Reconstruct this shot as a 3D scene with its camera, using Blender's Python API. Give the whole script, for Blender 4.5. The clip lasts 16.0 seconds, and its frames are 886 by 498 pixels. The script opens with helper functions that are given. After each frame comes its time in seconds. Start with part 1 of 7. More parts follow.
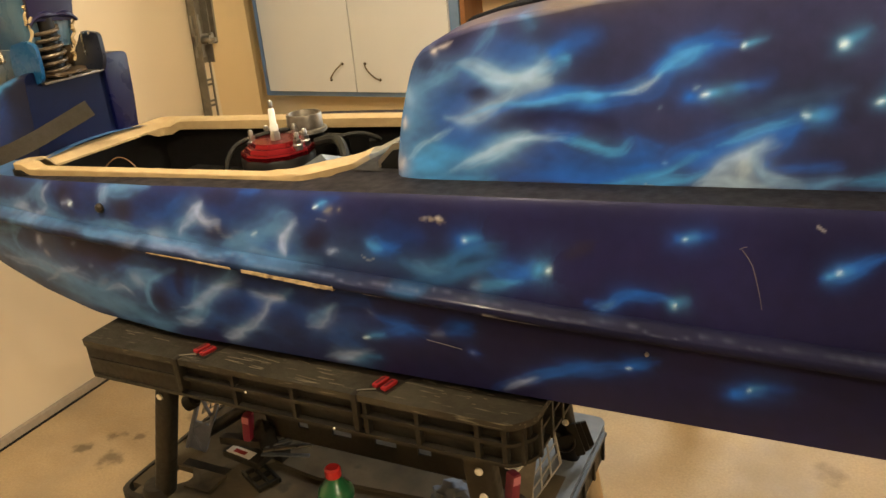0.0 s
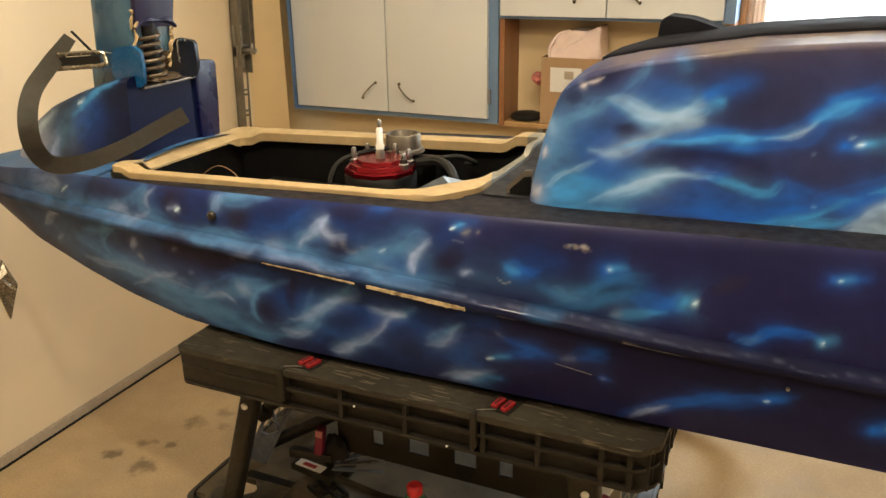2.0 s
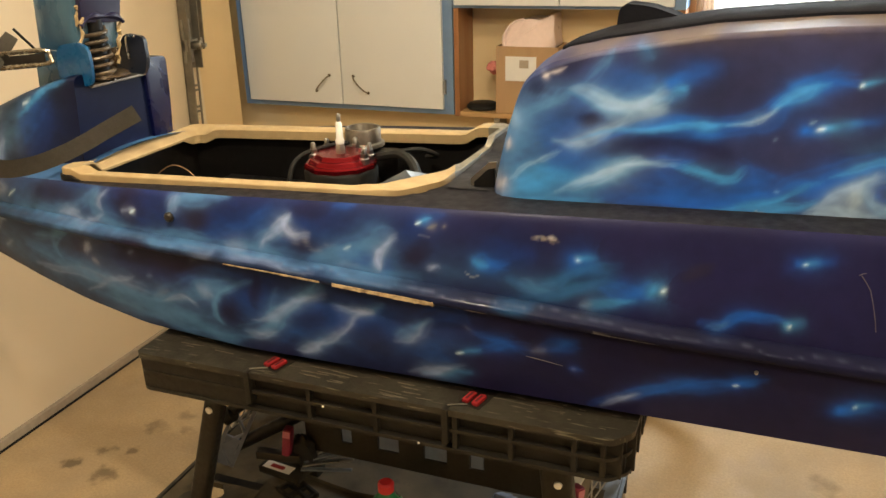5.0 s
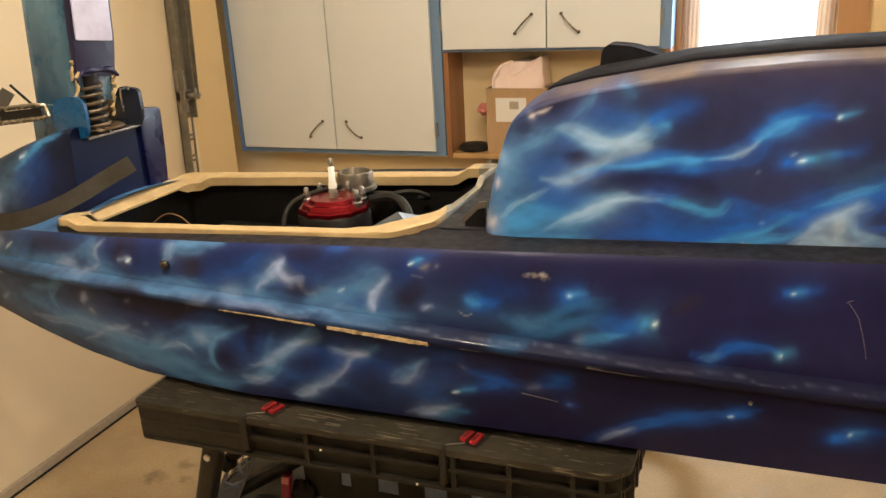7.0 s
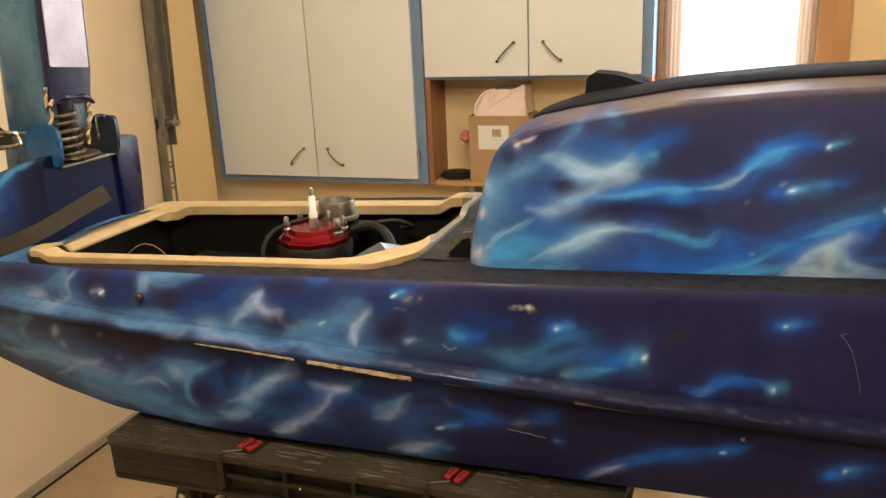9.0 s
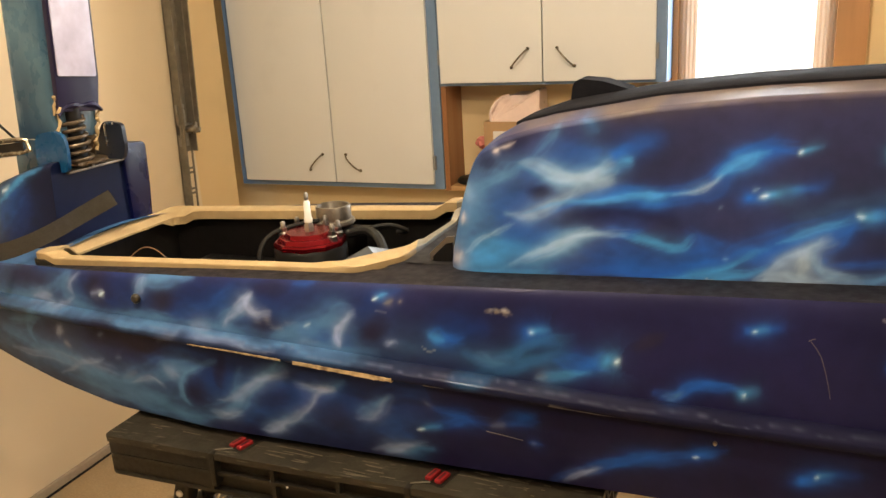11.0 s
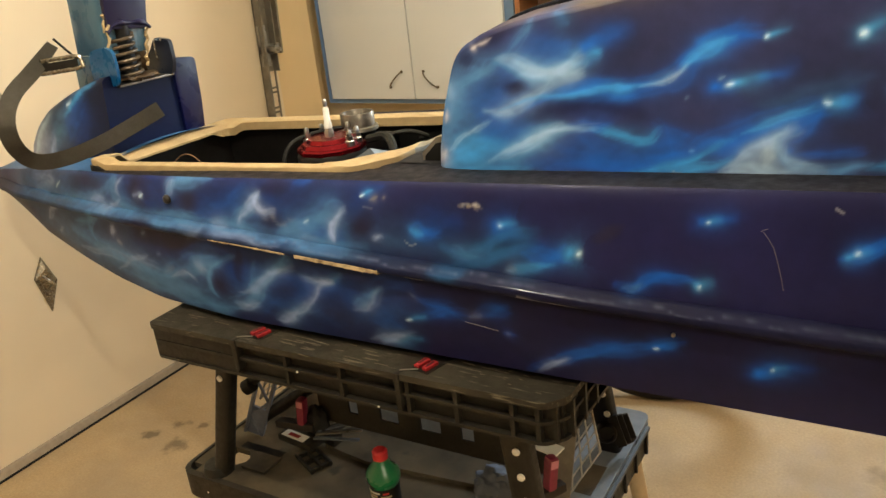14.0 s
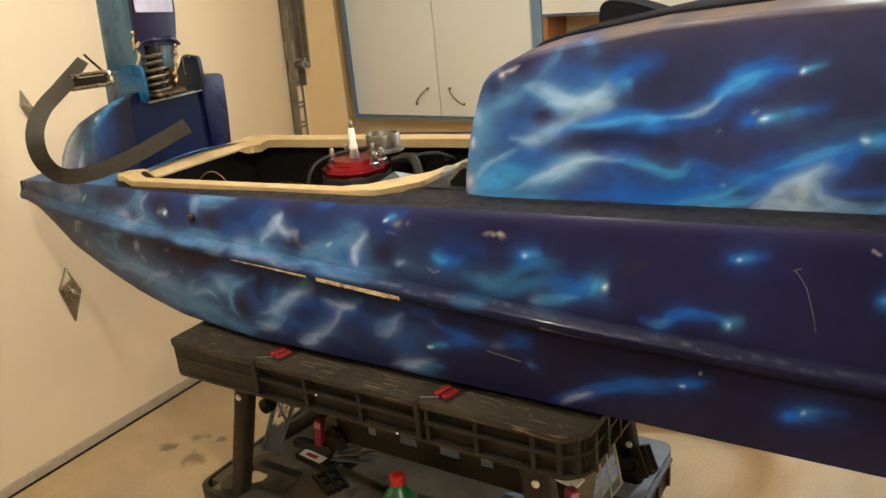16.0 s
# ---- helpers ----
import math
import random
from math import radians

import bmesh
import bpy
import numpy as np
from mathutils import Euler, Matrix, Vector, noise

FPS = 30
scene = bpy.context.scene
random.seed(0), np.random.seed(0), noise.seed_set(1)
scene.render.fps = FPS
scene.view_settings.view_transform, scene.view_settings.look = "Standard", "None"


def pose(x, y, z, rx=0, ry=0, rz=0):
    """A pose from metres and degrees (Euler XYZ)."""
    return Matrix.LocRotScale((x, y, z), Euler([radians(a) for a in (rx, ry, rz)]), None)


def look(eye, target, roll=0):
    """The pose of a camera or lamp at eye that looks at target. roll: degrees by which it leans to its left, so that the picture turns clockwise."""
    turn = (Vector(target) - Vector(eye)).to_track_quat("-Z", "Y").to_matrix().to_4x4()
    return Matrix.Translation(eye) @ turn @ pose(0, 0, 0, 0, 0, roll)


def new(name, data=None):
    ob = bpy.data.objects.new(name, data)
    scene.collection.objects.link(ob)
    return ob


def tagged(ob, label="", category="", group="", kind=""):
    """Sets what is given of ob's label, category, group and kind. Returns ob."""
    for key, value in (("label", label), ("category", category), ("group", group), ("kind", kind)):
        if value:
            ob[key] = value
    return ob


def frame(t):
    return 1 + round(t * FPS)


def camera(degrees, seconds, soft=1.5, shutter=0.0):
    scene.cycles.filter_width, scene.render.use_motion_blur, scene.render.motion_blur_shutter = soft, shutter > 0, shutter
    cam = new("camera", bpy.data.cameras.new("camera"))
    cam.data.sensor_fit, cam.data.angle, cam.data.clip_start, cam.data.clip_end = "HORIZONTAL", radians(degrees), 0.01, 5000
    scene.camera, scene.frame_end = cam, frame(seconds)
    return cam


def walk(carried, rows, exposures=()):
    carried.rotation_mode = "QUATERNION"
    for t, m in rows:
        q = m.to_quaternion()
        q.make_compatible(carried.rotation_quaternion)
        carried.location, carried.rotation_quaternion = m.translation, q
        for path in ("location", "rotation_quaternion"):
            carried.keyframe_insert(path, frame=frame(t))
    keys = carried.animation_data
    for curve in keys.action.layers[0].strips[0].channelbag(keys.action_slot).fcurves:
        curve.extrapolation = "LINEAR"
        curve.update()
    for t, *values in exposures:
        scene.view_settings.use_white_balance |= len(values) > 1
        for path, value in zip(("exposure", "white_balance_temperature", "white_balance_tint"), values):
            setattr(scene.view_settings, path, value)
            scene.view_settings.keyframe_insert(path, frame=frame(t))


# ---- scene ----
cam = camera(57.4, 16.0)
PATH = [
    (0, (-0.115, 0.269, 1.417), (-0.966, 1.912, 0.659), -5.2),
    (0.5, (-0.202, 0.236, 1.436), (-1.092, 1.88, 0.726), -3.9),
    (1, (-0.295, 0.181, 1.449), (-1.158, 1.842, 0.746), -4.1),
    (1.5, (-0.341, 0.15, 1.444), (-1.143, 1.837, 0.73), -2.2),
    (2, (-0.341, 0.136, 1.446), (-1.109, 1.838, 0.73), -0.9),
    (2.5, (-0.352, 0.136, 1.443), (-1.116, 1.837, 0.72), -0.7),
    (3, (-0.34, 0.146, 1.434), (-1.07, 1.847, 0.676), -0.9),
    (3.5, (-0.341, 0.156, 1.429), (-1.025, 1.862, 0.64), -1.1),
    (4, (-0.353, 0.155, 1.445), (-1.0, 1.876, 0.658), -0.8),
    (4.5, (-0.361, 0.149, 1.448), (-1.013, 1.879, 0.686), -1.1),
    (6.8, (-0.354, 0.14, 1.442), (-1.034, 1.9, 0.78), -2.9),
    (7, (-0.348, 0.135, 1.45), (-1.018, 1.905, 0.805), -3.0),
    (7.5, (-0.353, 0.137, 1.459), (-1.006, 1.925, 0.843), -2.9),
    (8, (-0.356, 0.143, 1.452), (-0.992, 1.942, 0.852), -2.9),
    (8.5, (-0.359, 0.157, 1.438), (-0.985, 1.963, 0.85), -2.7),
    (9, (-0.361, 0.164, 1.448), (-0.993, 1.969, 0.862), -2.7),
    (9.2, (-0.364, 0.157, 1.448), (-1.001, 1.963, 0.871), -2.5),
    (11.3, (-0.223, 0.176, 1.448), (-0.967, 1.942, 0.876), -3.2),
    (11.5, (-0.173, 0.18, 1.443), (-0.945, 1.928, 0.855), -2.9),
    (12, (-0.07, 0.209, 1.387), (-0.9, 1.896, 0.705), -2.9),
    (12.5, (-0.034, 0.197, 1.391), (-0.947, 1.819, 0.66), -5.1),
    (13, (-0.042, 0.205, 1.388), (-1.052, 1.77, 0.659), -7.2),
    (13.5, (-0.047, 0.214, 1.382), (-1.05, 1.782, 0.648), -7.1),
    (14, (-0.048, 0.219, 1.4), (-1.042, 1.801, 0.686), -6.4),
    (14.5, (-0.031, 0.232, 1.387), (-1.031, 1.808, 0.668), -6.6),
    (15, (-0.038, 0.229, 1.393), (-1.06, 1.795, 0.683), -6.6),
    (15.5, (-0.045, 0.234, 1.399), (-1.08, 1.796, 0.701), -6.3),
    (16, (-0.06, 0.238, 1.417), (-1.103, 1.802, 0.736), -5.6),
]
# the camera's white balance drifts as it moves
BALANCE = [(0.0, 0.1, 6800, 4), (1.0, 0.03, 6350, 4), (2.0, -0.02, 6300, 3), (3.5, 0.02, 6450, 3), (4.5, 0.02, 6450, 3), (7.0, 0.0, 6350, 6), (9.0, 0.0, 6350, 6), (11.3, 0.04, 6800, 8),
           (11.9, 0.12, 7450, 7), (12.5, 0.1, 7500, 7), (13.0, 0.05, 6200, 2), (13.6, 0.04, 6050, 1), (15.4, 0.04, 6000, 1), (16.0, 0.04, 5880, 2)]
walk(cam, [(t, look(eye, target, roll)) for t, eye, target, roll in PATH], BALANCE)

from mathutils.bvhtree import BVHTree

# ---- light ----
world = bpy.data.worlds.new("world")
scene.world = world
world.use_nodes = True
wn = world.node_tree
sky = wn.nodes.new("ShaderNodeTexSky")
sky.sky_type, sky.sun_disc = "NISHITA", False
sky.sun_elevation, sky.sun_rotation = radians(35), radians(20)
wn.nodes["Background"].inputs["Strength"].default_value = 0.12
wn.links.new(sky.outputs[0], wn.nodes["Background"].inputs["Color"])


def lamp(name, kind, energy, colour, m, **more):
    data = bpy.data.lights.new(name, kind)
    data.energy, data.color = energy, colour
    if kind == "POINT":
        data.shadow_soft_size = more["radius"]
    if kind == "AREA":
        data.shape, data.size, data.size_y = "RECTANGLE", more["width"], more["height"]
    ob = new(name, data)
    ob.matrix_world = m
    return ob


BULBS = (Vector((-1.06, 0.58, 2.3)), Vector((-0.75, 1.6, 2.3)), Vector((1.3, -0.4, 2.3)))
WARM = (1.0, 0.83, 0.62)
for where, watts in zip(BULBS, (57.3, 34.4, 65.6)):
    lamp("bulb_light", "POINT", watts, WARM, pose(*where), radius=0.035)
lamp("window_light", "AREA", 25, (0.84, 0.92, 1.0), pose(-0.285, 3.343, 1.5, -90, 0, 0), width=0.34, height=0.9)

# ---- materials ----


def material(name, colour, rough=0.5, metal=0.0, coat=0.0, grain=0.0, grain_scale=60.0, stains=0.0, stain_scale=4.0,
             stain_colour=None, bump=0.0, bump_scale=120.0, stretch=(1, 1, 1), rough_spread=0.1, spec=0.5, streaks=None):
    """Principled paint, plastic, metal or wood with grain, stains and relief."""
    mat = bpy.data.materials.new(name)
    mat.use_nodes = True
    nt = mat.node_tree
    shader = nt.nodes["Principled BSDF"]
    shader.inputs["Roughness"].default_value, shader.inputs["Metallic"].default_value = rough, metal
    shader.inputs["Coat Weight"].default_value = coat
    shader.inputs["Coat Roughness"].default_value = 0.12
    shader.inputs["Specular IOR Level"].default_value = spec
    where = nt.nodes.new("ShaderNodeTexCoord")
    scaled = nt.nodes.new("ShaderNodeMapping")
    scaled.inputs["Scale"].default_value = stretch
    nt.links.new(where.outputs["Object"], scaled.inputs["Vector"])

    def grains(scale, detail=5.0):
        tex = nt.nodes.new("ShaderNodeTexNoise")
        tex.inputs["Scale"].default_value, tex.inputs["Detail"].default_value = scale, detail
        nt.links.new(scaled.outputs[0], tex.inputs["Vector"])
        return tex.outputs["Fac"]

    def ramp(source, low, high):
        node = nt.nodes.new("ShaderNodeMapRange")
        node.inputs["From Min"].default_value, node.inputs["From Max"].default_value = 0.3, 0.7
        node.inputs["To Min"].default_value, node.inputs["To Max"].default_value = low, high
        nt.links.new(source, node.inputs["Value"])
        return node.outputs[0]

    def mixed(factor, a, b):
        node = nt.nodes.new("ShaderNodeMix")
        node.data_type = "RGBA"
        nt.links.new(factor, node.inputs["Factor"])
        for socket, value in ((node.inputs["A"], a), (node.inputs["B"], b)):
            if isinstance(value, tuple):
                socket.default_value = (*value, 1)
            else:
                nt.links.new(value, socket)
        return node.outputs["Result"]

    out = None
    dark = tuple(c * 0.6 for c in colour)
    if grain:
        out = mixed(ramp(grains(grain_scale), 0.0, grain), colour, dark)
    if stains:
        tone = stain_colour or tuple(c * 0.45 for c in colour)
        out = mixed(ramp(grains(stain_scale, 8.0), -0.25, stains), out or colour, tone)
    if streaks:
        tone, scale, stretched, low, most = streaks
        pulled = nt.nodes.new("ShaderNodeMapping")
        pulled.inputs["Scale"].default_value, pulled.inputs["Rotation"].default_value = stretched, (0, 0, 0.12)
        nt.links.new(where.outputs["Object"], pulled.inputs["Vector"])
        tex = nt.nodes.new("ShaderNodeTexNoise")
        tex.inputs["Scale"].default_value, tex.inputs["Detail"].default_value = scale, 6
        nt.links.new(pulled.outputs[0], tex.inputs["Vector"])
        node = nt.nodes.new("ShaderNodeMapRange")
        node.inputs["From Min"].default_value, node.inputs["From Max"].default_value = low, low + 0.1
        node.inputs["To Max"].default_value = most
        nt.links.new(tex.outputs["Fac"], node.inputs["Value"])
        out = mixed(node.outputs[0], out or colour, tone)
    if out is None:
        shader.inputs["Base Color"].default_value = (*colour, 1)
    else:
        nt.links.new(out, shader.inputs["Base Color"])
    if rough_spread:
        nt.links.new(ramp(grains(stain_scale * 5), max(0.02, rough - rough_spread), rough + rough_spread), shader.inputs["Roughness"])
    if bump:
        node = nt.nodes.new("ShaderNodeBump")
        node.inputs["Strength"].default_value, node.inputs["Distance"].default_value = bump, 0.002
        nt.links.new(grains(bump_scale), node.inputs["Height"])
        nt.links.new(node.outputs[0], shader.inputs["Normal"])
    return mat


def art_material(name, coat=0.035, coat_rough=0.2, spec=0.13):
    """Airbrushed lacquer: the paint's colours lie in the mesh, under a clear coat with fine scuffs."""
    mat = material(name, (0.02, 0.02, 0.05), rough=0.4, coat=coat, rough_spread=0.0, spec=spec)
    mat.node_tree.nodes["Principled BSDF"].inputs["Coat Roughness"].default_value = coat_rough
    nt = mat.node_tree
    shader = nt.nodes["Principled BSDF"]
    paint = nt.nodes.new("ShaderNodeVertexColor")
    paint.layer_name = "paint"
    where = nt.nodes.new("ShaderNodeTexCoord")
    tex = nt.nodes.new("ShaderNodeTexNoise")
    tex.inputs["Scale"].default_value, tex.inputs["Detail"].default_value = 38, 8
    nt.links.new(where.outputs["Object"], tex.inputs["Vector"])
    amount = nt.nodes.new("ShaderNodeMapRange")
    amount.inputs["From Min"].default_value, amount.inputs["From Max"].default_value = 0.3, 0.7
    amount.inputs["To Min"].default_value, amount.inputs["To Max"].default_value = 0.9, 1.08
    nt.links.new(tex.outputs["Fac"], amount.inputs["Value"])
    tone = nt.nodes.new("ShaderNodeVectorMath")
    tone.operation = "SCALE"
    nt.links.new(paint.outputs["Color"], tone.inputs[0])
    nt.links.new(amount.outputs[0], tone.inputs["Scale"])
    nt.links.new(tone.outputs[0], shader.inputs["Base Color"])
    fine = nt.nodes.new("ShaderNodeTexNoise")
    fine.inputs["Scale"].default_value, fine.inputs["Detail"].default_value = 9, 9
    nt.links.new(where.outputs["Object"], fine.inputs["Vector"])
    gloss = nt.nodes.new("ShaderNodeMapRange")
    gloss.inputs["To Min"].default_value, gloss.inputs["To Max"].default_value = 0.4, 0.6
    nt.links.new(fine.outputs["Fac"], gloss.inputs["Value"])
    nt.links.new(gloss.outputs[0], shader.inputs["Roughness"])
    return mat


ART = art_material("airbrushed_lacquer")
RAIL_LACQUER = art_material("rail_lacquer", 0.12, 0.09, 0.03)
# unseen wall, kept dark so that the lacquer mirrors less warm light
REAR_WALL = material("dim_unseen_wall", (0.26, 0.22, 0.18), 0.8, stains=0.2, stain_scale=1.5, bump=0.25, bump_scale=120)
WALL = material("cream_wall_paint", (0.78, 0.60, 0.34), 0.75, stains=0.18, stain_scale=1.7, bump=0.25, bump_scale=160)
DOOR_WHITE = material("garage_door_paint", (0.78, 0.66, 0.48), 0.55, stains=0.12, stain_scale=1.2, bump=0.08, bump_scale=40)
CEILING = material("ceiling_paint", (0.76, 0.72, 0.64), 0.8, bump=0.3, bump_scale=90)
FLOOR = material("stained_concrete", (0.5, 0.365, 0.205), 0.62, grain=0.5, grain_scale=140, stains=0.55, stain_scale=3.2,
                 stain_colour=(0.27, 0.21, 0.15), bump=0.3, bump_scale=220, rough_spread=0.15)
SEAL = material("grey_rubber_seal", (0.40, 0.33, 0.25), 0.8, grain=0.4)
CABINET_WHITE = material("cabinet_white_paint", (0.70, 0.71, 0.70), 0.5, stains=0.12, stain_scale=3.0, bump=0.1, bump_scale=60)
CABINET_BLUE = material("cabinet_blue_paint", (0.16, 0.245, 0.385), 0.45, grain=0.25, grain_scale=30, bump=0.12)
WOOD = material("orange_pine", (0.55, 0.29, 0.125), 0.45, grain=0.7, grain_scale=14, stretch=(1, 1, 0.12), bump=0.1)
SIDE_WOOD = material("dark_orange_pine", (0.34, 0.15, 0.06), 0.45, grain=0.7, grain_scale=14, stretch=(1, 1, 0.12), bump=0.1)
SHELF_WOOD = material("pale_shelf_wood", (0.5, 0.3, 0.13), 0.5, grain=0.5, grain_scale=20, stretch=(0.12, 1, 1))
STEEL = material("worn_steel", (0.42, 0.41, 0.39), 0.35, metal=1.0, grain=0.5, grain_scale=50, stains=0.4, stain_scale=12)
DARK_STEEL = material("dark_galvanised_steel", (0.26, 0.235, 0.19), 0.5, metal=0.35, grain=0.6, grain_scale=40, stains=0.5, stain_scale=14)
CHROME = material("dull_chrome", (0.6, 0.6, 0.6), 0.2, metal=1.0, stains=0.3, stain_scale=25)
BROWN_STEEL = material("brown_oily_steel", (0.13, 0.098, 0.068), 0.35, metal=0.5, grain=0.6, stains=0.6, stain_scale=60)
OILY_BROWN = material("oily_brown_fibreglass", (0.045, 0.030, 0.018), 0.4, grain=0.7, grain_scale=90, stains=0.7, stain_scale=40, stain_colour=(0.16, 0.10, 0.05), bump=0.6, bump_scale=90)
HINGE_GREY = material("dull_grey_hinge", (0.26, 0.26, 0.26), 0.45, metal=0.3, grain=0.4)
PEWTER = material("dark_pewter", (0.3, 0.26, 0.2), 0.25, metal=0.8, grain=0.5, stains=0.4, stain_scale=30)
BLACK_METAL = material("antique_black_metal", (0.05, 0.045, 0.04), 0.35, metal=0.7, grain=0.5)
PLASTIC = material("scuffed_black_plastic", (0.013, 0.011, 0.008), 0.5, grain=0.4, grain_scale=80, stains=0.4, stain_scale=18,
                   stain_colour=(0.030, 0.026, 0.018), bump=0.2, bump_scale=150, spec=0.35)
# bench top: dust and scuffs, raised over PLASTIC for light falling from above
LIT_DUSTY_TOP = material("lit_dusty_black_plastic", (0.025, 0.021, 0.014), 0.6, grain=0.5, grain_scale=60, stains=0.5, stain_scale=9,
                         stain_colour=(0.062, 0.054, 0.038), bump=0.35, bump_scale=150, spec=0.35,
                         streaks=((0.30, 0.265, 0.20), 170, (0.10, 1, 1), 0.61, 0.5))
# shelf: dust, with light that reaches under the bench put into the colour
LIT_SHELF_DUST = material("lit_dusty_plastic", (0.058, 0.046, 0.030), 0.7, grain=0.5, grain_scale=50, stains=0.7, stain_scale=7,
                      stain_colour=(0.145, 0.116, 0.072), bump=0.25, bump_scale=150, spec=0.3, streaks=((0.03, 0.026, 0.02), 14, (1, 1, 1), 0.6, 0.8))
SCRAPED = material("scraped_plastic", (0.15, 0.125, 0.085), 0.7, grain=0.6, grain_scale=200)
TAN_GREY = material("worn_tan_grey_plastic", (0.17, 0.15, 0.12), 0.6, grain=0.5, grain_scale=70, stains=0.4, stain_scale=20)
PALE_PLASTIC = material("pale_dusty_plastic", (0.5, 0.4, 0.27), 0.6, grain=0.3)
RED_CLAMP = material("dull_red_plastic", (0.30, 0.010, 0.014), 0.6, grain=0.4, grain_scale=120, stains=0.4, stain_scale=40)
DARK_RED = material("dark_red_plastic", (0.06, 0.004, 0.006), 0.6)
LIGHT_GREY = material("blue_grey_plastic", (0.20, 0.225, 0.265), 0.5, grain=0.3, stains=0.4, stain_scale=12)
BLUE_GREY_PANEL = material("pale_blue_grey_plastic", (0.16, 0.225, 0.38), 0.5, grain=0.4, stains=0.4, stain_scale=25)
PINK_GRIP = material("dark_pink_plastic", (0.2, 0.014, 0.045), 0.45, grain=0.3, stains=0.3, stain_scale=30)
GREY_PLASTIC = material("grey_plastic", (0.1, 0.115, 0.14), 0.5, grain=0.3, stains=0.4, stain_scale=9, bump=0.15)
RED_PLASTIC = material("red_plastic", (0.55, 0.025, 0.03), 0.4, grain=0.2, stains=0.2, stain_scale=20)
GREEN_PLASTIC = material("green_bottle_plastic", (0.012, 0.16, 0.06), 0.3, coat=0.3, grain=0.15)
PAPER = material("printed_paper", (0.7, 0.68, 0.64), 0.6, grain=0.1)
BLACK = material("black_inner_plastic", (0.005, 0.0045, 0.0045), 0.5, spec=0.25, grain=0.3, stains=0.3, stain_scale=10)
RUBBER = material("black_rubber", (0.011, 0.0105, 0.010), 0.6, spec=0.25, grain=0.4, bump=0.2)
CREAM = material("aged_cream_fibreglass", (0.43, 0.315, 0.165), 0.6, grain=0.4, grain_scale=35, stains=0.55, stain_scale=22,
                 stain_colour=(0.34, 0.23, 0.11), bump=0.3, bump_scale=60)
RED_METAL = material("red_anodised_aluminium", (0.20, 0.006, 0.011), 0.24, metal=0.75, grain=0.1, rough_spread=0.05)
ALUMINIUM = material("cast_aluminium", (0.5, 0.48, 0.44), 0.38, metal=1.0, grain=0.4, grain_scale=90, stains=0.3, stain_scale=20)
DIRTY_ALLOY = material("dirty_cast_alloy", (0.27, 0.24, 0.20), 0.42, metal=0.8, grain=0.6, grain_scale=70, stains=0.5, stain_scale=35)
COPPER = material("dull_brown_wire", (0.16, 0.09, 0.05), 0.5)
PORCELAIN = material("white_porcelain", (0.82, 0.8, 0.76), 0.2, coat=0.5)
WEBBING = material("grey_webbing", (0.085, 0.074, 0.057), 0.75, grain=0.5, grain_scale=300, stains=0.3, stain_scale=14, bump=0.5, bump_scale=500)
SEAT_BLACK = material("black_seat_foam", (0.013, 0.013, 0.017), 0.9, spec=0.04, grain=0.4, bump=0.4, bump_scale=200)
CARDBOARD = material("cardboard", (0.4, 0.25, 0.13), 0.8, grain=0.3, grain_scale=30, stretch=(1, 1, 0.2))
PINK_BAG = material("pale_pink_plastic_bag", (0.75, 0.58, 0.52), 0.35, grain=0.15, bump=0.4, bump_scale=18)
CURTAIN = material("sheer_white_curtain", (0.80, 0.70, 0.61), 0.8, grain=0.2, stretch=(30, 1, 1), grain_scale=6)
# thin cloth lets the daylight behind it through
cloth = CURTAIN.node_tree
glow_through = cloth.nodes.new("ShaderNodeBsdfTranslucent")
glow_through.inputs["Color"].default_value = (0.85, 0.72, 0.62, 1)
both = cloth.nodes.new("ShaderNodeMixShader")
both.inputs[0].default_value = 0.5
surface = next(n for n in cloth.nodes if n.type == "OUTPUT_MATERIAL").inputs["Surface"]
cloth.links.new(surface.links[0].from_socket, both.inputs[1])
cloth.links.new(glow_through.outputs[0], both.inputs[2])
cloth.links.new(both.outputs[0], surface)
TYRE_YELLOW = material("yellow_green_tyre_stripe", (0.10, 0.11, 0.03), 0.5)
SCRATCHED = material("scratched_paint", (0.13, 0.12, 0.125), 0.6, grain=0.5, grain_scale=200, stains=0.6, stain_scale=60, stain_colour=(0.06, 0.05, 0.06))
GOLD_CHIP = material("bare_fibreglass_chip", (0.6, 0.47, 0.29), 0.6, grain=0.6, grain_scale=160, stains=0.9, stain_scale=95, stain_colour=(0.11, 0.065, 0.035))
DECK_GREY = material("worn_dark_deck_paint", (0.009, 0.0085, 0.011), 0.6, spec=0.3, grain=0.4, stains=0.4, stain_scale=9, stain_colour=(0.035, 0.03, 0.03), bump=0.2)

DECK_SCUFF = material("scratched_slate_deck_paint", (0.0098, 0.0096, 0.0145), 0.55, spec=0.16, grain=0.4, grain_scale=40, stains=0.5, stain_scale=11, stain_colour=(0.019, 0.018, 0.024), bump=0.2,
                      streaks=((0.14, 0.13, 0.135), 70, (0.10, 1, 1), 0.66, 0.55))


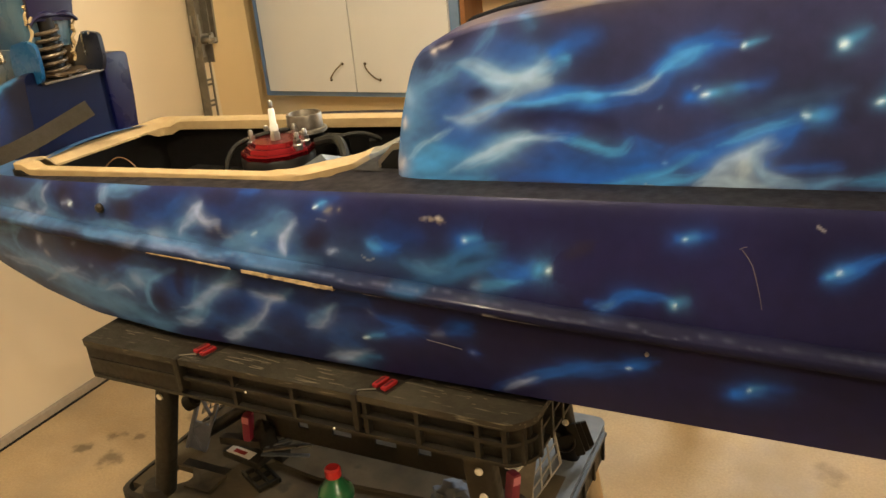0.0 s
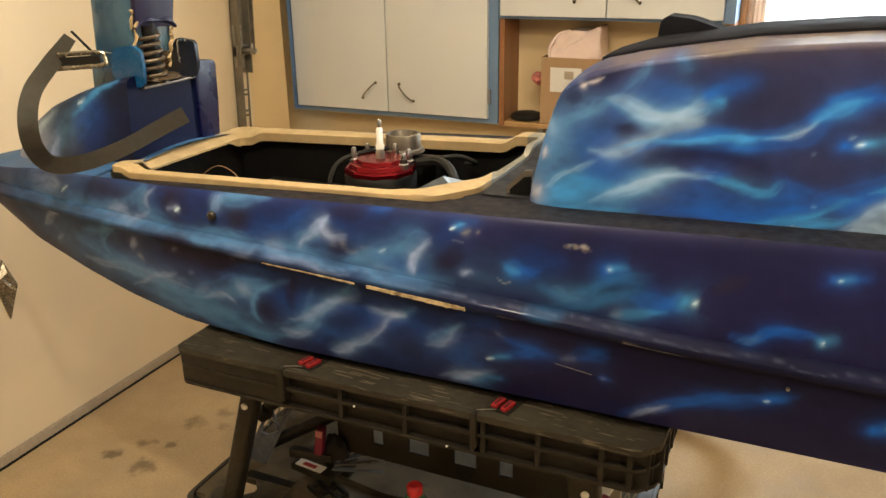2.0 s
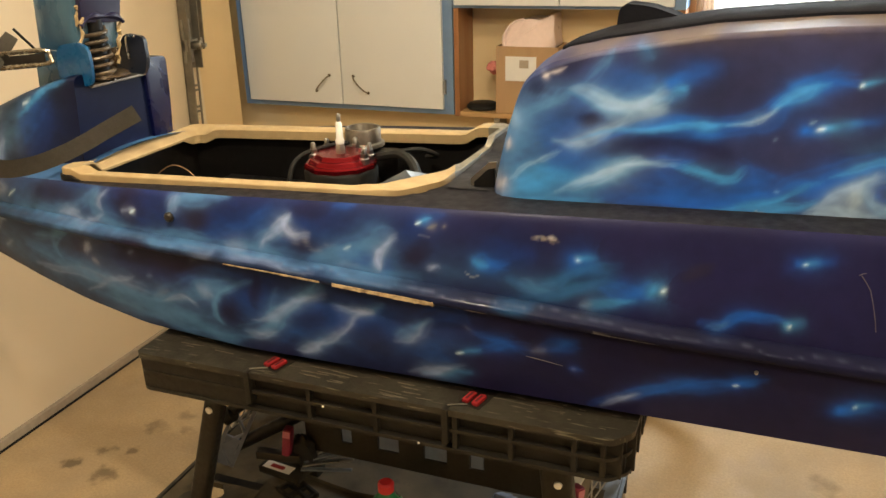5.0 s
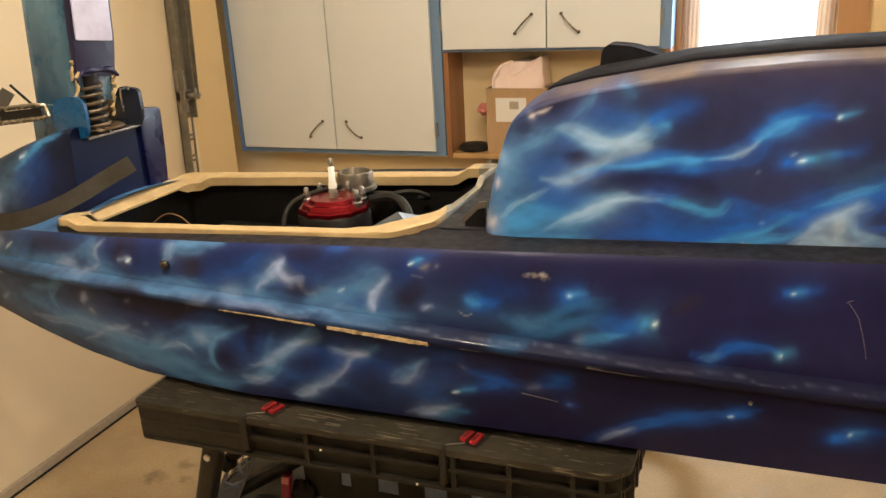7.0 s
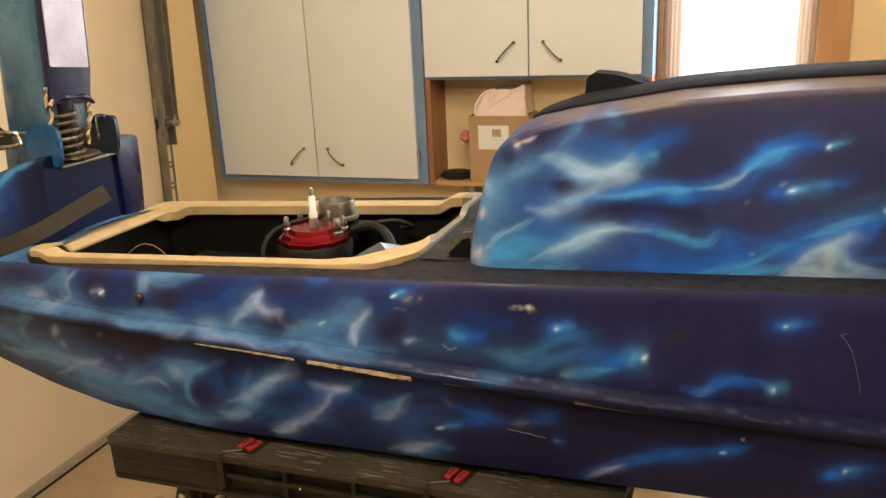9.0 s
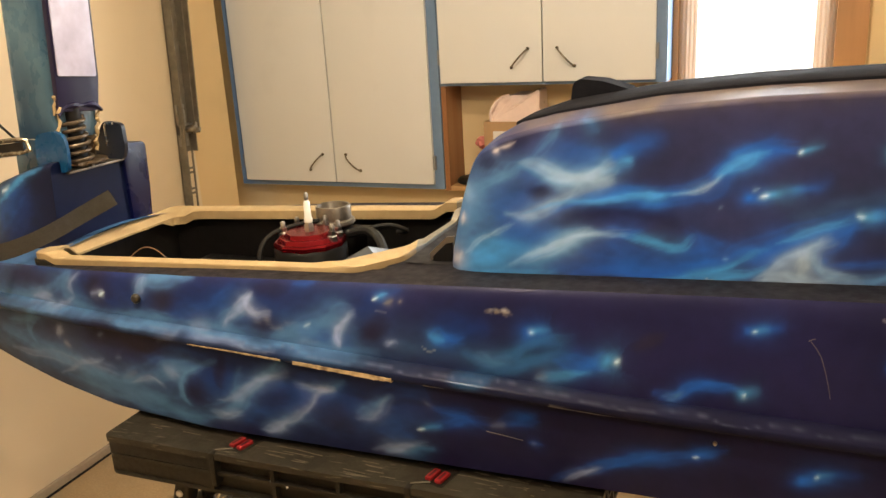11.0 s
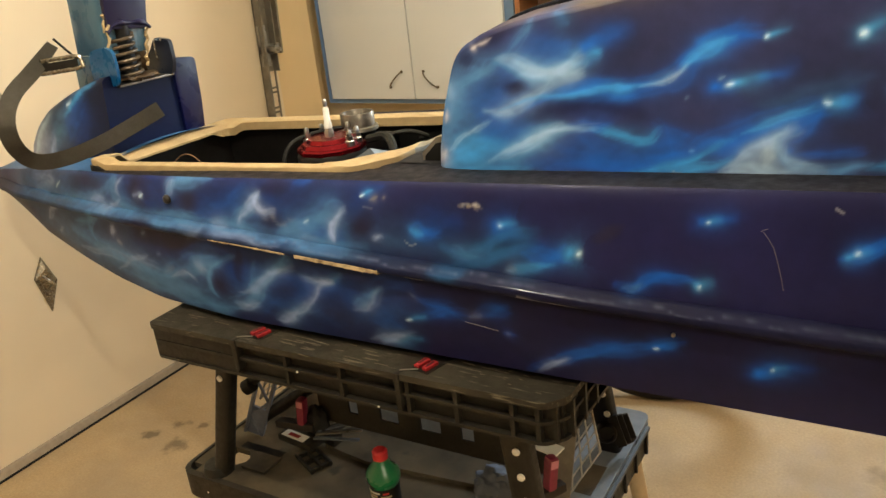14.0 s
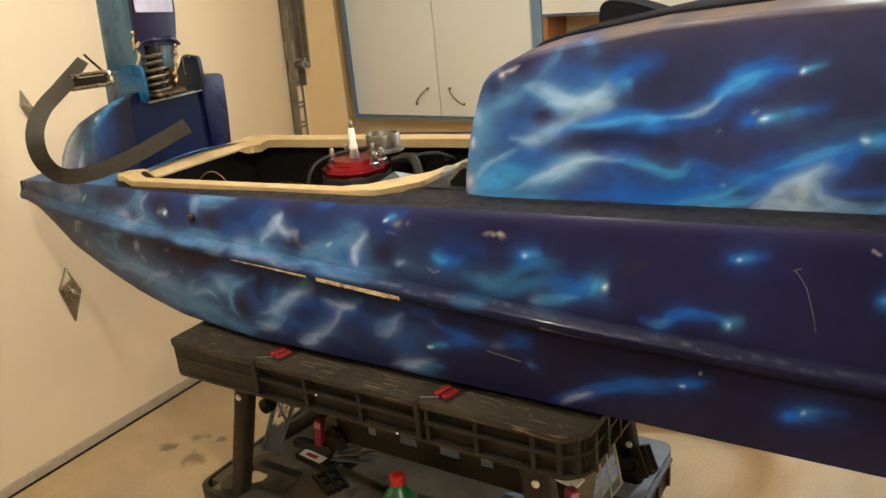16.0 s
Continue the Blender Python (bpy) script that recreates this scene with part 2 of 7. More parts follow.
def oil_stains(mat, spots):
    """Ragged dark patches of oil at places on the floor."""
    nt = mat.node_tree
    shader = nt.nodes["Principled BSDF"]
    source = shader.inputs["Base Color"].links[0].from_socket
    where = nt.nodes.new("ShaderNodeTexCoord")
    tex = nt.nodes.new("ShaderNodeTexNoise")
    tex.inputs["Scale"].default_value, tex.inputs["Detail"].default_value = 24, 6
    nt.links.new(where.outputs["Object"], tex.inputs["Vector"])
    for x, y, r, depth in spots:
        gap = nt.nodes.new("ShaderNodeVectorMath")
        gap.operation = "DISTANCE"
        gap.inputs[1].default_value = (x, y, 0)
        nt.links.new(where.outputs["Object"], gap.inputs[0])
        edge = nt.nodes.new("ShaderNodeMath")
        edge.operation = "MULTIPLY_ADD"
        edge.inputs[1].default_value, edge.inputs[2].default_value = 0.11, -0.055
        nt.links.new(tex.outputs["Fac"], edge.inputs[0])
        total = nt.nodes.new("ShaderNodeMath")
        nt.links.new(gap.outputs["Value"], total.inputs[0])
        nt.links.new(edge.outputs[0], total.inputs[1])
        fade = nt.nodes.new("ShaderNodeMapRange")
        fade.inputs["From Min"].default_value, fade.inputs["From Max"].default_value = r, r * 0.3
        fade.inputs["To Max"].default_value = depth
        nt.links.new(total.outputs[0], fade.inputs["Value"])
        mix = nt.nodes.new("ShaderNodeMix")
        mix.data_type = "RGBA"
        mix.inputs["B"].default_value = (0.11, 0.075, 0.04, 1)
        nt.links.new(fade.outputs[0], mix.inputs["Factor"])
        nt.links.new(source, mix.inputs["A"])
        source = mix.outputs["Result"]
    nt.links.new(source, shader.inputs["Base Color"])


oil_stains(FLOOR, ((-2.12, 1.61, 0.035, 0.8), (-2.06, 1.70, 0.03, 0.6), (-1.99, 1.60, 0.045, 0.75), (-1.985, 1.72, 0.025, 0.65), (-2.0, 1.85, 0.04, 0.5),
                   (-1.95, 1.93, 0.035, 0.45), (-1.9, 1.87, 0.03, 0.4), (-1.75, 2.05, 0.03, 0.5), (-0.25, 1.95, 0.06, 0.35), (-0.05, 2.2, 0.05, 0.4), (-0.45, 1.6, 0.05, 0.3)))


def glow_material(name, colour, strength):
    mat = bpy.data.materials.new(name)
    mat.use_nodes = True
    shader = mat.node_tree.nodes["Principled BSDF"]
    shader.inputs["Base Color"].default_value = (0.8, 0.8, 0.8, 1)
    shader.inputs["Emission Color"].default_value, shader.inputs["Emission Strength"].default_value = (*colour, 1), strength
    return mat


# ---- helpers for meshes ----


def thing(name, label, category, group="", at=(0, 0, 0)):
    ob = new(name)
    ob.location = at
    return tagged(ob, label, category, group)


def part(name, bm, mat, parent=None, label="", smooth=True, bevel=0.0):
    """Links a bmesh as one mesh object, under a thing or a part, in world coordinates."""
    if bevel:
        bmesh.ops.bevel(bm, geom=[e for e in bm.edges if len(e.link_faces) == 2 and e.calc_face_angle(0) > 0.5],
                        offset=bevel, segments=2, profile=0.7, affect="EDGES", clamp_overlap=True)
    bmesh.ops.recalc_face_normals(bm, faces=bm.faces)
    data = bpy.data.meshes.new(name)
    bm.to_mesh(data)
    bm.free()
    data.materials.append(mat)
    if smooth:
        data.shade_smooth()
        data.set_sharp_from_angle(angle=radians(38))
    ob = new(name, data)
    if parent:
        ob.parent = parent
        base = parent.location + (parent.parent.location if parent.parent else Vector())
        data.transform(Matrix.Translation(-base))
    if label:
        tagged(ob, label)
    return ob


def structure(name, bm, mat, label, category, smooth=False, bevel=0.0):
    return tagged(part(name, bm, mat, None, "", smooth, bevel), label, category, kind="structure")


def add_box(bm, x0, x1, y0, y1, z0, z1, m=None):
    made = bmesh.ops.create_cube(bm, size=1.0)["verts"]
    for v in made:
        v.co = Vector(((x0 + x1) / 2 + v.co.x * (x1 - x0), (y0 + y1) / 2 + v.co.y * (y1 - y0), (z0 + z1) / 2 + v.co.z * (z1 - z0)))
        if m is not None:
            v.co = m @ v.co
    return made


def box(x0, x1, y0, y1, z0, z1, m=None):
    bm = bmesh.new()
    add_box(bm, x0, x1, y0, y1, z0, z1, m)
    return bm


def add_lathe(bm, profile, centre, axis=(0, 0, 1), sides=24):
    """A turned body: profile rows of radius and height along the axis."""
    turn = Vector((0, 0, 1)).rotation_difference(Vector(axis)).to_matrix()
    rings = []
    for r, h in profile:
        rings.append([bm.verts.new(Vector(centre) + turn @ Vector((r * math.cos(a), r * math.sin(a), h)))
                      for a in (2 * math.pi * k / sides for k in range(sides))])
    for low, high in zip(rings, rings[1:]):
        for k in range(sides):
            bm.faces.new((low[k], low[(k + 1) % sides], high[(k + 1) % sides], high[k]))
    bm.faces.new(rings[0][::-1])
    bm.faces.new(rings[-1])


def lathe(profile, centre, axis=(0, 0, 1), sides=24):
    bm = bmesh.new()
    add_lathe(bm, profile, centre, axis, sides)
    return bm


def curved(points, steps=8):
    """A smooth line through the points."""
    pts = [Vector(p) for p in points]
    ends = [2 * pts[0] - pts[1]] + pts + [2 * pts[-1] - pts[-2]]
    out = []
    for a, b, c, d in zip(ends, ends[1:], ends[2:], ends[3:]):
        for k in range(steps):
            t = k / steps
            out.append(0.5 * ((2 * b) + (c - a) * t + (2 * a - 5 * b + 4 * c - d) * t * t + (3 * b - a - 3 * c + d) * t ** 3))
    return out + [pts[-1]]


def add_tube(bm, line, radius, sides=8, radii=None):
    rings, up = [], Vector((0.13, 0.21, 1)).normalized()
    for n, p in enumerate(line):
        ahead = (line[min(n + 1, len(line) - 1)] - line[max(n - 1, 0)]).normalized()
        side = ahead.cross(up)
        side = side.normalized() if side.length > 1e-4 else Vector((1, 0, 0))
        up = side.cross(ahead).normalized()
        r = radii[n] if radii else radius
        rings.append([bm.verts.new(p + r * (math.cos(a) * side + math.sin(a) * up)) for a in (2 * math.pi * k / sides for k in range(sides))])
    for low, high in zip(rings, rings[1:]):
        for k in range(sides):
            bm.faces.new((low[k], low[(k + 1) % sides], high[(k + 1) % sides], high[k]))
    bm.faces.new(rings[0][::-1])
    bm.faces.new(rings[-1])


def tube(points, radius, sides=8, steps=8):
    bm = bmesh.new()
    add_tube(bm, curved(points, steps) if steps > 1 else [Vector(p) for p in points], radius, sides)
    return bm


def prism(outline, y0, y1, place=None):
    """An outline in x and z, drawn out from y0 to y1."""
    bm = bmesh.new()
    front = [bm.verts.new((x, y0, z)) for x, z in outline]
    back = [bm.verts.new((x, y1, z)) for x, z in outline]
    bm.faces.new(front)
    bm.faces.new(back[::-1])
    for k in range(len(outline)):
        j = (k + 1) % len(outline)
        bm.faces.new((front[k], back[k], back[j], front[j]))
    if place is not None:
        bmesh.ops.transform(bm, matrix=place, verts=bm.verts)
    return bm


def rounded(points, radius, steps=5):
    """A closed outline with its corners rounded."""
    out, n = [], len(points)
    for k in range(n):
        p, a, b = Vector(points[k]), Vector(points[k - 1]), Vector(points[(k + 1) % n])
        r = min(radius, (a - p).length * 0.45, (b - p).length * 0.45)
        s, e = p + (a - p).normalized() * r, p + (b - p).normalized() * r
        for j in range(steps + 1):
            t = j / steps
            out.append(tuple((1 - t) ** 2 * s + 2 * t * (1 - t) * p + t * t * e))
    return out


def plan_slab(outline, z0, z1):
    """An outline in x and y, from z0 up to z1."""
    bm = bmesh.new()
    low = [bm.verts.new((x, y, z0)) for x, y in outline]
    high = [bm.verts.new((x, y, z1)) for x, y in outline]
    bm.faces.new(low[::-1])
    bm.faces.new(high)
    for k in range(len(outline)):
        j = (k + 1) % len(outline)
        bm.faces.new((low[k], low[j], high[j], high[k]))
    return bm


def grid_mesh(bm, rows):
    """Faces between rows of points."""
    made = [[bm.verts.new(p) for p in row] for row in rows]
    for low, high in zip(made, made[1:]):
        for k in range(len(low) - 1):
            bm.faces.new((low[k], low[k + 1], high[k + 1], high[k]))
    return made

# ---- the room ----
LEFT, BACK, RIGHT, NEAR, TOP = -2.58, 3.36, 2.6, -2.4, 2.45
structure("floor", box(LEFT - 0.5, RIGHT + 0.15, NEAR - 0.15, BACK + 0.15, -0.12, 0.0), FLOOR, "worn tan concrete garage floor with dark oil stains", "floor")
structure("ceiling", box(LEFT - 0.15, RIGHT + 0.15, NEAR - 0.15, BACK + 0.15, TOP, TOP + 0.12), CEILING, "plain painted garage ceiling", "ceiling")
structure("wall_east", box(RIGHT, RIGHT + 0.15, NEAR, BACK, 0, TOP), WALL, "cream painted side wall of the garage", "wall")
structure("wall_south", box(LEFT, RIGHT, NEAR - 0.15, NEAR, 0, TOP), REAR_WALL, "unseen wall closing the garage, kept brown to dim reflections", "wall")

# the back wall, with the window's opening
WX0, WX1, WZ0, WZ1 = -0.545, -0.085, 1.0, 2.0
bm = bmesh.new()
add_box(bm, LEFT - 0.15, WX0, BACK, BACK + 0.15, 0, TOP)
add_box(bm, WX1, RIGHT + 0.15, BACK, BACK + 0.15, 0, TOP)
add_box(bm, WX0, WX1, BACK, BACK + 0.15, 0, WZ0)
add_box(bm, WX0, WX1, BACK, BACK + 0.15, WZ1, TOP)
add_box(bm, LEFT - 0.15, -2.438, 3.295, BACK - 0.0005, 0, TOP - 0.001)
add_box(bm, -2.438, -0.598, 3.295, BACK - 0.0005, 0, 0.734)
structure("wall_north", bm, WALL, "cream painted back wall behind the cabinets", "wall")

# the wall with the garage door's opening
DY0, DY1, DZ = -1.3, 3.10, 2.15
bm = bmesh.new()
add_box(bm, LEFT - 0.15, LEFT, DY1, BACK, 0, TOP)
add_box(bm, LEFT - 0.15, LEFT, NEAR, DY0, 0, TOP)
add_box(bm, LEFT - 0.15, LEFT, DY0, DY1, DZ, TOP)
structure("wall_west", bm, WALL, "cream painted wall round the garage door", "wall")

# the garage door, its seal, lift handles and track
DOOR_X = -2.375
door = tagged(new("door_1"), "closed white garage door with diamond lift handles", "garage door", kind="structure")
door.location = (DOOR_X, 0.8, 0)
part("panel", box(DOOR_X - 0.045, DOOR_X, DY0 - 0.05, 2.80, 0.03, 2.2), DOOR_WHITE, door, bevel=0.004)
part("seal", box(DOOR_X - 0.04, DOOR_X + 0.014, DY0 - 0.05, 2.80, 0.006, 0.034), SEAL, door, "grey rubber seal along the floor", bevel=0.005)
# black strip stands in for the shaded crack along the floor
part("seal_gap_shade", box(DOOR_X - 0.04, DOOR_X + 0.016, DY0 - 0.05, 2.80, 0.0, 0.0055), RUBBER, door, "black strip standing in for the shaded gap below the seal")


def lift_handle(y, z, tilt, mat, size=(1, 1)):
    """A kite-shaped faceted plate with a lug on its ridge."""
    m = Matrix.Translation((DOOR_X, y, z)) @ Matrix.Rotation(radians(tilt), 4, "X") @ Matrix.Diagonal((1, *size, 1))
    bm = bmesh.new()
    low = [bm.verts.new((0.0005, a, b)) for a, b in ((0, -0.098), (0.040, 0.0), (0, 0.086), (-0.036, 0.022))]
    rim = [bm.verts.new((0.006, a, b)) for a, b in ((0, -0.094), (0.037, 0.0), (0, 0.082), (-0.033, 0.022))]
    peak = [bm.verts.new((0.026, 0.004, 0.004)), bm.verts.new((0.018, 0.0, 0.05)), bm.verts.new((0.009, 0.0, -0.02))]
    for k in range(4):
        bm.faces.new((low[k], low[(k + 1) % 4], rim[(k + 1) % 4], rim[k]))
    for f in ((rim[0], rim[1], peak[2]), (rim[1], peak[0], peak[2]), (rim[1], rim[2], peak[1]), (rim[1], peak[1], peak[0]), (rim[2], rim[3], peak[1]), (rim[3], peak[0], peak[1]), (rim[3], peak[2], peak[0]), (rim[3], rim[0], peak[2])):
        bm.faces.new(f)
    bmesh.ops.transform(bm, matrix=m, verts=bm.verts)
    plate = part("handle_plate", bm, mat, door, "antique dark metal kite-shaped plate", smooth=False, bevel=0.001)
    bm = tube([m @ Vector(p) for p in ((0.010, -0.012, 0.03), (0.024, -0.006, 0.016), (0.028, 0.002, 0.004), (0.024, 0.008, -0.004))], 0.0045, 8, 6)
    part("pull", bm, CHROME, plate, "worn bright pull")


lift_handle(1.572, 0.525, -4, PEWTER)
lift_handle(1.592, 1.105, 6, ALUMINIUM, (0.5, 0.68))

track = tagged(new("door_track"), "leaning galvanised steel garage door track with roller bracket", "door track", kind="structure")
track.location = (-2.36, 2.8, 0)
lean = Matrix.Translation((0, 2.655, 0)) @ Matrix.Rotation(radians(-2.6), 4, "X")
bm = bmesh.new()
add_box(bm, -2.372, -2.366, 0.0, 0.036, 0.03, 0.97, lean)
add_box(bm, -2.372, -2.366, 0.0, 0.07, 0.97, 1.22, lean)
add_box(bm, -2.372, -2.366, 0.0, 0.032, 1.22, 2.3, lean)
add_box(bm, -2.372, -2.366, 0.043, 0.07, 1.22, 2.3, lean)
add_box(bm, -2.372, -2.335, 0.0, 0.004, 0.03, 2.3, lean)
add_box(bm, -2.372, -2.335, 0.066, 0.07, 0.97, 2.3, lean)
add_box(bm, -2.345, -2.341, 0.004, 0.014, 0.03, 2.3, lean)
part("channel", bm, DARK_STEEL, track, smooth=False)
bm = bmesh.new()
add_box(bm, -2.374, -2.370, 0.076, 0.084, 0.03, 0.97, lean)
for k in range(11):
    for z in (0.06, 0.078):
        add_box(bm, -2.374, -2.370, 0.0365, 0.076, z + k * 0.082, z + k * 0.082 + 0.008, lean)
lean = Matrix.Translation((0, 2.76, 0)) @ Matrix.Rotation(radians(-3.6), 4, "X")
add_box(bm, -2.392, -2.388, 0.0, 0.042, 1.03, 2.3, lean)
add_box(bm, -2.388, -2.36, 0.0, 0.004, 1.03, 2.3, lean)
part("slotted_angle", bm, DARK_STEEL, track, "slotted dark steel mounting angle", smooth=False)
bm = bmesh.new()
add_box(bm, -2.366, -2.352, 2.70, 2.745, 0.99, 1.15)
add_box(bm, -2.366, -2.345, 2.70, 2.80, 1.035, 1.075)
add_lathe(bm, ((0.016, 0), (0.016, 0.04), (0.008, 0.045), (0.008, 0.06)), (-2.352, 2.735, 1.055), (1, 0.2, 0), 14)
part("roller_bracket", bm, STEEL, track, "bright worn steel roller bracket", bevel=0.002)
bm = bmesh.new()
add_box(bm, LEFT + 0.001, LEFT + 0.02, DY1 - 0.006, DY1 + 0.045, 0, DZ)
structure("trim_door_jamb", bm, WALL, "cream painted door jamb trim", "trim", bevel=0.003)

# the stop board beside the track
structure("trim_door_stop", box(-2.432, -2.408, 2.803, 3.09, 0, 2.15), WALL, "cream painted stop board beside the door track", "trim", bevel=0.002)

# the window
window = tagged(new("window_1"), "bright garage window with orange wood casing and sheer curtain", "window", kind="structure")
window.location = (-0.31, BACK, 1.5)
part("window_frame", box(-0.5955, WX0 - 0.03, BACK - 0.03, BACK - 0.001, 0.93, 2.08), WOOD, window, "orange stained wood casing", bevel=0.004)
part("window_frame", box(WX1 + 0.03, WX1 + 0.13, BACK - 0.03, BACK - 0.001, 0.93, 2.08), WOOD, window, "orange stained wood casing", bevel=0.004)
part("window_frame", box(WX0 - 0.075, WX1 + 0.13, BACK - 0.03, BACK - 0.001, 2.082, 2.15), WOOD, window, "orange stained wood casing", bevel=0.004)
part("window_sill", box(WX0 - 0.08, WX1 + 0.135, BACK - 0.06, BACK - 0.001, 0.89, 0.928), WOOD, window, "orange stained wood sill", bevel=0.004)
for x0, x1 in ((WX0 - 0.029, WX0 + 0.034), (WX1 - 0.034, WX1 + 0.029)):
    bm = bmesh.new()
    line = [(x0 + (x1 - x0) * k / 24, BACK - 0.010 - 0.0022 * math.sin(k * 1.1)) for k in range(25)]
    grid_mesh(bm, [[(x, y, z) for x, y in line] for z in (0.94, 2.0)])
    bmesh.ops.solidify(bm, geom=bm.faces[:], thickness=0.002)
    part("curtain", bm, CURTAIN, window, "sheer white curtain edge")
part("pane", box(WX0, WX1, BACK + 0.09, BACK + 0.1, WZ0, WZ1), glow_material("hazy_daylight_pane", (0.95, 0.98, 1.0), 1.9), window, "white daylit pane")

# bare bulbs on the ceiling
for b in BULBS:
    ceiling_lamp = thing("ceiling_lamp", "white ceiling lampholder for a bare warm bulb", "lamp", "ceiling lamps", (b.x, b.y, TOP))
    part("lampholder", lathe(((0.055, -0.001), (0.055, -0.02), (0.03, -0.035), (0.022, -0.06)), (b.x, b.y, TOP), (0, 0, 1)), PORCELAIN, ceiling_lamp)

# ---- cabinets ----
FACE = 3.18


def pull_handle(x, z, lean_by, parent):
    """A slender bow handle, fixed aslant."""
    m = Matrix.Translation((x, FACE - 0.021, z)) @ Matrix.Rotation(radians(lean_by), 4, "Y")
    line = curved([m @ Vector(p) for p in ((0, 0.002, -0.046), (0, -0.012, -0.04), (0, -0.024, -0.018), (0, -0.024, 0.018), (0, -0.012, 0.04), (0, 0.002, 0.046))], 5)
    bm = bmesh.new()
    add_tube(bm, line, 0.0034, 8)
    for s in (-0.046, 0.046):
        add_lathe(bm, ((0.0065, -0.003), (0.0065, 0.003)), m @ Vector((0, 0.0, s)), (0, 1, 0), 10)
    part("handle", bm, PEWTER, parent, "worn dark brass bow handle")


def wall_cabinet(name, x0, x1, z0, z1, doors, handle_z, label, rim):
    ob = thing(name, label, "cabinet", "wall cabinets", ((x0 + x1) / 2, FACE, z0))
    bm = bmesh.new()
    add_box(bm, x0, x0 + 0.018, FACE, BACK, z0, z1)
    add_box(bm, x1 - 0.018, x1, FACE, BACK, z0, z1)
    add_box(bm, x0 + 0.018, x1 - 0.018, FACE, BACK, z0, z0 + 0.018)
    add_box(bm, x0 + 0.018, x1 - 0.018, FACE, BACK, z1 - 0.018, z1)
    add_box(bm, x0 + 0.018, x1 - 0.018, FACE + 0.002, FACE + 0.016, z0 + 0.018, z1 - 0.018)
    part("body", bm, CABINET_BLUE, ob, "blue painted cabinet body", smooth=False)
    for n, (a, b) in enumerate(doors):
        leaf = part("door", box(a, b, FACE - 0.02, FACE - 0.001, z0 + rim, z1 - 0.03), CABINET_WHITE, ob, "", bevel=0.002)
        inner, outer = (b, a) if n % 2 == 0 else (a, b)
        way = -1 if n % 2 == 0 else 1
        pull_handle(inner + way * 0.085, handle_z, 44 * -way, leaf)
        for z in (z0 + 0.11, z1 - 0.15):
            part("hinge", box(outer + way * 0.004 - 0.006, outer + way * 0.004 + 0.006, FACE - 0.016, FACE + 0.0005, z - 0.028, z + 0.028), HINGE_GREY, ob, "grey metal hinge")
    return ob


wall_cabinet("wall_cabinet", -2.436, -1.464, 0.742, 2.0, ((-2.401, -1.952), (-1.947, -1.503)), 0.85,
             "tall white two-door wall cabinet with blue edges", 0.023)
wall_cabinet("wall_cabinet", -1.461, -0.597, 1.156, 2.0, ((-1.450, -1.044), (-1.039, -0.635)), 1.256,
             "short white two-door wall cabinet with blue edges", 0.012)
shelf = thing("wall_shelf", "open pine shelf with orange wood side panels below the short cabinet", "shelf", at=(-1.0, BACK, 0.75))
part("board", box(-1.438, -0.618, FACE + 0.005, BACK, 0.736, 0.756), SHELF_WOOD, shelf, "pale wooden shelf board", bevel=0.002)
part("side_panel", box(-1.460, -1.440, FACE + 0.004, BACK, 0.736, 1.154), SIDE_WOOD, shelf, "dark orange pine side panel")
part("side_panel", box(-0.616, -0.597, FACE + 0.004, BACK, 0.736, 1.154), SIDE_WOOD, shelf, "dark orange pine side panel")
part("bracket", box(-1.30, -1.275, FACE + 0.012, 3.2945, 0.62, 0.7355), DARK_STEEL, shelf, "dark bracket below the board", bevel=0.003)

# things on the shelf
carton = thing("cardboard_box", "open brown cardboard box with a white label", "box", at=(-1.17, 3.27, 0.757))
bm = bmesh.new()
add_box(bm, -1.29, -1.05, 3.19, 3.194, 0.757, 1.015)
add_box(bm, -1.29, -1.05, 3.346, 3.35, 0.757, 1.015)
add_box(bm, -1.29, -1.286, 3.194, 3.346, 0.757, 1.015)
add_box(bm, -1.054, -1.05, 3.194, 3.346, 0.757, 1.015)
add_box(bm, -1.286, -1.054, 3.194, 3.346, 0.757, 0.762)
part("carton", bm, CARDBOARD, carton, smooth=False)
part("label", box(-1.252, -1.13, 3.1875, 3.1895, 0.885, 0.978), PAPER, carton, "white paper label")
part("print_bar", box(-1.196, -1.16, 3.1868, 3.1874, 0.935, 0.965), SEAL, carton, "grey print on the label")


def crumpled(centre, size, seed, detail=3, rough=0.25):
    bm = bmesh.new()
    bmesh.ops.create_icosphere(bm, subdivisions=detail, radius=1.0)
    for v in bm.verts:
        d = 1 + rough * noise.noise(v.co * 2.1 + Vector((seed, 0, 0))) + rough * 0.5 * noise.noise(v.co * 5.3 + Vector((0, seed, 0)))
        v.co = Vector(centre) + Vector((v.co.x * size[0], v.co.y * size[1], v.co.z * size[2])) * d
    return bm


bag = thing("plastic_bag", "crumpled pale pink plastic bag in the cardboard box", "bag", at=(-1.15, 3.28, 1.0))
outline = rounded(((-1.268, 1.006), (-1.264, 1.052), (-1.233, 1.098), (-1.187, 1.114), (-1.122, 1.114), (-1.073, 1.131), (-1.066, 1.06), (-1.06, 1.006)), 0.014, 4)
bm = prism(outline, 3.205, 3.325)
bmesh.ops.triangulate(bm, faces=[f for f in bm.faces if len(f.verts) > 4])
bmesh.ops.subdivide_edges(bm, edges=bm.edges[:], cuts=3, use_grid_fill=True)
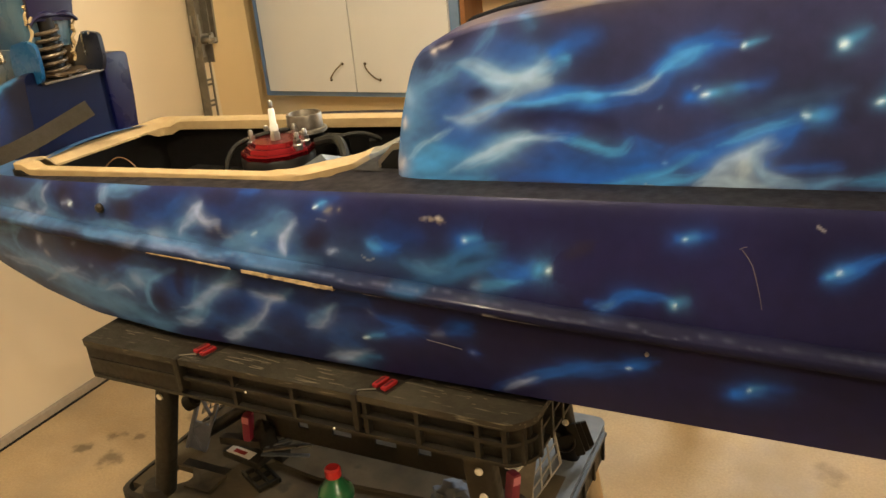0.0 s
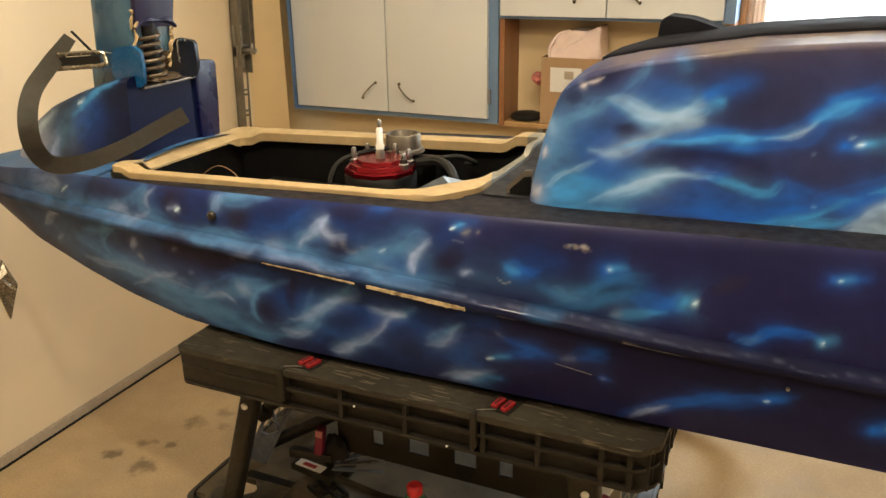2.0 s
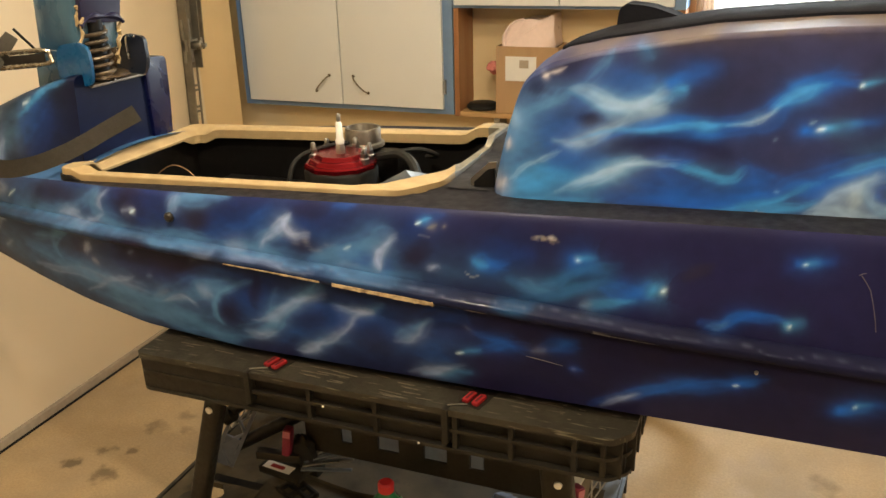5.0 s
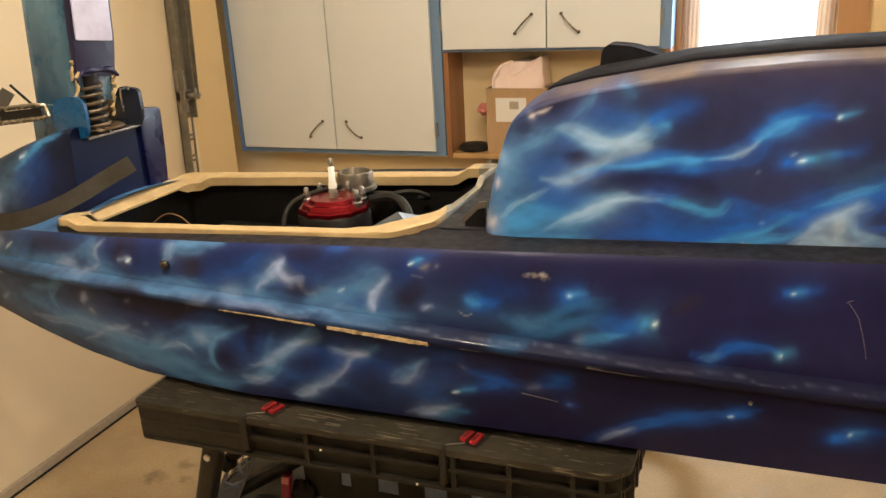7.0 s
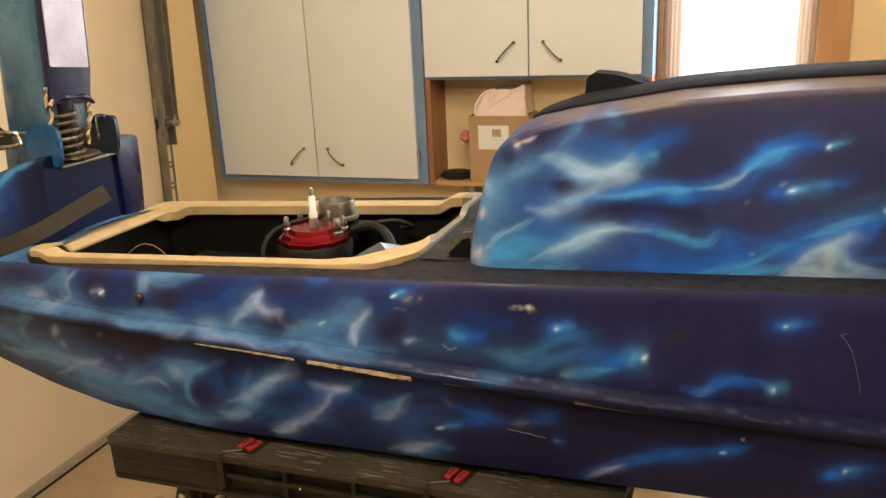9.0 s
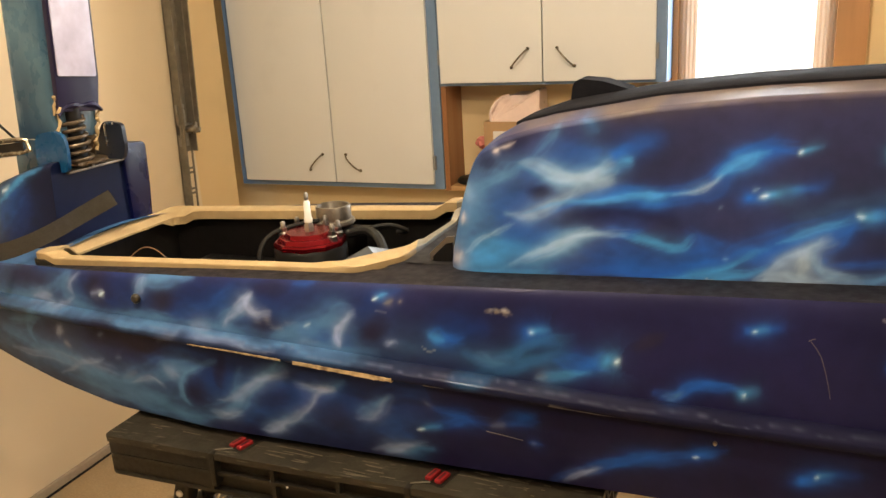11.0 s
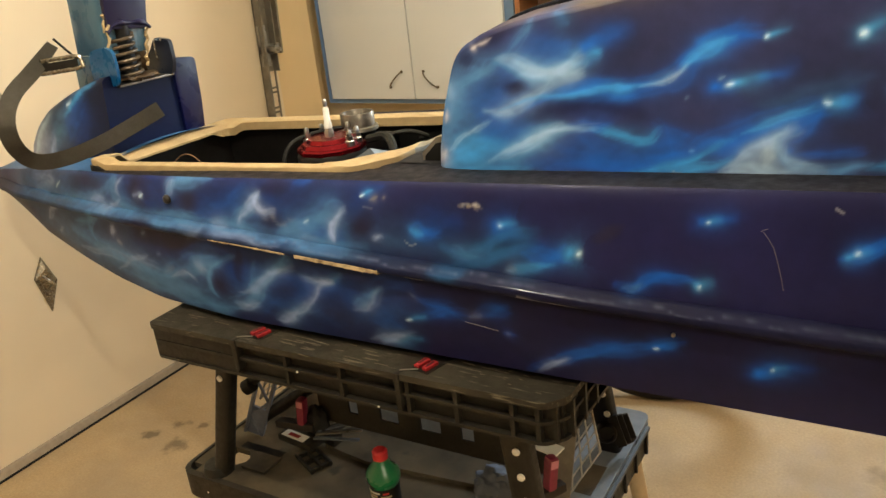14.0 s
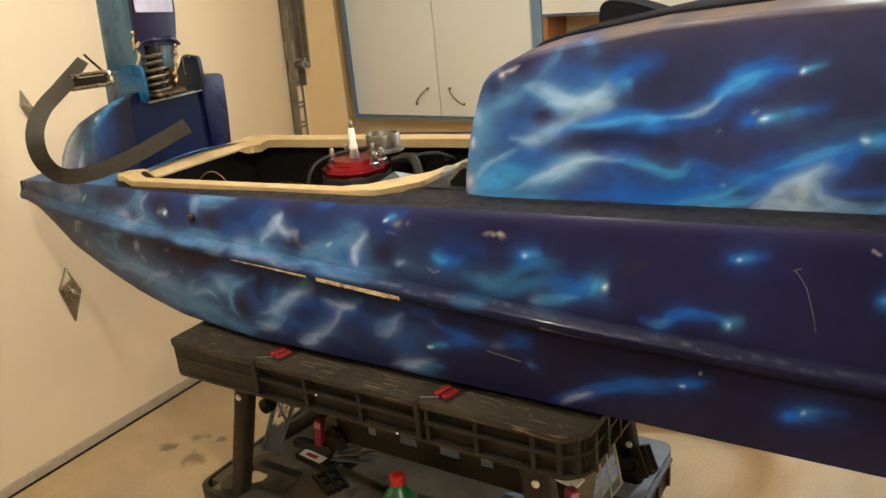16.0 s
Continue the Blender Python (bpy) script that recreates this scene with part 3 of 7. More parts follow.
for v in bm.verts:
    p = v.co.copy()
    v.co.y += 0.03 * noise.noise(p * 11) + 0.008 * noise.noise(p * 40) + 0.25 * max(0, p.z - 1.03)
    v.co.z += 0.008 * noise.noise(p * 16 + Vector((4, 0, 0)))
part("bag", bm, PINK_BAG, bag)
part("rolled_edge", tube(((-1.262, 3.20, 1.012), (-1.262, 3.205, 1.055), (-1.232, 3.222, 1.098), (-1.19, 3.228, 1.113)), 0.006, 8), PINK_BAG, bag, "rolled edge of the bag")
puck = thing("black_pad", "flat round black pad lying on the shelf", "pad", at=(-1.37, 3.25, 0.757))
part("body", lathe(((0.054, 0.0), (0.064, 0.006), (0.064, 0.016), (0.054, 0.025), (0.02, 0.028)), (-1.366, 3.255, 0.757)), RUBBER, puck)
rag = thing("pink_rag", "small crumpled pink rag stuck to the cardboard box's side", "rag", at=(-1.313, 3.25, 0.925))
bm = crumpled((-1.313, 3.25, 0.925), (0.032, 0.03, 0.026), 7.7, 3, 0.3)
part("rag", bm, material("salmon_cloth", (0.6, 0.2, 0.17), 0.9, grain=0.3), rag)

# ---- airbrush art ----
DARK, PLUM, DIM = (0.0118, 0.0116, 0.053), (0.0145, 0.0102, 0.034), (0.030, 0.025, 0.032)
DEEP, DBLUE, BLUE = (0.009, 0.038, 0.20), (0.015, 0.088, 0.40), (0.013, 0.125, 0.60)
TEAL, TSKY, SKY = (0.028, 0.130, 0.33), (0.060, 0.30, 0.68), (0.080, 0.36, 0.80)
HAZE, PALE_HAZE, MIST = (0.042, 0.108, 0.25), (0.090, 0.225, 0.47), (0.36, 0.53, 0.75)
PMIST, WARM, WHITE = (0.46, 0.60, 0.70), (0.60, 0.56, 0.60), (0.66, 0.86, 1.0)
LILAC, TAN, SCRATCH = (0.37, 0.46, 0.76), (0.30, 0.26, 0.20), (0.4, 0.4, 0.42)
HULL_ART, BOX_ART = [], []
strand = random.Random(11)


def stroke(art, colour, width, strength, *points, hard=False, tail=False):
    """One pass of the airbrush along a smooth line in x and z; a tail fades away from its head."""
    line = curved([(x, 0, z) for x, z in points], 6)
    along = np.linspace(0, 1, len(line))
    arc = np.sin(math.pi * along).clip(0)
    short = len(points) == 2
    if hard:
        taper, force = np.ones(len(line)), np.ones(len(line))
    elif tail:
        taper, force = 0.75 + 0.35 * np.sin(2.4 * along), (1 - along) ** 0.9 + 0.04
    elif short:
        taper, force = 0.55 + 0.45 * arc, 0.75 + 0.25 * arc
    else:
        taper, force = 0.35 + 0.65 * arc ** 0.8, 0.25 + 0.75 * arc ** 0.8
    lay = np.array([(p.x, p.z) for p in line])
    wispy = not hard and not tail and not short and max(colour) > 0.3 and width < 0.025
    art.append((lay, taper * width, np.array(colour), force * strength * (0.82 if wispy else 1.0), hard))
    if wispy:
        # fine strands that part from the stroke and rejoin it
        turn = np.gradient(lay, axis=0)
        turn = np.stack([-turn[:, 1], turn[:, 0]], 1) / np.maximum(np.linalg.norm(turn, axis=1), 1e-6)[:, None]
        for _ in range(4):
            bend = strand.choice((-1, 1)) * width * strand.uniform(0.3, 1.35) * np.sin(math.pi * along * strand.uniform(0.6, 1.8) + strand.uniform(-0.6, 1.0))
            art.append((lay + turn * bend[:, None], taper * width * strand.uniform(0.22, 0.42), np.array(colour), force * strength * strand.uniform(0.25, 0.5), False))


def painted(ob, art, ground=DARK, only=None, fade=1.0):
    """Lays the strokes one over another onto a mesh, as paint colours in its points."""
    data = ob.data
    co = np.empty(len(data.vertices) * 3)
    data.vertices.foreach_get("co", co)
    co = co.reshape(-1, 3) + np.array(ob.parent.location)
    raw = co[:, [0, 2]].copy()
    rough = np.random.default_rng(5)

    def ripple(low, high, count=9):
        """Smooth random waves over the surface, between the two wavelengths."""
        total = np.zeros(len(raw))
        for _ in range(count):
            turn, size = rough.uniform(0, math.pi), 2 * math.pi / math.exp(rough.uniform(math.log(low), math.log(high)))
            total += np.sin((raw[:, 0] * math.cos(turn) * 0.6 + raw[:, 1] * math.sin(turn)) * size + rough.uniform(0, 6.3))
        return total / math.sqrt(count / 2)

    mist = np.clip(0.95 + 0.12 * ripple(0.03, 0.1) + 0.05 * ripple(0.01, 0.03), 0.5, 1.25)
    xz = raw + np.stack([ripple(0.04, 0.14), ripple(0.04, 0.14)], 1) * 0.0024 + np.stack([ripple(0.01, 0.03), ripple(0.01, 0.03)], 1) * 0.0004
    colours = np.array(ground)[None] * (1 + 0.16 * ripple(0.12, 0.5))[:, None].clip(0.6, 1.5)
    for line, widths, colour, strength, hard in art:
        flat = raw if hard else xz
        reach = (1.3 if hard else 4.0) * widths.max()
        near = np.where((flat >= line.min(0) - reach).all(1) & (flat <= line.max(0) + reach).all(1))[0]
        if not len(near):
            continue
        a, d = line[:-1], line[1:] - line[:-1]
        off = flat[near, None] - a[None]
        t = ((off * d).sum(2) / np.maximum((d * d).sum(1), 1e-12)).clip(0, 1)
        gap = np.linalg.norm(off - t[..., None] * d[None], axis=2)
        q = gap / (widths[:-1] + t * (widths[1:] - widths[:-1]))
        k = q.argmin(1)
        q, t = q[np.arange(len(k)), k], t[np.arange(len(k)), k]
        force = strength[k] + t * (strength[k + 1] - strength[k])
        if hard:
            a = force * np.clip(2.2 - 2 * q, 0, 1)
        elif colour.max() < 0.06:
            a = force * np.exp(-0.7 * q ** 3)
        else:
            a = force * fade * (0.66 * np.exp(-1.5 * q * q) + 0.34 * np.exp(-0.26 * q * q)) * mist[near]
        if only is not None:
            a = a * only(co[near])
        colours[near] += a.clip(0, 1)[:, None] * (colour[None] - colours[near])
    layer = data.color_attributes.new("paint", "FLOAT_COLOR", "POINT")
    layer.data.foreach_set("color", np.concatenate([colours, np.ones((len(colours), 1))], 1).astype(np.float32).ravel())


stroke(HULL_ART, HAZE, 0.0420, 0.50, (-1.30, 0.850), (-1.15, 0.835), (-1.00, 0.830), (-0.85, 0.835), (-0.72, 0.840))
stroke(HULL_ART, DEEP, 0.0380, 0.55, (-1.25, 0.880), (-1.10, 0.870), (-0.95, 0.860), (-0.78, 0.855))
stroke(HULL_ART, HAZE, 0.0300, 0.45, (-1.15, 0.985), (-1.00, 0.985), (-0.85, 0.975), (-0.70, 0.965), (-0.50, 0.965))
stroke(HULL_ART, HAZE, 0.0547, 0.65, (-2.027, 0.950), (-1.802, 0.966), (-1.597, 0.966), (-1.455, 0.969), (-1.337, 0.960))
stroke(HULL_ART, HAZE, 0.0521, 0.65, (-1.933, 0.912), (-1.786, 0.869), (-1.655, 0.832), (-1.493, 0.814), (-1.362, 0.814))
stroke(HULL_ART, DEEP, 0.0501, 0.55, (-1.764, 0.989), (-1.395, 0.998), (-1.128, 0.993), (-0.912, 0.999), (-0.824, 1.007))
stroke(HULL_ART, DEEP, 0.0484, 0.55, (-1.338, 0.856), (-1.161, 0.853), (-1.000, 0.846), (-0.852, 0.845), (-0.717, 0.847))
stroke(HULL_ART, HAZE, 0.0256, 0.59, (-1.987, 0.940), (-1.828, 0.948), (-1.682, 0.952), (-1.544, 0.955))
stroke(HULL_ART, LILAC, 0.0157, 0.25, (-1.855, 0.980), (-1.741, 0.987), (-1.845, 0.948))
stroke(HULL_ART, PALE_HAZE, 0.0135, 0.45, (-1.828, 0.948), (-1.688, 0.952), (-1.553, 0.955), (-1.401, 0.956), (-1.281, 0.957), (-1.171, 0.956), (-1.078, 0.954), (-0.991, 0.950), (-0.906, 0.946), (-0.839, 0.943))
stroke(HULL_ART, PALE_HAZE, 0.0139, 0.52, (-1.654, 0.959), (-1.559, 0.972), (-1.483, 1.000), (-1.444, 1.019))
stroke(HULL_ART, LILAC, 0.0104, 0.50, (-1.561, 0.959), (-1.506, 0.968))
stroke(HULL_ART, WHITE, 0.0031, 0.51, (-1.725, 0.969), (-1.701, 0.988))
stroke(HULL_ART, DARK, 0.0188, 0.80, (-1.657, 0.991), (-1.571, 0.996), (-1.496, 1.007))
stroke(HULL_ART, PALE_HAZE, 0.0133, 0.59, (-1.447, 1.019), (-1.459, 0.994), (-1.431, 0.967), (-1.391, 0.957))
stroke(HULL_ART, PLUM, 0.0258, 0.90, (-1.403, 1.011), (-1.377, 1.001), (-1.334, 0.999))
stroke(HULL_ART, DEEP, 0.0117, 0.60, (-1.362, 0.987), (-1.331, 0.984))
stroke(HULL_ART, WHITE, 0.0022, 0.87, (-1.369, 0.990), (-1.356, 0.999))
stroke(HULL_ART, PALE_HAZE, 0.0090, 0.50, (-1.284, 0.996), (-1.259, 1.015), (-1.206, 1.033), (-1.150, 1.037))
stroke(HULL_ART, LILAC, 0.0082, 0.39, (-1.282, 0.999), (-1.264, 1.014), (-1.247, 1.022))
stroke(HULL_ART, PLUM, 0.0211, 0.92, (-1.246, 0.989), (-1.215, 0.997), (-1.182, 1.008))
stroke(HULL_ART, DBLUE, 0.0155, 0.29, (-1.202, 0.973), (-1.145, 0.988), (-1.094, 1.009), (-1.057, 1.032))
stroke(HULL_ART, PALE_HAZE, 0.0124, 0.52, (-1.335, 0.957), (-1.255, 0.960), (-1.190, 0.961))
stroke(HULL_ART, PALE_HAZE, 0.0142, 0.72, (-1.100, 0.954), (-1.076, 0.980), (-1.049, 1.002), (-1.029, 1.023))
stroke(HULL_ART, LILAC, 0.0079, 0.48, (-1.068, 1.003), (-1.045, 1.010), (-1.027, 1.025))
stroke(HULL_ART, PLUM, 0.0149, 0.75, (-1.035, 0.974), (-1.003, 0.975), (-0.968, 0.982))
stroke(HULL_ART, PLUM, 0.0146, 0.60, (-1.013, 1.031), (-0.966, 1.033))
stroke(HULL_ART, LILAC, 0.0067, 0.62, (-1.049, 1.002), (-1.035, 0.999), (-1.026, 0.991), (-1.014, 0.991))
stroke(HULL_ART, LILAC, 0.0041, 0.18, (-1.024, 0.990), (-0.992, 0.993))
stroke(HULL_ART, LILAC, 0.0098, 0.60, (-1.153, 0.956), (-1.120, 0.960))
stroke(HULL_ART, LILAC, 0.0081, 0.45, (-1.240, 0.919), (-1.179, 0.947))
stroke(HULL_ART, DBLUE, 0.0089, 0.52, (-0.953, 1.044), (-0.918, 1.050))
stroke(HULL_ART, PALE_HAZE, 0.0198, 0.72, (-0.986, 0.958), (-0.931, 0.969), (-0.881, 0.994), (-0.845, 1.008))
stroke(HULL_ART, PALE_HAZE, 0.0126, 0.56, (-0.962, 0.942), (-0.909, 0.946), (-0.851, 0.948), (-0.800, 0.956))
stroke(HULL_ART, DBLUE, 0.0126, 0.34, (-0.952, 0.975), (-0.891, 0.973), (-0.841, 0.957))
stroke(HULL_ART, DEEP, 0.0172, 0.50, (-0.831, 1.002), (-0.814, 1.028), (-0.785, 1.050))
stroke(HULL_ART, PLUM, 0.0148, 0.90, (-0.839, 0.975), (-0.811, 0.982), (-0.785, 0.999))
stroke(HULL_ART, PALE_HAZE, 0.0080, 0.48, (-0.864, 0.996), (-0.878, 0.977), (-0.877, 0.963), (-0.867, 0.950))
stroke(HULL_ART, LILAC, 0.0054, 0.53, (-0.867, 0.991), (-0.877, 0.977), (-0.876, 0.964), (-0.869, 0.954))
stroke(HULL_ART, WHITE, 0.0019, 0.78, (-0.930, 0.980), (-0.919, 0.986))
stroke(HULL_ART, LILAC, 0.0061, 0.11, (-0.909, 0.961), (-0.942, 0.948))
stroke(HULL_ART, DBLUE, 0.0119, 0.38, (-0.805, 1.034), (-0.769, 1.045))
stroke(HULL_ART, WHITE, 0.0020, 0.92, (-0.812, 1.030), (-0.803, 1.034))
stroke(HULL_ART, SKY, 0.0043, 0.60, (-0.805, 1.034), (-0.789, 1.039))
stroke(HULL_ART, TAN, 0.0043, 0.45, (-0.791, 1.025), (-0.777, 1.028))
stroke(HULL_ART, TAN, 0.0025, 0.40, (-0.764, 1.028), (-0.761, 1.028))
stroke(HULL_ART, LILAC, 0.0042, 0.53, (-0.789, 0.962), (-0.779, 0.970), (-0.767, 0.975))
stroke(HULL_ART, DEEP, 0.0217, 0.55, (-0.696, 1.002), (-0.636, 1.004))
stroke(HULL_ART, BLUE, 0.0109, 0.60, (-0.717, 0.987), (-0.693, 0.985), (-0.664, 0.990))
stroke(HULL_ART, SKY, 0.0068, 0.55, (-0.714, 0.986), (-0.694, 0.982))
stroke(HULL_ART, TEAL, 0.0124, 0.62, (-0.665, 0.965), (-0.632, 0.957), (-0.597, 0.963), (-0.566, 0.981), (-0.529, 0.995), (-0.495, 1.005))
stroke(HULL_ART, PALE_HAZE, 0.0075, 0.50, (-0.646, 0.962), (-0.619, 0.956), (-0.593, 0.966))
stroke(HULL_ART, TEAL, 0.0141, 0.65, (-0.641, 0.940), (-0.590, 0.950), (-0.542, 0.967), (-0.495, 0.980))
stroke(HULL_ART, BLUE, 0.0131, 0.65, (-0.528, 0.965), (-0.488, 0.968), (-0.457, 0.977))
stroke(HULL_ART, DARK, 0.0058, 0.55, (-0.581, 0.961), (-0.555, 0.977), (-0.521, 0.988))
stroke(HULL_ART, SKY, 0.0083, 0.45, (-0.557, 0.934), (-0.517, 0.945), (-0.477, 0.957))
stroke(HULL_ART, WARM, 0.0052, 0.19, (-0.553, 0.938), (-0.538, 0.940))
stroke(HULL_ART, TEAL, 0.0077, 0.60, (-0.686, 0.928), (-0.646, 0.929), (-0.617, 0.928))
stroke(HULL_ART, BLUE, 0.0149, 0.69, (-0.563, 1.005), (-0.527, 1.014), tail=True)
stroke(HULL_ART, WHITE, 0.0026, 0.92, (-0.561, 1.005), (-0.556, 1.007))
stroke(HULL_ART, SKY, 0.0060, 0.56, (-0.556, 1.008), (-0.529, 1.014), tail=True)
stroke(HULL_ART, SKY, 0.0129, 0.69, (-0.456, 0.975), (-0.434, 0.977), tail=True)
stroke(HULL_ART, WHITE, 0.0026, 0.87, (-0.444, 0.973), (-0.438, 0.975))
stroke(HULL_ART, LILAC, 0.0091, 0.45, (-1.823, 0.877), (-1.779, 0.903), (-1.755, 0.917))
stroke(HULL_ART, LILAC, 0.0052, 0.23, (-1.784, 0.853), (-1.750, 0.865))
stroke(HULL_ART, PALE_HAZE, 0.0085, 0.50, (-1.668, 0.900), (-1.608, 0.908), (-1.574, 0.912))
stroke(HULL_ART, DARK, 0.0223, 0.85, (-1.548, 0.896), (-1.512, 0.899), (-1.536, 0.873))
stroke(HULL_ART, PALE_HAZE, 0.0072, 0.65, (-1.535, 0.940), (-1.595, 0.898), (-1.598, 0.874), (-1.578, 0.856))
stroke(HULL_ART, PLUM, 0.0261, 0.90, (-1.421, 0.936), (-1.383, 0.921), (-1.340, 0.922), (-1.294, 0.917))
stroke(HULL_ART, LILAC, 0.0093, 0.39, (-1.506, 0.914), (-1.494, 0.900), (-1.508, 0.886))
stroke(HULL_ART, LILAC, 0.0055, 0.42, (-1.489, 0.913), (-1.504, 0.897), (-1.511, 0.886))
stroke(HULL_ART, WARM, 0.0048, 0.25, (-1.486, 0.876), (-1.471, 0.875))
stroke(HULL_ART, LILAC, 0.0048, 0.20, (-1.385, 0.905), (-1.374, 0.909))
stroke(HULL_ART, LILAC, 0.0041, 0.18, (-1.352, 0.866), (-1.339, 0.870))
stroke(HULL_ART, LILAC, 0.0105, 0.50, (-1.687, 0.830), (-1.593, 0.837), (-1.516, 0.846), (-1.460, 0.846), (-1.396, 0.845), (-1.353, 0.840))
stroke(HULL_ART, WARM, 0.0067, 0.15, (-1.342, 0.836), (-1.307, 0.850))
stroke(HULL_ART, PALE_HAZE, 0.0241, 0.72, (-1.507, 0.800), (-1.396, 0.804), (-1.280, 0.800), (-1.211, 0.788), (-1.134, 0.787))
stroke(HULL_ART, PALE_HAZE, 0.0156, 0.34, (-1.466, 0.794), (-1.337, 0.799), (-1.240, 0.794))
stroke(HULL_ART, PLUM, 0.0230, 0.88, (-1.331, 0.897), (-1.258, 0.910), (-1.199, 0.909))
stroke(HULL_ART, DBLUE, 0.0133, 0.26, (-1.268, 0.869), (-1.203, 0.894), (-1.132, 0.909))
stroke(HULL_ART, PALE_HAZE, 0.0145, 0.65, (-1.274, 0.833), (-1.226, 0.861), (-1.182, 0.876), (-1.152, 0.894))
stroke(HULL_ART, LILAC, 0.0083, 0.30, (-1.228, 0.867), (-1.199, 0.861))
stroke(HULL_ART, DARK, 0.0236, 0.97, (-1.164, 0.854), (-1.165, 0.830), (-1.142, 0.820))
stroke(HULL_ART, PALE_HAZE, 0.0062, 0.60, (-1.168, 0.880), (-1.194, 0.852), (-1.199, 0.822), (-1.190, 0.799))
stroke(HULL_ART, DARK, 0.0129, 0.85, (-1.104, 0.906), (-1.110, 0.858))
stroke(HULL_ART, PALE_HAZE, 0.0089, 0.30, (-1.063, 0.900), (-1.070, 0.865), (-1.083, 0.821), (-1.121, 0.793))
stroke(HULL_ART, PALE_HAZE, 0.0137, 0.78, (-1.159, 0.795), (-1.109, 0.803), (-1.068, 0.842), (-1.029, 0.873), (-0.992, 0.896), (-0.970, 0.905))
stroke(HULL_ART, LILAC, 0.0086, 0.28, (-1.147, 0.795), (-1.111, 0.791), (-1.073, 0.809))
stroke(HULL_ART, DARK, 0.0174, 0.70, (-1.037, 0.837), (-1.001, 0.840), (-0.975, 0.860))
stroke(HULL_ART, DBLUE, 0.0167, 0.22, (-0.965, 0.879), (-0.913, 0.868), (-0.861, 0.886))
stroke(HULL_ART, PALE_HAZE, 0.0074, 0.40, (-0.965, 0.883), (-0.933, 0.872), (-0.906, 0.872), (-0.879, 0.885), (-0.863, 0.894))
stroke(HULL_ART, LILAC, 0.0060, 0.51, (-0.929, 0.871), (-0.906, 0.871), (-0.889, 0.878))
stroke(HULL_ART, DBLUE, 0.0138, 0.22, (-1.077, 0.784), (-1.026, 0.813), (-0.969, 0.831))
stroke(HULL_ART, PLUM, 0.0245, 0.60, (-0.924, 0.827), (-0.884, 0.825), (-0.875, 0.799))
stroke(HULL_ART, PALE_HAZE, 0.0098, 0.44, (-1.046, 0.776), (-1.008, 0.789), (-0.974, 0.808), (-0.932, 0.827))
stroke(HULL_ART, LILAC, 0.0078, 0.38, (-1.044, 0.776), (-1.008, 0.786), (-0.978, 0.805))
stroke(HULL_ART, DBLUE, 0.0142, 0.27, (-0.816, 0.861), (-0.773, 0.885), (-0.736, 0.888), (-0.713, 0.877))
stroke(HULL_ART, PALE_HAZE, 0.0082, 0.60, (-0.849, 0.837), (-0.827, 0.848), (-0.800, 0.864), (-0.780, 0.878))
stroke(HULL_ART, BLUE, 0.0088, 0.36, (-0.722, 0.871), (-0.688, 0.868), (-0.650, 0.861))
stroke(HULL_ART, LILAC, 0.0042, 0.20, (-0.726, 0.871), (-0.721, 0.874))
stroke(HULL_ART, DBLUE, 0.0137, 0.27, (-0.824, 0.817), (-0.782, 0.820), (-0.744, 0.814))
stroke(HULL_ART, BLUE, 0.0097, 0.36, (-0.728, 0.835), (-0.671, 0.852), (-0.623, 0.855))
stroke(HULL_ART, WHITE, 0.0020, 0.78, (-0.743, 0.827), (-0.734, 0.831))
stroke(HULL_ART, SKY, 0.0054, 0.40, (-0.736, 0.831), (-0.706, 0.841))
stroke(HULL_ART, BLUE, 0.0112, 0.36, (-0.611, 0.857), (-0.576, 0.870), (-0.548, 0.878))
stroke(HULL_ART, LILAC, 0.0058, 0.20, (-0.623, 0.852), (-0.604, 0.859))
stroke(HULL_ART, SKY, 0.0120, 0.40, (-0.800, 0.777), (-0.726, 0.789))
stroke(HULL_ART, LILAC, 0.0094, 0.38, (-0.810, 0.771), (-0.782, 0.785), (-0.755, 0.795))
stroke(HULL_ART, BLUE, 0.0061, 0.32, (-0.566, 0.831), (-0.549, 0.831))
stroke(HULL_ART, LILAC, 0.0029, 0.18, (-0.562, 0.830), (-0.557, 0.831))
stroke(HULL_ART, DIM, 0.0077, 0.50, (-0.424, 0.992), (-0.404, 1.002), (-0.381, 1.017))
stroke(HULL_ART, BLUE, 0.0099, 0.88, (-0.281, 1.032), (-0.257, 1.037), (-0.228, 1.044), tail=True)
stroke(HULL_ART, SKY, 0.0054, 0.62, (-0.272, 1.033), (-0.249, 1.038), tail=True)
stroke(HULL_ART, WHITE, 0.0019, 0.92, (-0.274, 1.031), (-0.270, 1.032))
stroke(HULL_ART, BLUE, 0.0085, 0.70, (-0.395, 0.937), (-0.377, 0.933), (-0.361, 0.937), (-0.349, 0.951), (-0.330, 0.958), (-0.301, 0.958), (-0.275, 0.953))
stroke(HULL_ART, PALE_HAZE, 0.0047, 0.60, (-0.381, 0.932), (-0.364, 0.934), (-0.352, 0.948))
stroke(HULL_ART, SKY, 0.0065, 0.62, (-0.281, 0.949), (-0.264, 0.955), (-0.251, 0.961), tail=True)
stroke(HULL_ART, WHITE, 0.0017, 0.74, (-0.279, 0.947), (-0.275, 0.949))
stroke(HULL_ART, BLUE, 0.0089, 0.70, (-0.122, 1.001), (-0.093, 1.015), (-0.046, 1.037))
stroke(HULL_ART, SKY, 0.0054, 0.62, (-0.111, 1.006), (-0.093, 1.015), (-0.075, 1.022), tail=True)
stroke(HULL_ART, WHITE, 0.0022, 0.92, (-0.101, 1.013), (-0.096, 1.015))
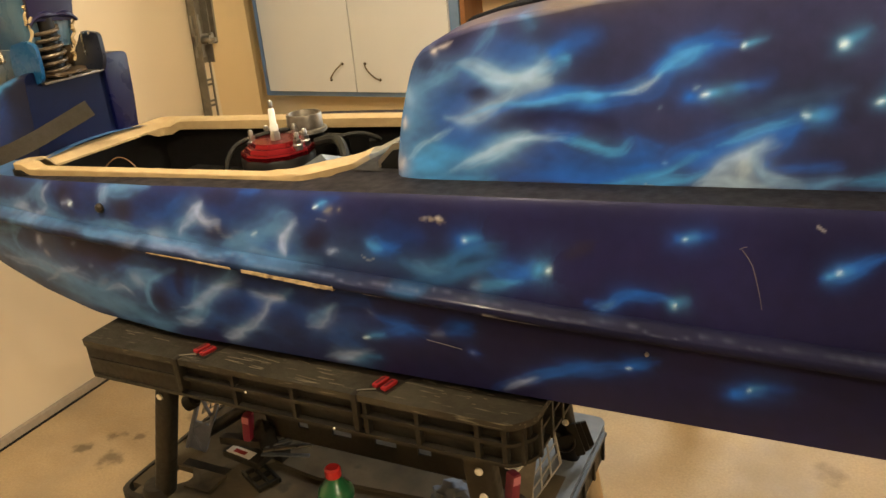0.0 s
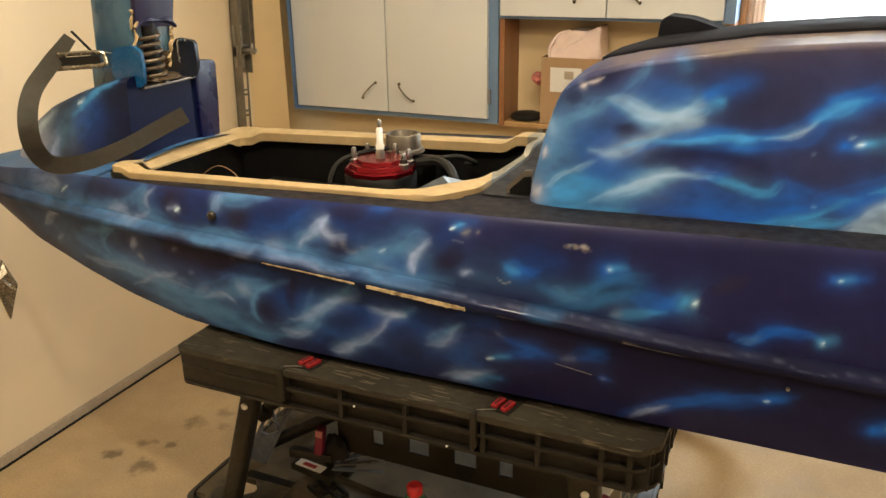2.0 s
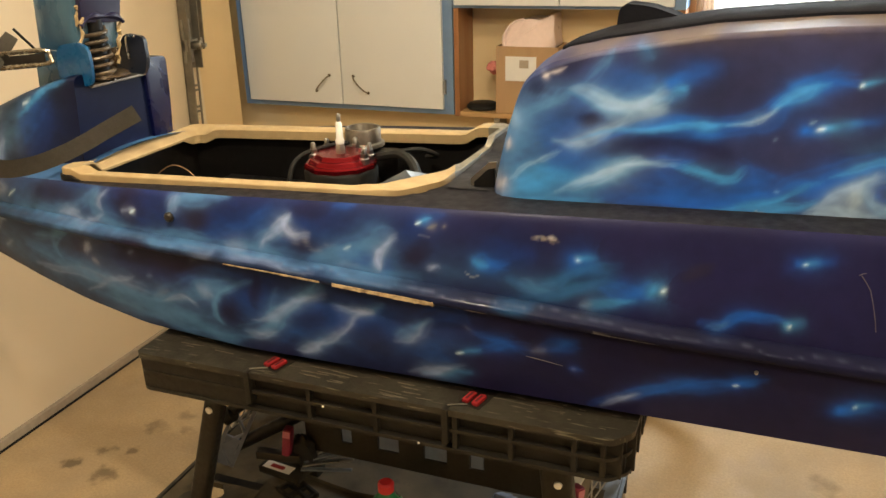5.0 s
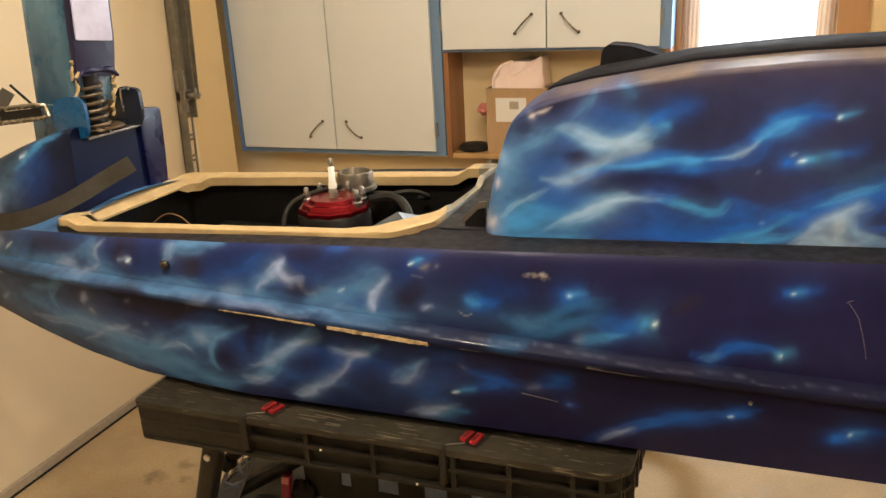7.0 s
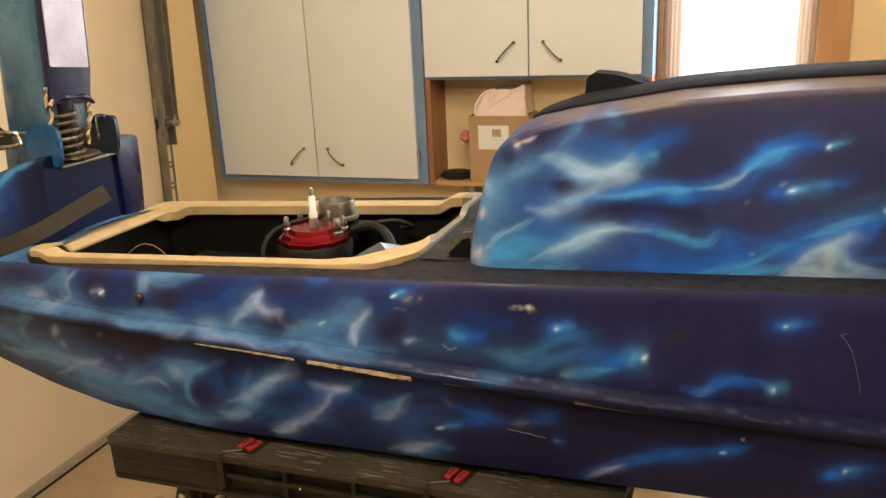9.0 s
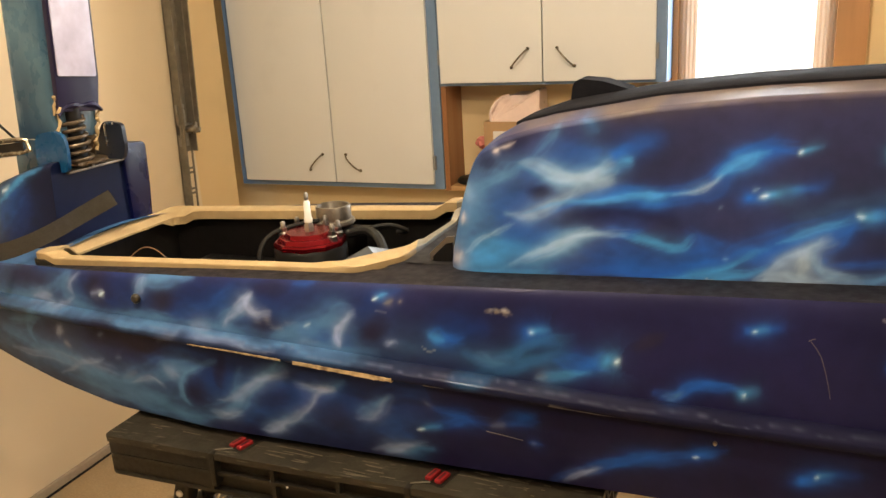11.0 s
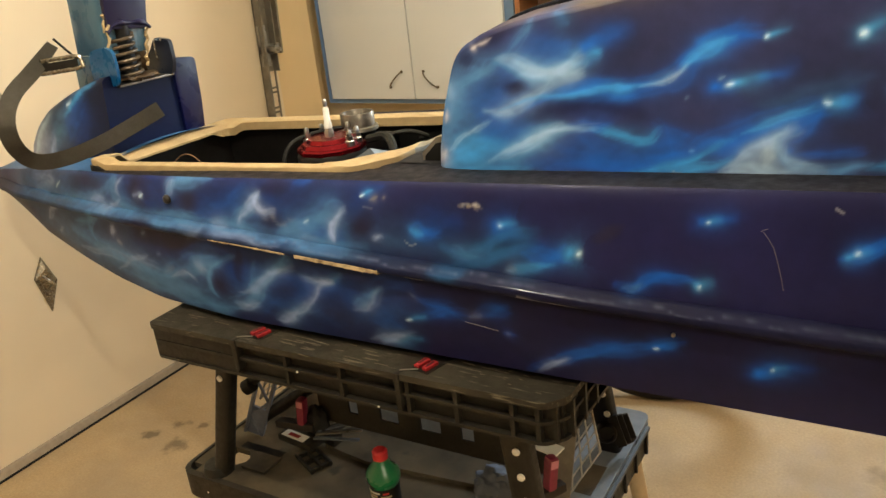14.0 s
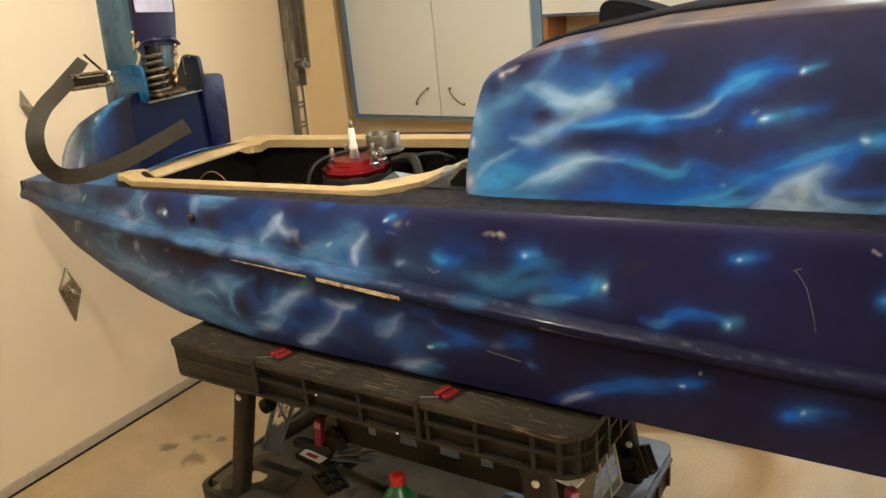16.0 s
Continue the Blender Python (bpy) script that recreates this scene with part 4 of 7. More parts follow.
stroke(HULL_ART, BLUE, 0.0105, 0.90, (-0.200, 0.835), (-0.174, 0.844), (-0.129, 0.855), tail=True)
stroke(HULL_ART, SKY, 0.0048, 0.50, (-0.183, 0.842), (-0.161, 0.848), tail=True)
stroke(HULL_ART, WHITE, 0.0015, 0.78, (-0.186, 0.840), (-0.182, 0.841))
stroke(HULL_ART, BLUE, 0.0083, 0.55, (-0.539, 0.765), (-0.492, 0.797), (-0.453, 0.817), (-0.403, 0.832), (-0.331, 0.847), (-0.290, 0.859))
stroke(HULL_ART, LILAC, 0.0052, 0.48, (-0.526, 0.768), (-0.493, 0.793), (-0.462, 0.810))
stroke(HULL_ART, BLUE, 0.0078, 0.69, (-0.332, 0.847), (-0.298, 0.857), tail=True)
stroke(HULL_ART, WHITE, 0.0016, 0.83, (-0.335, 0.843), (-0.329, 0.845))
stroke(BOX_ART, PALE_HAZE, 0.0372, 0.78, (-0.711, 1.063), (-0.694, 1.129), (-0.670, 1.181), (-0.642, 1.214))
stroke(BOX_ART, TSKY, 0.0263, 0.78, (-0.711, 1.063), (-0.664, 1.086), (-0.614, 1.097), (-0.573, 1.088))
stroke(BOX_ART, DBLUE, 0.0334, 0.81, (-0.645, 1.138), (-0.604, 1.156), (-0.546, 1.166))
stroke(BOX_ART, DBLUE, 0.0254, 0.74, (-0.633, 1.113), (-0.573, 1.125), (-0.532, 1.138))
stroke(BOX_ART, DBLUE, 0.0230, 0.74, (-0.606, 1.206), (-0.533, 1.221), (-0.474, 1.232))
stroke(BOX_ART, DBLUE, 0.0164, 0.37, (-0.462, 1.089), (-0.405, 1.096), (-0.350, 1.102), (-0.321, 1.111))
stroke(BOX_ART, PALE_HAZE, 0.0128, 0.45, (-0.646, 1.205), (-0.625, 1.214), (-0.602, 1.219))
stroke(BOX_ART, DARK, 0.0118, 0.85, (-0.638, 1.249), (-0.606, 1.260), (-0.574, 1.267))
stroke(BOX_ART, DARK, 0.0073, 0.55, (-0.666, 1.224), (-0.648, 1.229))
stroke(BOX_ART, WARM, 0.0018, 0.65, (-0.645, 1.244), (-0.624, 1.250), (-0.611, 1.255))
stroke(BOX_ART, WARM, 0.0027, 0.95, (-0.648, 1.241), (-0.641, 1.244))
stroke(BOX_ART, DBLUE, 0.0106, 0.74, (-0.526, 1.227), (-0.499, 1.231), (-0.478, 1.237))
stroke(BOX_ART, SKY, 0.0156, 0.42, (-0.608, 1.227), (-0.583, 1.222), (-0.555, 1.212), (-0.529, 1.204), (-0.507, 1.205), (-0.482, 1.215), (-0.460, 1.225), (-0.443, 1.231))
stroke(BOX_ART, MIST, 0.0100, 0.68, (-0.602, 1.226), (-0.580, 1.222), (-0.555, 1.213), (-0.529, 1.206), (-0.505, 1.207), (-0.482, 1.216), (-0.462, 1.225))
stroke(BOX_ART, MIST, 0.0142, 0.45, (-0.524, 1.196), (-0.490, 1.198), (-0.467, 1.210))
stroke(BOX_ART, BLUE, 0.0106, 0.80, (-0.464, 1.232), (-0.442, 1.245), (-0.418, 1.256), (-0.391, 1.264), tail=True)
stroke(BOX_ART, SKY, 0.0053, 0.30, (-0.462, 1.224), (-0.444, 1.229), (-0.436, 1.234))
stroke(BOX_ART, PALE_HAZE, 0.0069, 0.50, (-0.584, 1.231), (-0.565, 1.251), (-0.551, 1.268), (-0.546, 1.282))
stroke(BOX_ART, SKY, 0.0100, 0.32, (-0.510, 1.281), (-0.489, 1.269))
stroke(BOX_ART, DARK, 0.0117, 0.95, (-0.593, 1.180), (-0.572, 1.186), (-0.552, 1.190))
stroke(BOX_ART, DARK, 0.0167, 0.92, (-0.578, 1.128), (-0.532, 1.145), (-0.489, 1.158), (-0.446, 1.163), (-0.405, 1.156), (-0.373, 1.141))
stroke(BOX_ART, MIST, 0.0113, 0.48, (-0.627, 1.151), (-0.587, 1.153), (-0.555, 1.165), (-0.528, 1.181), (-0.512, 1.192))
stroke(BOX_ART, MIST, 0.0085, 0.40, (-0.594, 1.153), (-0.576, 1.151))
stroke(BOX_ART, BLUE, 0.0090, 0.75, (-0.555, 1.156), (-0.515, 1.173), (-0.481, 1.182), (-0.446, 1.185), (-0.414, 1.181), (-0.383, 1.186), (-0.352, 1.193))
stroke(BOX_ART, SKY, 0.0062, 0.80, (-0.433, 1.182), (-0.412, 1.180), (-0.391, 1.184))
stroke(BOX_ART, PALE_HAZE, 0.0058, 0.55, (-0.376, 1.190), (-0.349, 1.197), (-0.326, 1.206))
stroke(BOX_ART, DBLUE, 0.0153, 0.49, (-0.514, 1.097), (-0.462, 1.107), (-0.417, 1.101))
stroke(BOX_ART, SKY, 0.0151, 0.45, (-0.611, 1.082), (-0.568, 1.095), (-0.527, 1.111), (-0.488, 1.129))
stroke(BOX_ART, MIST, 0.0091, 0.68, (-0.601, 1.086), (-0.566, 1.097), (-0.530, 1.110), (-0.506, 1.122), (-0.488, 1.129))
stroke(BOX_ART, BLUE, 0.0082, 0.70, (-0.490, 1.129), (-0.463, 1.133), (-0.434, 1.131), (-0.420, 1.125))
stroke(BOX_ART, TSKY, 0.0060, 0.55, (-0.436, 1.130), (-0.413, 1.120), (-0.390, 1.114), (-0.372, 1.116), (-0.361, 1.128))
stroke(BOX_ART, BLUE, 0.0140, 0.40, (-0.367, 1.135), (-0.340, 1.116), (-0.313, 1.102))
stroke(BOX_ART, BLUE, 0.0146, 0.33, (-0.554, 1.075), (-0.496, 1.078), (-0.428, 1.081), (-0.365, 1.089), (-0.324, 1.096))
stroke(BOX_ART, TSKY, 0.0082, 0.55, (-0.684, 1.059), (-0.606, 1.063), (-0.545, 1.073))
stroke(BOX_ART, WARM, 0.0083, 0.85, (-0.711, 1.073), (-0.694, 1.087))
stroke(BOX_ART, WARM, 0.0037, 0.65, (-0.696, 1.131), (-0.692, 1.145))
stroke(BOX_ART, MIST, 0.0098, 0.40, (-0.685, 1.168), (-0.680, 1.185))
stroke(BOX_ART, BLUE, 0.0101, 0.80, (-0.332, 1.204), (-0.316, 1.221), (-0.299, 1.232), (-0.279, 1.242), (-0.264, 1.248), (-0.244, 1.250), (-0.225, 1.252))
stroke(BOX_ART, SKY, 0.0068, 0.60, (-0.328, 1.210), (-0.309, 1.224), (-0.287, 1.235), (-0.275, 1.241))
stroke(BOX_ART, SKY, 0.0041, 0.75, (-0.222, 1.248), (-0.206, 1.251), (-0.190, 1.252), tail=True)
stroke(BOX_ART, WHITE, 0.0020, 0.92, (-0.225, 1.247), (-0.221, 1.248))
stroke(BOX_ART, BLUE, 0.0124, 1.00, (-0.285, 1.183), (-0.268, 1.184), (-0.249, 1.185), tail=True)
stroke(BOX_ART, BLUE, 0.0076, 0.55, (-0.230, 1.195), (-0.204, 1.204), (-0.183, 1.219), tail=True)
stroke(BOX_ART, SKY, 0.0082, 0.81, (-0.260, 1.186), (-0.238, 1.191), (-0.217, 1.199), tail=True)
stroke(BOX_ART, WHITE, 0.0029, 0.92, (-0.270, 1.184), (-0.260, 1.186))
stroke(BOX_ART, MIST, 0.0025, 0.40, (-0.282, 1.193), (-0.274, 1.197))
stroke(BOX_ART, BLUE, 0.0102, 0.62, (-0.134, 1.166), (-0.109, 1.173), tail=True)
stroke(BOX_ART, SKY, 0.0061, 0.81, (-0.154, 1.164), (-0.135, 1.165), (-0.114, 1.171), tail=True)
stroke(BOX_ART, WHITE, 0.0022, 0.87, (-0.158, 1.165), (-0.150, 1.164))
stroke(BOX_ART, DBLUE, 0.0144, 0.44, (-0.284, 1.090), (-0.250, 1.106), (-0.211, 1.121))
stroke(BOX_ART, BLUE, 0.0136, 0.62, (-0.239, 1.105), (-0.210, 1.118), (-0.186, 1.136), (-0.167, 1.154), (-0.156, 1.164))
stroke(BOX_ART, BLUE, 0.0138, 0.45, (-0.273, 1.104), (-0.244, 1.119), (-0.210, 1.129))
stroke(BOX_ART, MIST, 0.0124, 0.46, (-0.258, 1.076), (-0.235, 1.092), (-0.212, 1.108), (-0.199, 1.126), (-0.185, 1.140))
stroke(BOX_ART, PMIST, 0.0103, 0.55, (-0.220, 1.085), (-0.209, 1.101), (-0.206, 1.117))
stroke(BOX_ART, MIST, 0.0062, 0.60, (-0.201, 1.115), (-0.197, 1.102), (-0.188, 1.091), (-0.168, 1.085), (-0.145, 1.082))
stroke(BOX_ART, BLUE, 0.0068, 0.55, (-0.191, 1.107), (-0.185, 1.102))
stroke(BOX_ART, BLUE, 0.0068, 0.40, (-0.183, 1.097), (-0.146, 1.104), (-0.108, 1.105))
stroke(BOX_ART, PALE_HAZE, 0.0057, 0.50, (-0.144, 1.083), (-0.102, 1.090))
stroke(BOX_ART, TSKY, 0.0059, 0.55, (-0.388, 1.071), (-0.340, 1.078), (-0.303, 1.081), (-0.268, 1.087), (-0.251, 1.096))
stroke(BOX_ART, MIST, 0.0084, 0.55, (-0.270, 1.074), (-0.241, 1.081), (-0.208, 1.080), (-0.174, 1.080))
stroke(BOX_ART, MIST, 0.0018, 0.55, (-0.314, 1.104), (-0.307, 1.103))
stroke(BOX_ART, MIST, 0.0017, 0.30, (-0.325, 1.169), (-0.323, 1.168))
stroke(BOX_ART, SKY, 0.0082, 0.81, (-0.118, 1.244), (-0.102, 1.253), (-0.086, 1.264), tail=True)
stroke(BOX_ART, WHITE, 0.0027, 0.92, (-0.121, 1.243), (-0.115, 1.245))
stroke(BOX_ART, BLUE, 0.0076, 0.50, (-0.054, 1.197), (-0.022, 1.220), tail=True)
stroke(BOX_ART, SKY, 0.0082, 0.81, (-0.072, 1.185), (-0.053, 1.198), (-0.035, 1.212), tail=True)
stroke(BOX_ART, WHITE, 0.0025, 0.92, (-0.077, 1.184), (-0.070, 1.186))
stroke(BOX_ART, TSKY, 0.0072, 0.50, (-0.104, 1.085), (-0.053, 1.089), (-0.020, 1.095))
stroke(BOX_ART, MIST, 0.0052, 0.40, (-0.044, 1.091), (-0.026, 1.095))
# fine connecting wisps
stroke(HULL_ART, LILAC, 0.0054, 0.36, (-1.436, 0.982), (-1.449, 1.002), (-1.420, 1.021))
stroke(HULL_ART, LILAC, 0.0048, 0.30, (-1.389, 0.986), (-1.356, 1.001))
stroke(HULL_ART, LILAC, 0.0072, 0.38, (-1.549, 0.959), (-1.494, 0.954), (-1.460, 0.963), (-1.436, 0.980))
stroke(HULL_ART, PALE_HAZE, 0.0100, 0.55, (-1.284, 0.995), (-1.252, 1.020), (-1.198, 1.034), (-1.151, 1.039))
stroke(HULL_ART, LILAC, 0.0060, 0.53, (-1.026, 1.027), (-1.038, 1.008), (-1.028, 0.992), (-0.993, 0.990))
stroke(HULL_ART, LILAC, 0.0060, 0.38, (-1.036, 1.010), (-1.070, 0.986), (-1.090, 0.958))
stroke(HULL_ART, PALE_HAZE, 0.0080, 0.60, (-1.162, 0.956), (-1.123, 0.963), (-1.086, 0.960), (-1.038, 0.951))
stroke(HULL_ART, LILAC, 0.0060, 0.53, (-0.870, 0.955), (-0.874, 0.977), (-0.857, 0.996), (-0.840, 1.009))
stroke(HULL_ART, PALE_HAZE, 0.0100, 0.60, (-0.996, 0.954), (-0.963, 0.965), (-0.940, 0.978), (-0.892, 0.989))
stroke(HULL_ART, PALE_HAZE, 0.0060, 0.60, (-1.608, 0.876), (-1.599, 0.912), (-1.512, 0.947), (-1.435, 0.954))
stroke(HULL_ART, HAZE, 0.0300, 0.60, (-1.750, 0.896), (-1.602, 0.863), (-1.469, 0.840), (-1.367, 0.821), (-1.261, 0.812))
stroke(HULL_ART, PALE_HAZE, 0.0160, 0.60, (-1.700, 0.880), (-1.591, 0.854), (-1.482, 0.845), (-1.377, 0.827), (-1.293, 0.845), (-1.216, 0.878))
stroke(HULL_ART, PALE_HAZE, 0.0060, 0.62, (-1.183, 0.801), (-1.204, 0.821), (-1.191, 0.856), (-1.154, 0.885), (-1.115, 0.900))
stroke(HULL_ART, LILAC, 0.0079, 0.37, (-1.123, 0.824), (-1.070, 0.841), (-1.034, 0.868), (-1.002, 0.884), (-0.969, 0.898))
stroke(HULL_ART, LILAC, 0.0073, 0.32, (-1.035, 0.773), (-0.993, 0.798), (-0.964, 0.817), (-0.933, 0.843), (-0.921, 0.863), (-0.896, 0.878))
stroke(HULL_ART, LILAC, 0.0066, 0.30, (-0.962, 0.877), (-0.935, 0.872), (-0.901, 0.876))
stroke(HULL_ART, LILAC, 0.0073, 0.30, (-0.855, 0.837), (-0.819, 0.847), (-0.780, 0.876))
stroke(HULL_ART, LILAC, 0.0078, 0.29, (-0.830, 0.769), (-0.782, 0.784), (-0.734, 0.805))
stroke(HULL_ART, PALE_HAZE, 0.0035, 0.60, (-1.970, 0.944), (-1.556, 0.951), (-1.314, 0.951), (-1.116, 0.950), (-0.970, 0.943), (-0.779, 0.934))
stroke(HULL_ART, LILAC, 0.0036, 0.38, (-1.147, 0.945), (-1.072, 0.943), (-0.982, 0.937))
stroke(HULL_ART, PALE_HAZE, 0.0070, 0.50, (-1.371, 0.791), (-1.305, 0.776), (-1.209, 0.777), (-1.120, 0.784))
stroke(HULL_ART, LILAC, 0.0048, 0.34, (-1.531, 0.799), (-1.452, 0.843), (-1.386, 0.862))
stroke(HULL_ART, LILAC, 0.0048, 0.34, (-1.326, 0.828), (-1.270, 0.845), (-1.238, 0.837))
stroke(BOX_ART, BLUE, 0.0140, 0.45, (-0.486, 1.175), (-0.433, 1.182), (-0.383, 1.186), (-0.336, 1.198), (-0.313, 1.219), (-0.277, 1.241), (-0.246, 1.254))
stroke(BOX_ART, SKY, 0.0055, 0.50, (-0.598, 1.156), (-0.541, 1.169), (-0.486, 1.175), (-0.433, 1.182), (-0.391, 1.186), (-0.351, 1.193))
stroke(BOX_ART, PMIST, 0.0035, 0.30, (-0.383, 1.186), (-0.351, 1.192), (-0.330, 1.203), (-0.317, 1.215))
stroke(BOX_ART, SKY, 0.0050, 0.45, (-0.328, 1.203), (-0.312, 1.221), (-0.288, 1.237), (-0.263, 1.247))
stroke(BOX_ART, PALE_HAZE, 0.0100, 0.50, (-0.628, 1.067), (-0.579, 1.095), (-0.531, 1.114), (-0.486, 1.125), (-0.442, 1.130))
stroke(BOX_ART, MIST, 0.0055, 0.50, (-0.618, 1.076), (-0.569, 1.100), (-0.522, 1.117), (-0.477, 1.127), (-0.437, 1.130))
stroke(BOX_ART, TSKY, 0.0050, 0.60, (-0.450, 1.130), (-0.421, 1.120), (-0.396, 1.114), (-0.371, 1.119), (-0.353, 1.134))
stroke(BOX_ART, BLUE, 0.0110, 0.45, (-0.522, 1.071), (-0.433, 1.076), (-0.367, 1.083), (-0.321, 1.095), (-0.291, 1.112), (-0.249, 1.125), (-0.209, 1.143), (-0.178, 1.158), (-0.158, 1.163))
stroke(BOX_ART, TSKY, 0.0050, 0.45, (-0.408, 1.073), (-0.351, 1.079), (-0.313, 1.090), (-0.284, 1.107), (-0.252, 1.120))
stroke(BOX_ART, SKY, 0.0060, 0.40, (-0.249, 1.124), (-0.216, 1.139), (-0.184, 1.155), (-0.160, 1.163))
stroke(BOX_ART, PALE_HAZE, 0.0060, 0.50, (-0.197, 1.136), (-0.204, 1.112), (-0.190, 1.089), (-0.154, 1.082), (-0.108, 1.090))
stroke(BOX_ART, MIST, 0.0040, 0.40, (-0.263, 1.082), (-0.235, 1.099), (-0.209, 1.115), (-0.193, 1.135))
stroke(BOX_ART, PALE_HAZE, 0.0090, 0.40, (-0.700, 1.164), (-0.658, 1.191), (-0.618, 1.211), (-0.579, 1.231))
stroke(BOX_ART, HAZE, 0.0120, 0.35, (-0.235, 1.157), (-0.184, 1.177), (-0.137, 1.188), (-0.100, 1.199))
stroke(BOX_ART, MIST, 0.0035, 0.35, (-0.689, 1.086), (-0.648, 1.116), (-0.608, 1.138))
# the room's tan reflection, painted along the housing's rolled top edge
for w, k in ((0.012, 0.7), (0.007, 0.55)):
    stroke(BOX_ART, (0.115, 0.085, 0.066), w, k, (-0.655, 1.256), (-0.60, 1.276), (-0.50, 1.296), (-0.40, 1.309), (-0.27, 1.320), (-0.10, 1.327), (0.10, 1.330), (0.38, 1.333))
# chips, scuffs and scratches through the paint
for k in range(22):
    x, z = -0.609 + strand.gauss(0, 0.0075), 1.031 + strand.gauss(0, 0.0022)
    stroke(HULL_ART, (0.36, 0.31, 0.23) if k % 3 else SCRATCH, strand.uniform(0.0018, 0.0035), strand.uniform(0.1, 0.26), (x, z), (x + strand.uniform(0.002, 0.006), z + strand.gauss(0, 0.001)), hard=True)
stroke(HULL_ART, SCRATCH, 0.0022, 0.12, (-0.803, 1.016), (-0.787, 1.015), hard=True)
stroke(HULL_ART, SCRATCH, 0.0016, 0.35, (-0.728, 0.966), (-0.718, 0.961), (-0.708, 0.964), hard=True)
stroke(HULL_ART, SCRATCH, 0.0020, 0.40, (-0.125, 1.060), (-0.118, 1.056), hard=True)
stroke(BOX_ART, SCRATCH, 0.0018, 0.40, (-0.335, 1.072), (-0.318, 1.068), hard=True)
for k in range(16):
    x, z = -1.0 + strand.gauss(0, 0.028), 0.985 + strand.gauss(0, 0.006)
    stroke(HULL_ART, SCRATCH, strand.uniform(0.002, 0.004), strand.uniform(0.04, 0.13), (x, z), (x + strand.uniform(0.006, 0.02), z + strand.gauss(0, 0.001)))

# ---- the watercraft ----
CY = 1.48
craft = thing("personal_watercraft", "blue flame-airbrushed stand-up watercraft with its engine hatch open, on a workbench", "watercraft", at=(-0.9, CY, 0.75))


def soft_line(xs, points, window=0.09):
    """A smooth curve through control points, read at xs."""
    px, pv = zip(*points)
    fine = np.arange(px[0] - 0.3, px[-1] + 0.3, 0.005)
    v = np.interp(fine, px, pv)
    lo, hi = fine < px[0], fine > px[-1]
    v[lo] = pv[0] + (fine[lo] - px[0]) * (pv[1] - pv[0]) / (px[1] - px[0])
    v[hi] = pv[-1] + (fine[hi] - px[-1]) * (pv[-1] - pv[-2]) / (px[-1] - px[-2])
    n = int(window / 0.005) | 1
    k = np.hanning(n + 2)[1:-1]
    return np.interp(xs, fine, np.convolve(v, k / k.sum(), mode="same"))


BOW, STERN = -2.305, 0.42
XS = np.concatenate([np.linspace(BOW, -2.15, 50)[:-1], np.linspace(-2.15, 0.12, 900)[:-1], np.linspace(0.12, STERN, 60)])
W_RAIL = soft_line(XS, ((BOW, 0.0), (-2.26, 0.042), (-2.2, 0.07), (-2.1, 0.108), (-1.93, 0.172), (-1.68, 0.228), (-1.44, 0.274), (-1.27, 0.291), (-1.15, 0.303), (-0.8, 0.31), (STERN, 0.31)), 0.06).clip(0.012)
Z_RAIL = soft_line(XS, ((BOW, 0.892), (-2.15, 0.917), (-1.9, 0.934), (-1.5, 0.944), (-1.15, 0.944), (-0.77, 0.928), (-0.45, 0.914), (-0.06, 0.905), (STERN, 0.9)))
Z_DECK = soft_line(XS, ((BOW, 0.918), (-2.15, 0.952), (-1.85, 0.997), (-1.58, 1.018), (-1.1, 1.043), (-0.67, 1.060), (-0.08, 1.080), (STERN, 1.092)))
W_CHINE = soft_line(XS, ((BOW, 0.0), (-2.1, 0.075), (-1.89, 0.142), (-1.69, 0.19), (-1.55, 0.22), (-1.38, 0.25), (-1.15, 0.273), (STERN, 0.276))).clip(0.006)
Z_CHINE = soft_line(XS, ((BOW, 0.884), (-2.1, 0.872), (-1.89, 0.825), (-1.7, 0.796), (-1.55, 0.777), (-1.38, 0.763), (-1.1, 0.762), (STERN, 0.768)))
Z_KEEL = soft_line(XS, ((BOW, 0.88), (-2.1, 0.852), (-1.85, 0.8), (-1.5, 0.757), (-1.2, 0.7495), (STERN, 0.7495)))
PROUD = np.minimum(0.022, W_RAIL * 0.4)
W_SIDE = W_RAIL - PROUD
W_DECK = np.maximum(W_SIDE - np.interp(XS, (-2.2, -1.6, -0.9), (0.006, 0.012, 0.022)), 0.004)
HALF_RAIL = 0.0115


def side_rows(profile):
    """Rows along the hull; profile(n) gives offsets from the middle and heights on the near side, far side mirrored."""
    rows = []
    for n, x in enumerate(XS):
        near = profile(n)
        rows.append([(x, CY - h, z) for h, z in near])
    return rows


def mirrored(rows):
    return [[(x, 2 * CY - y, z) for x, y, z in row[::-1]] for row in rows]


def lower(n):
    top = Z_RAIL[n] - HALF_RAIL
    out = []
    for t in np.linspace(0, 1, 72):
        bulge = 0.006 * math.sin(math.pi * t)
        out.append((W_SIDE[n] + (W_CHINE[n] - W_SIDE[n]) * t ** 1.3 + bulge, top + (Z_CHINE[n] - top) * t))
    for t in np.linspace(0.05, 1, 8):
        out.append((W_CHINE[n] * (1 - t), Z_CHINE[n] - 0.004 * min(1, t * 4) + (Z_KEEL[n] - Z_CHINE[n] + 0.004) * t))
    return out


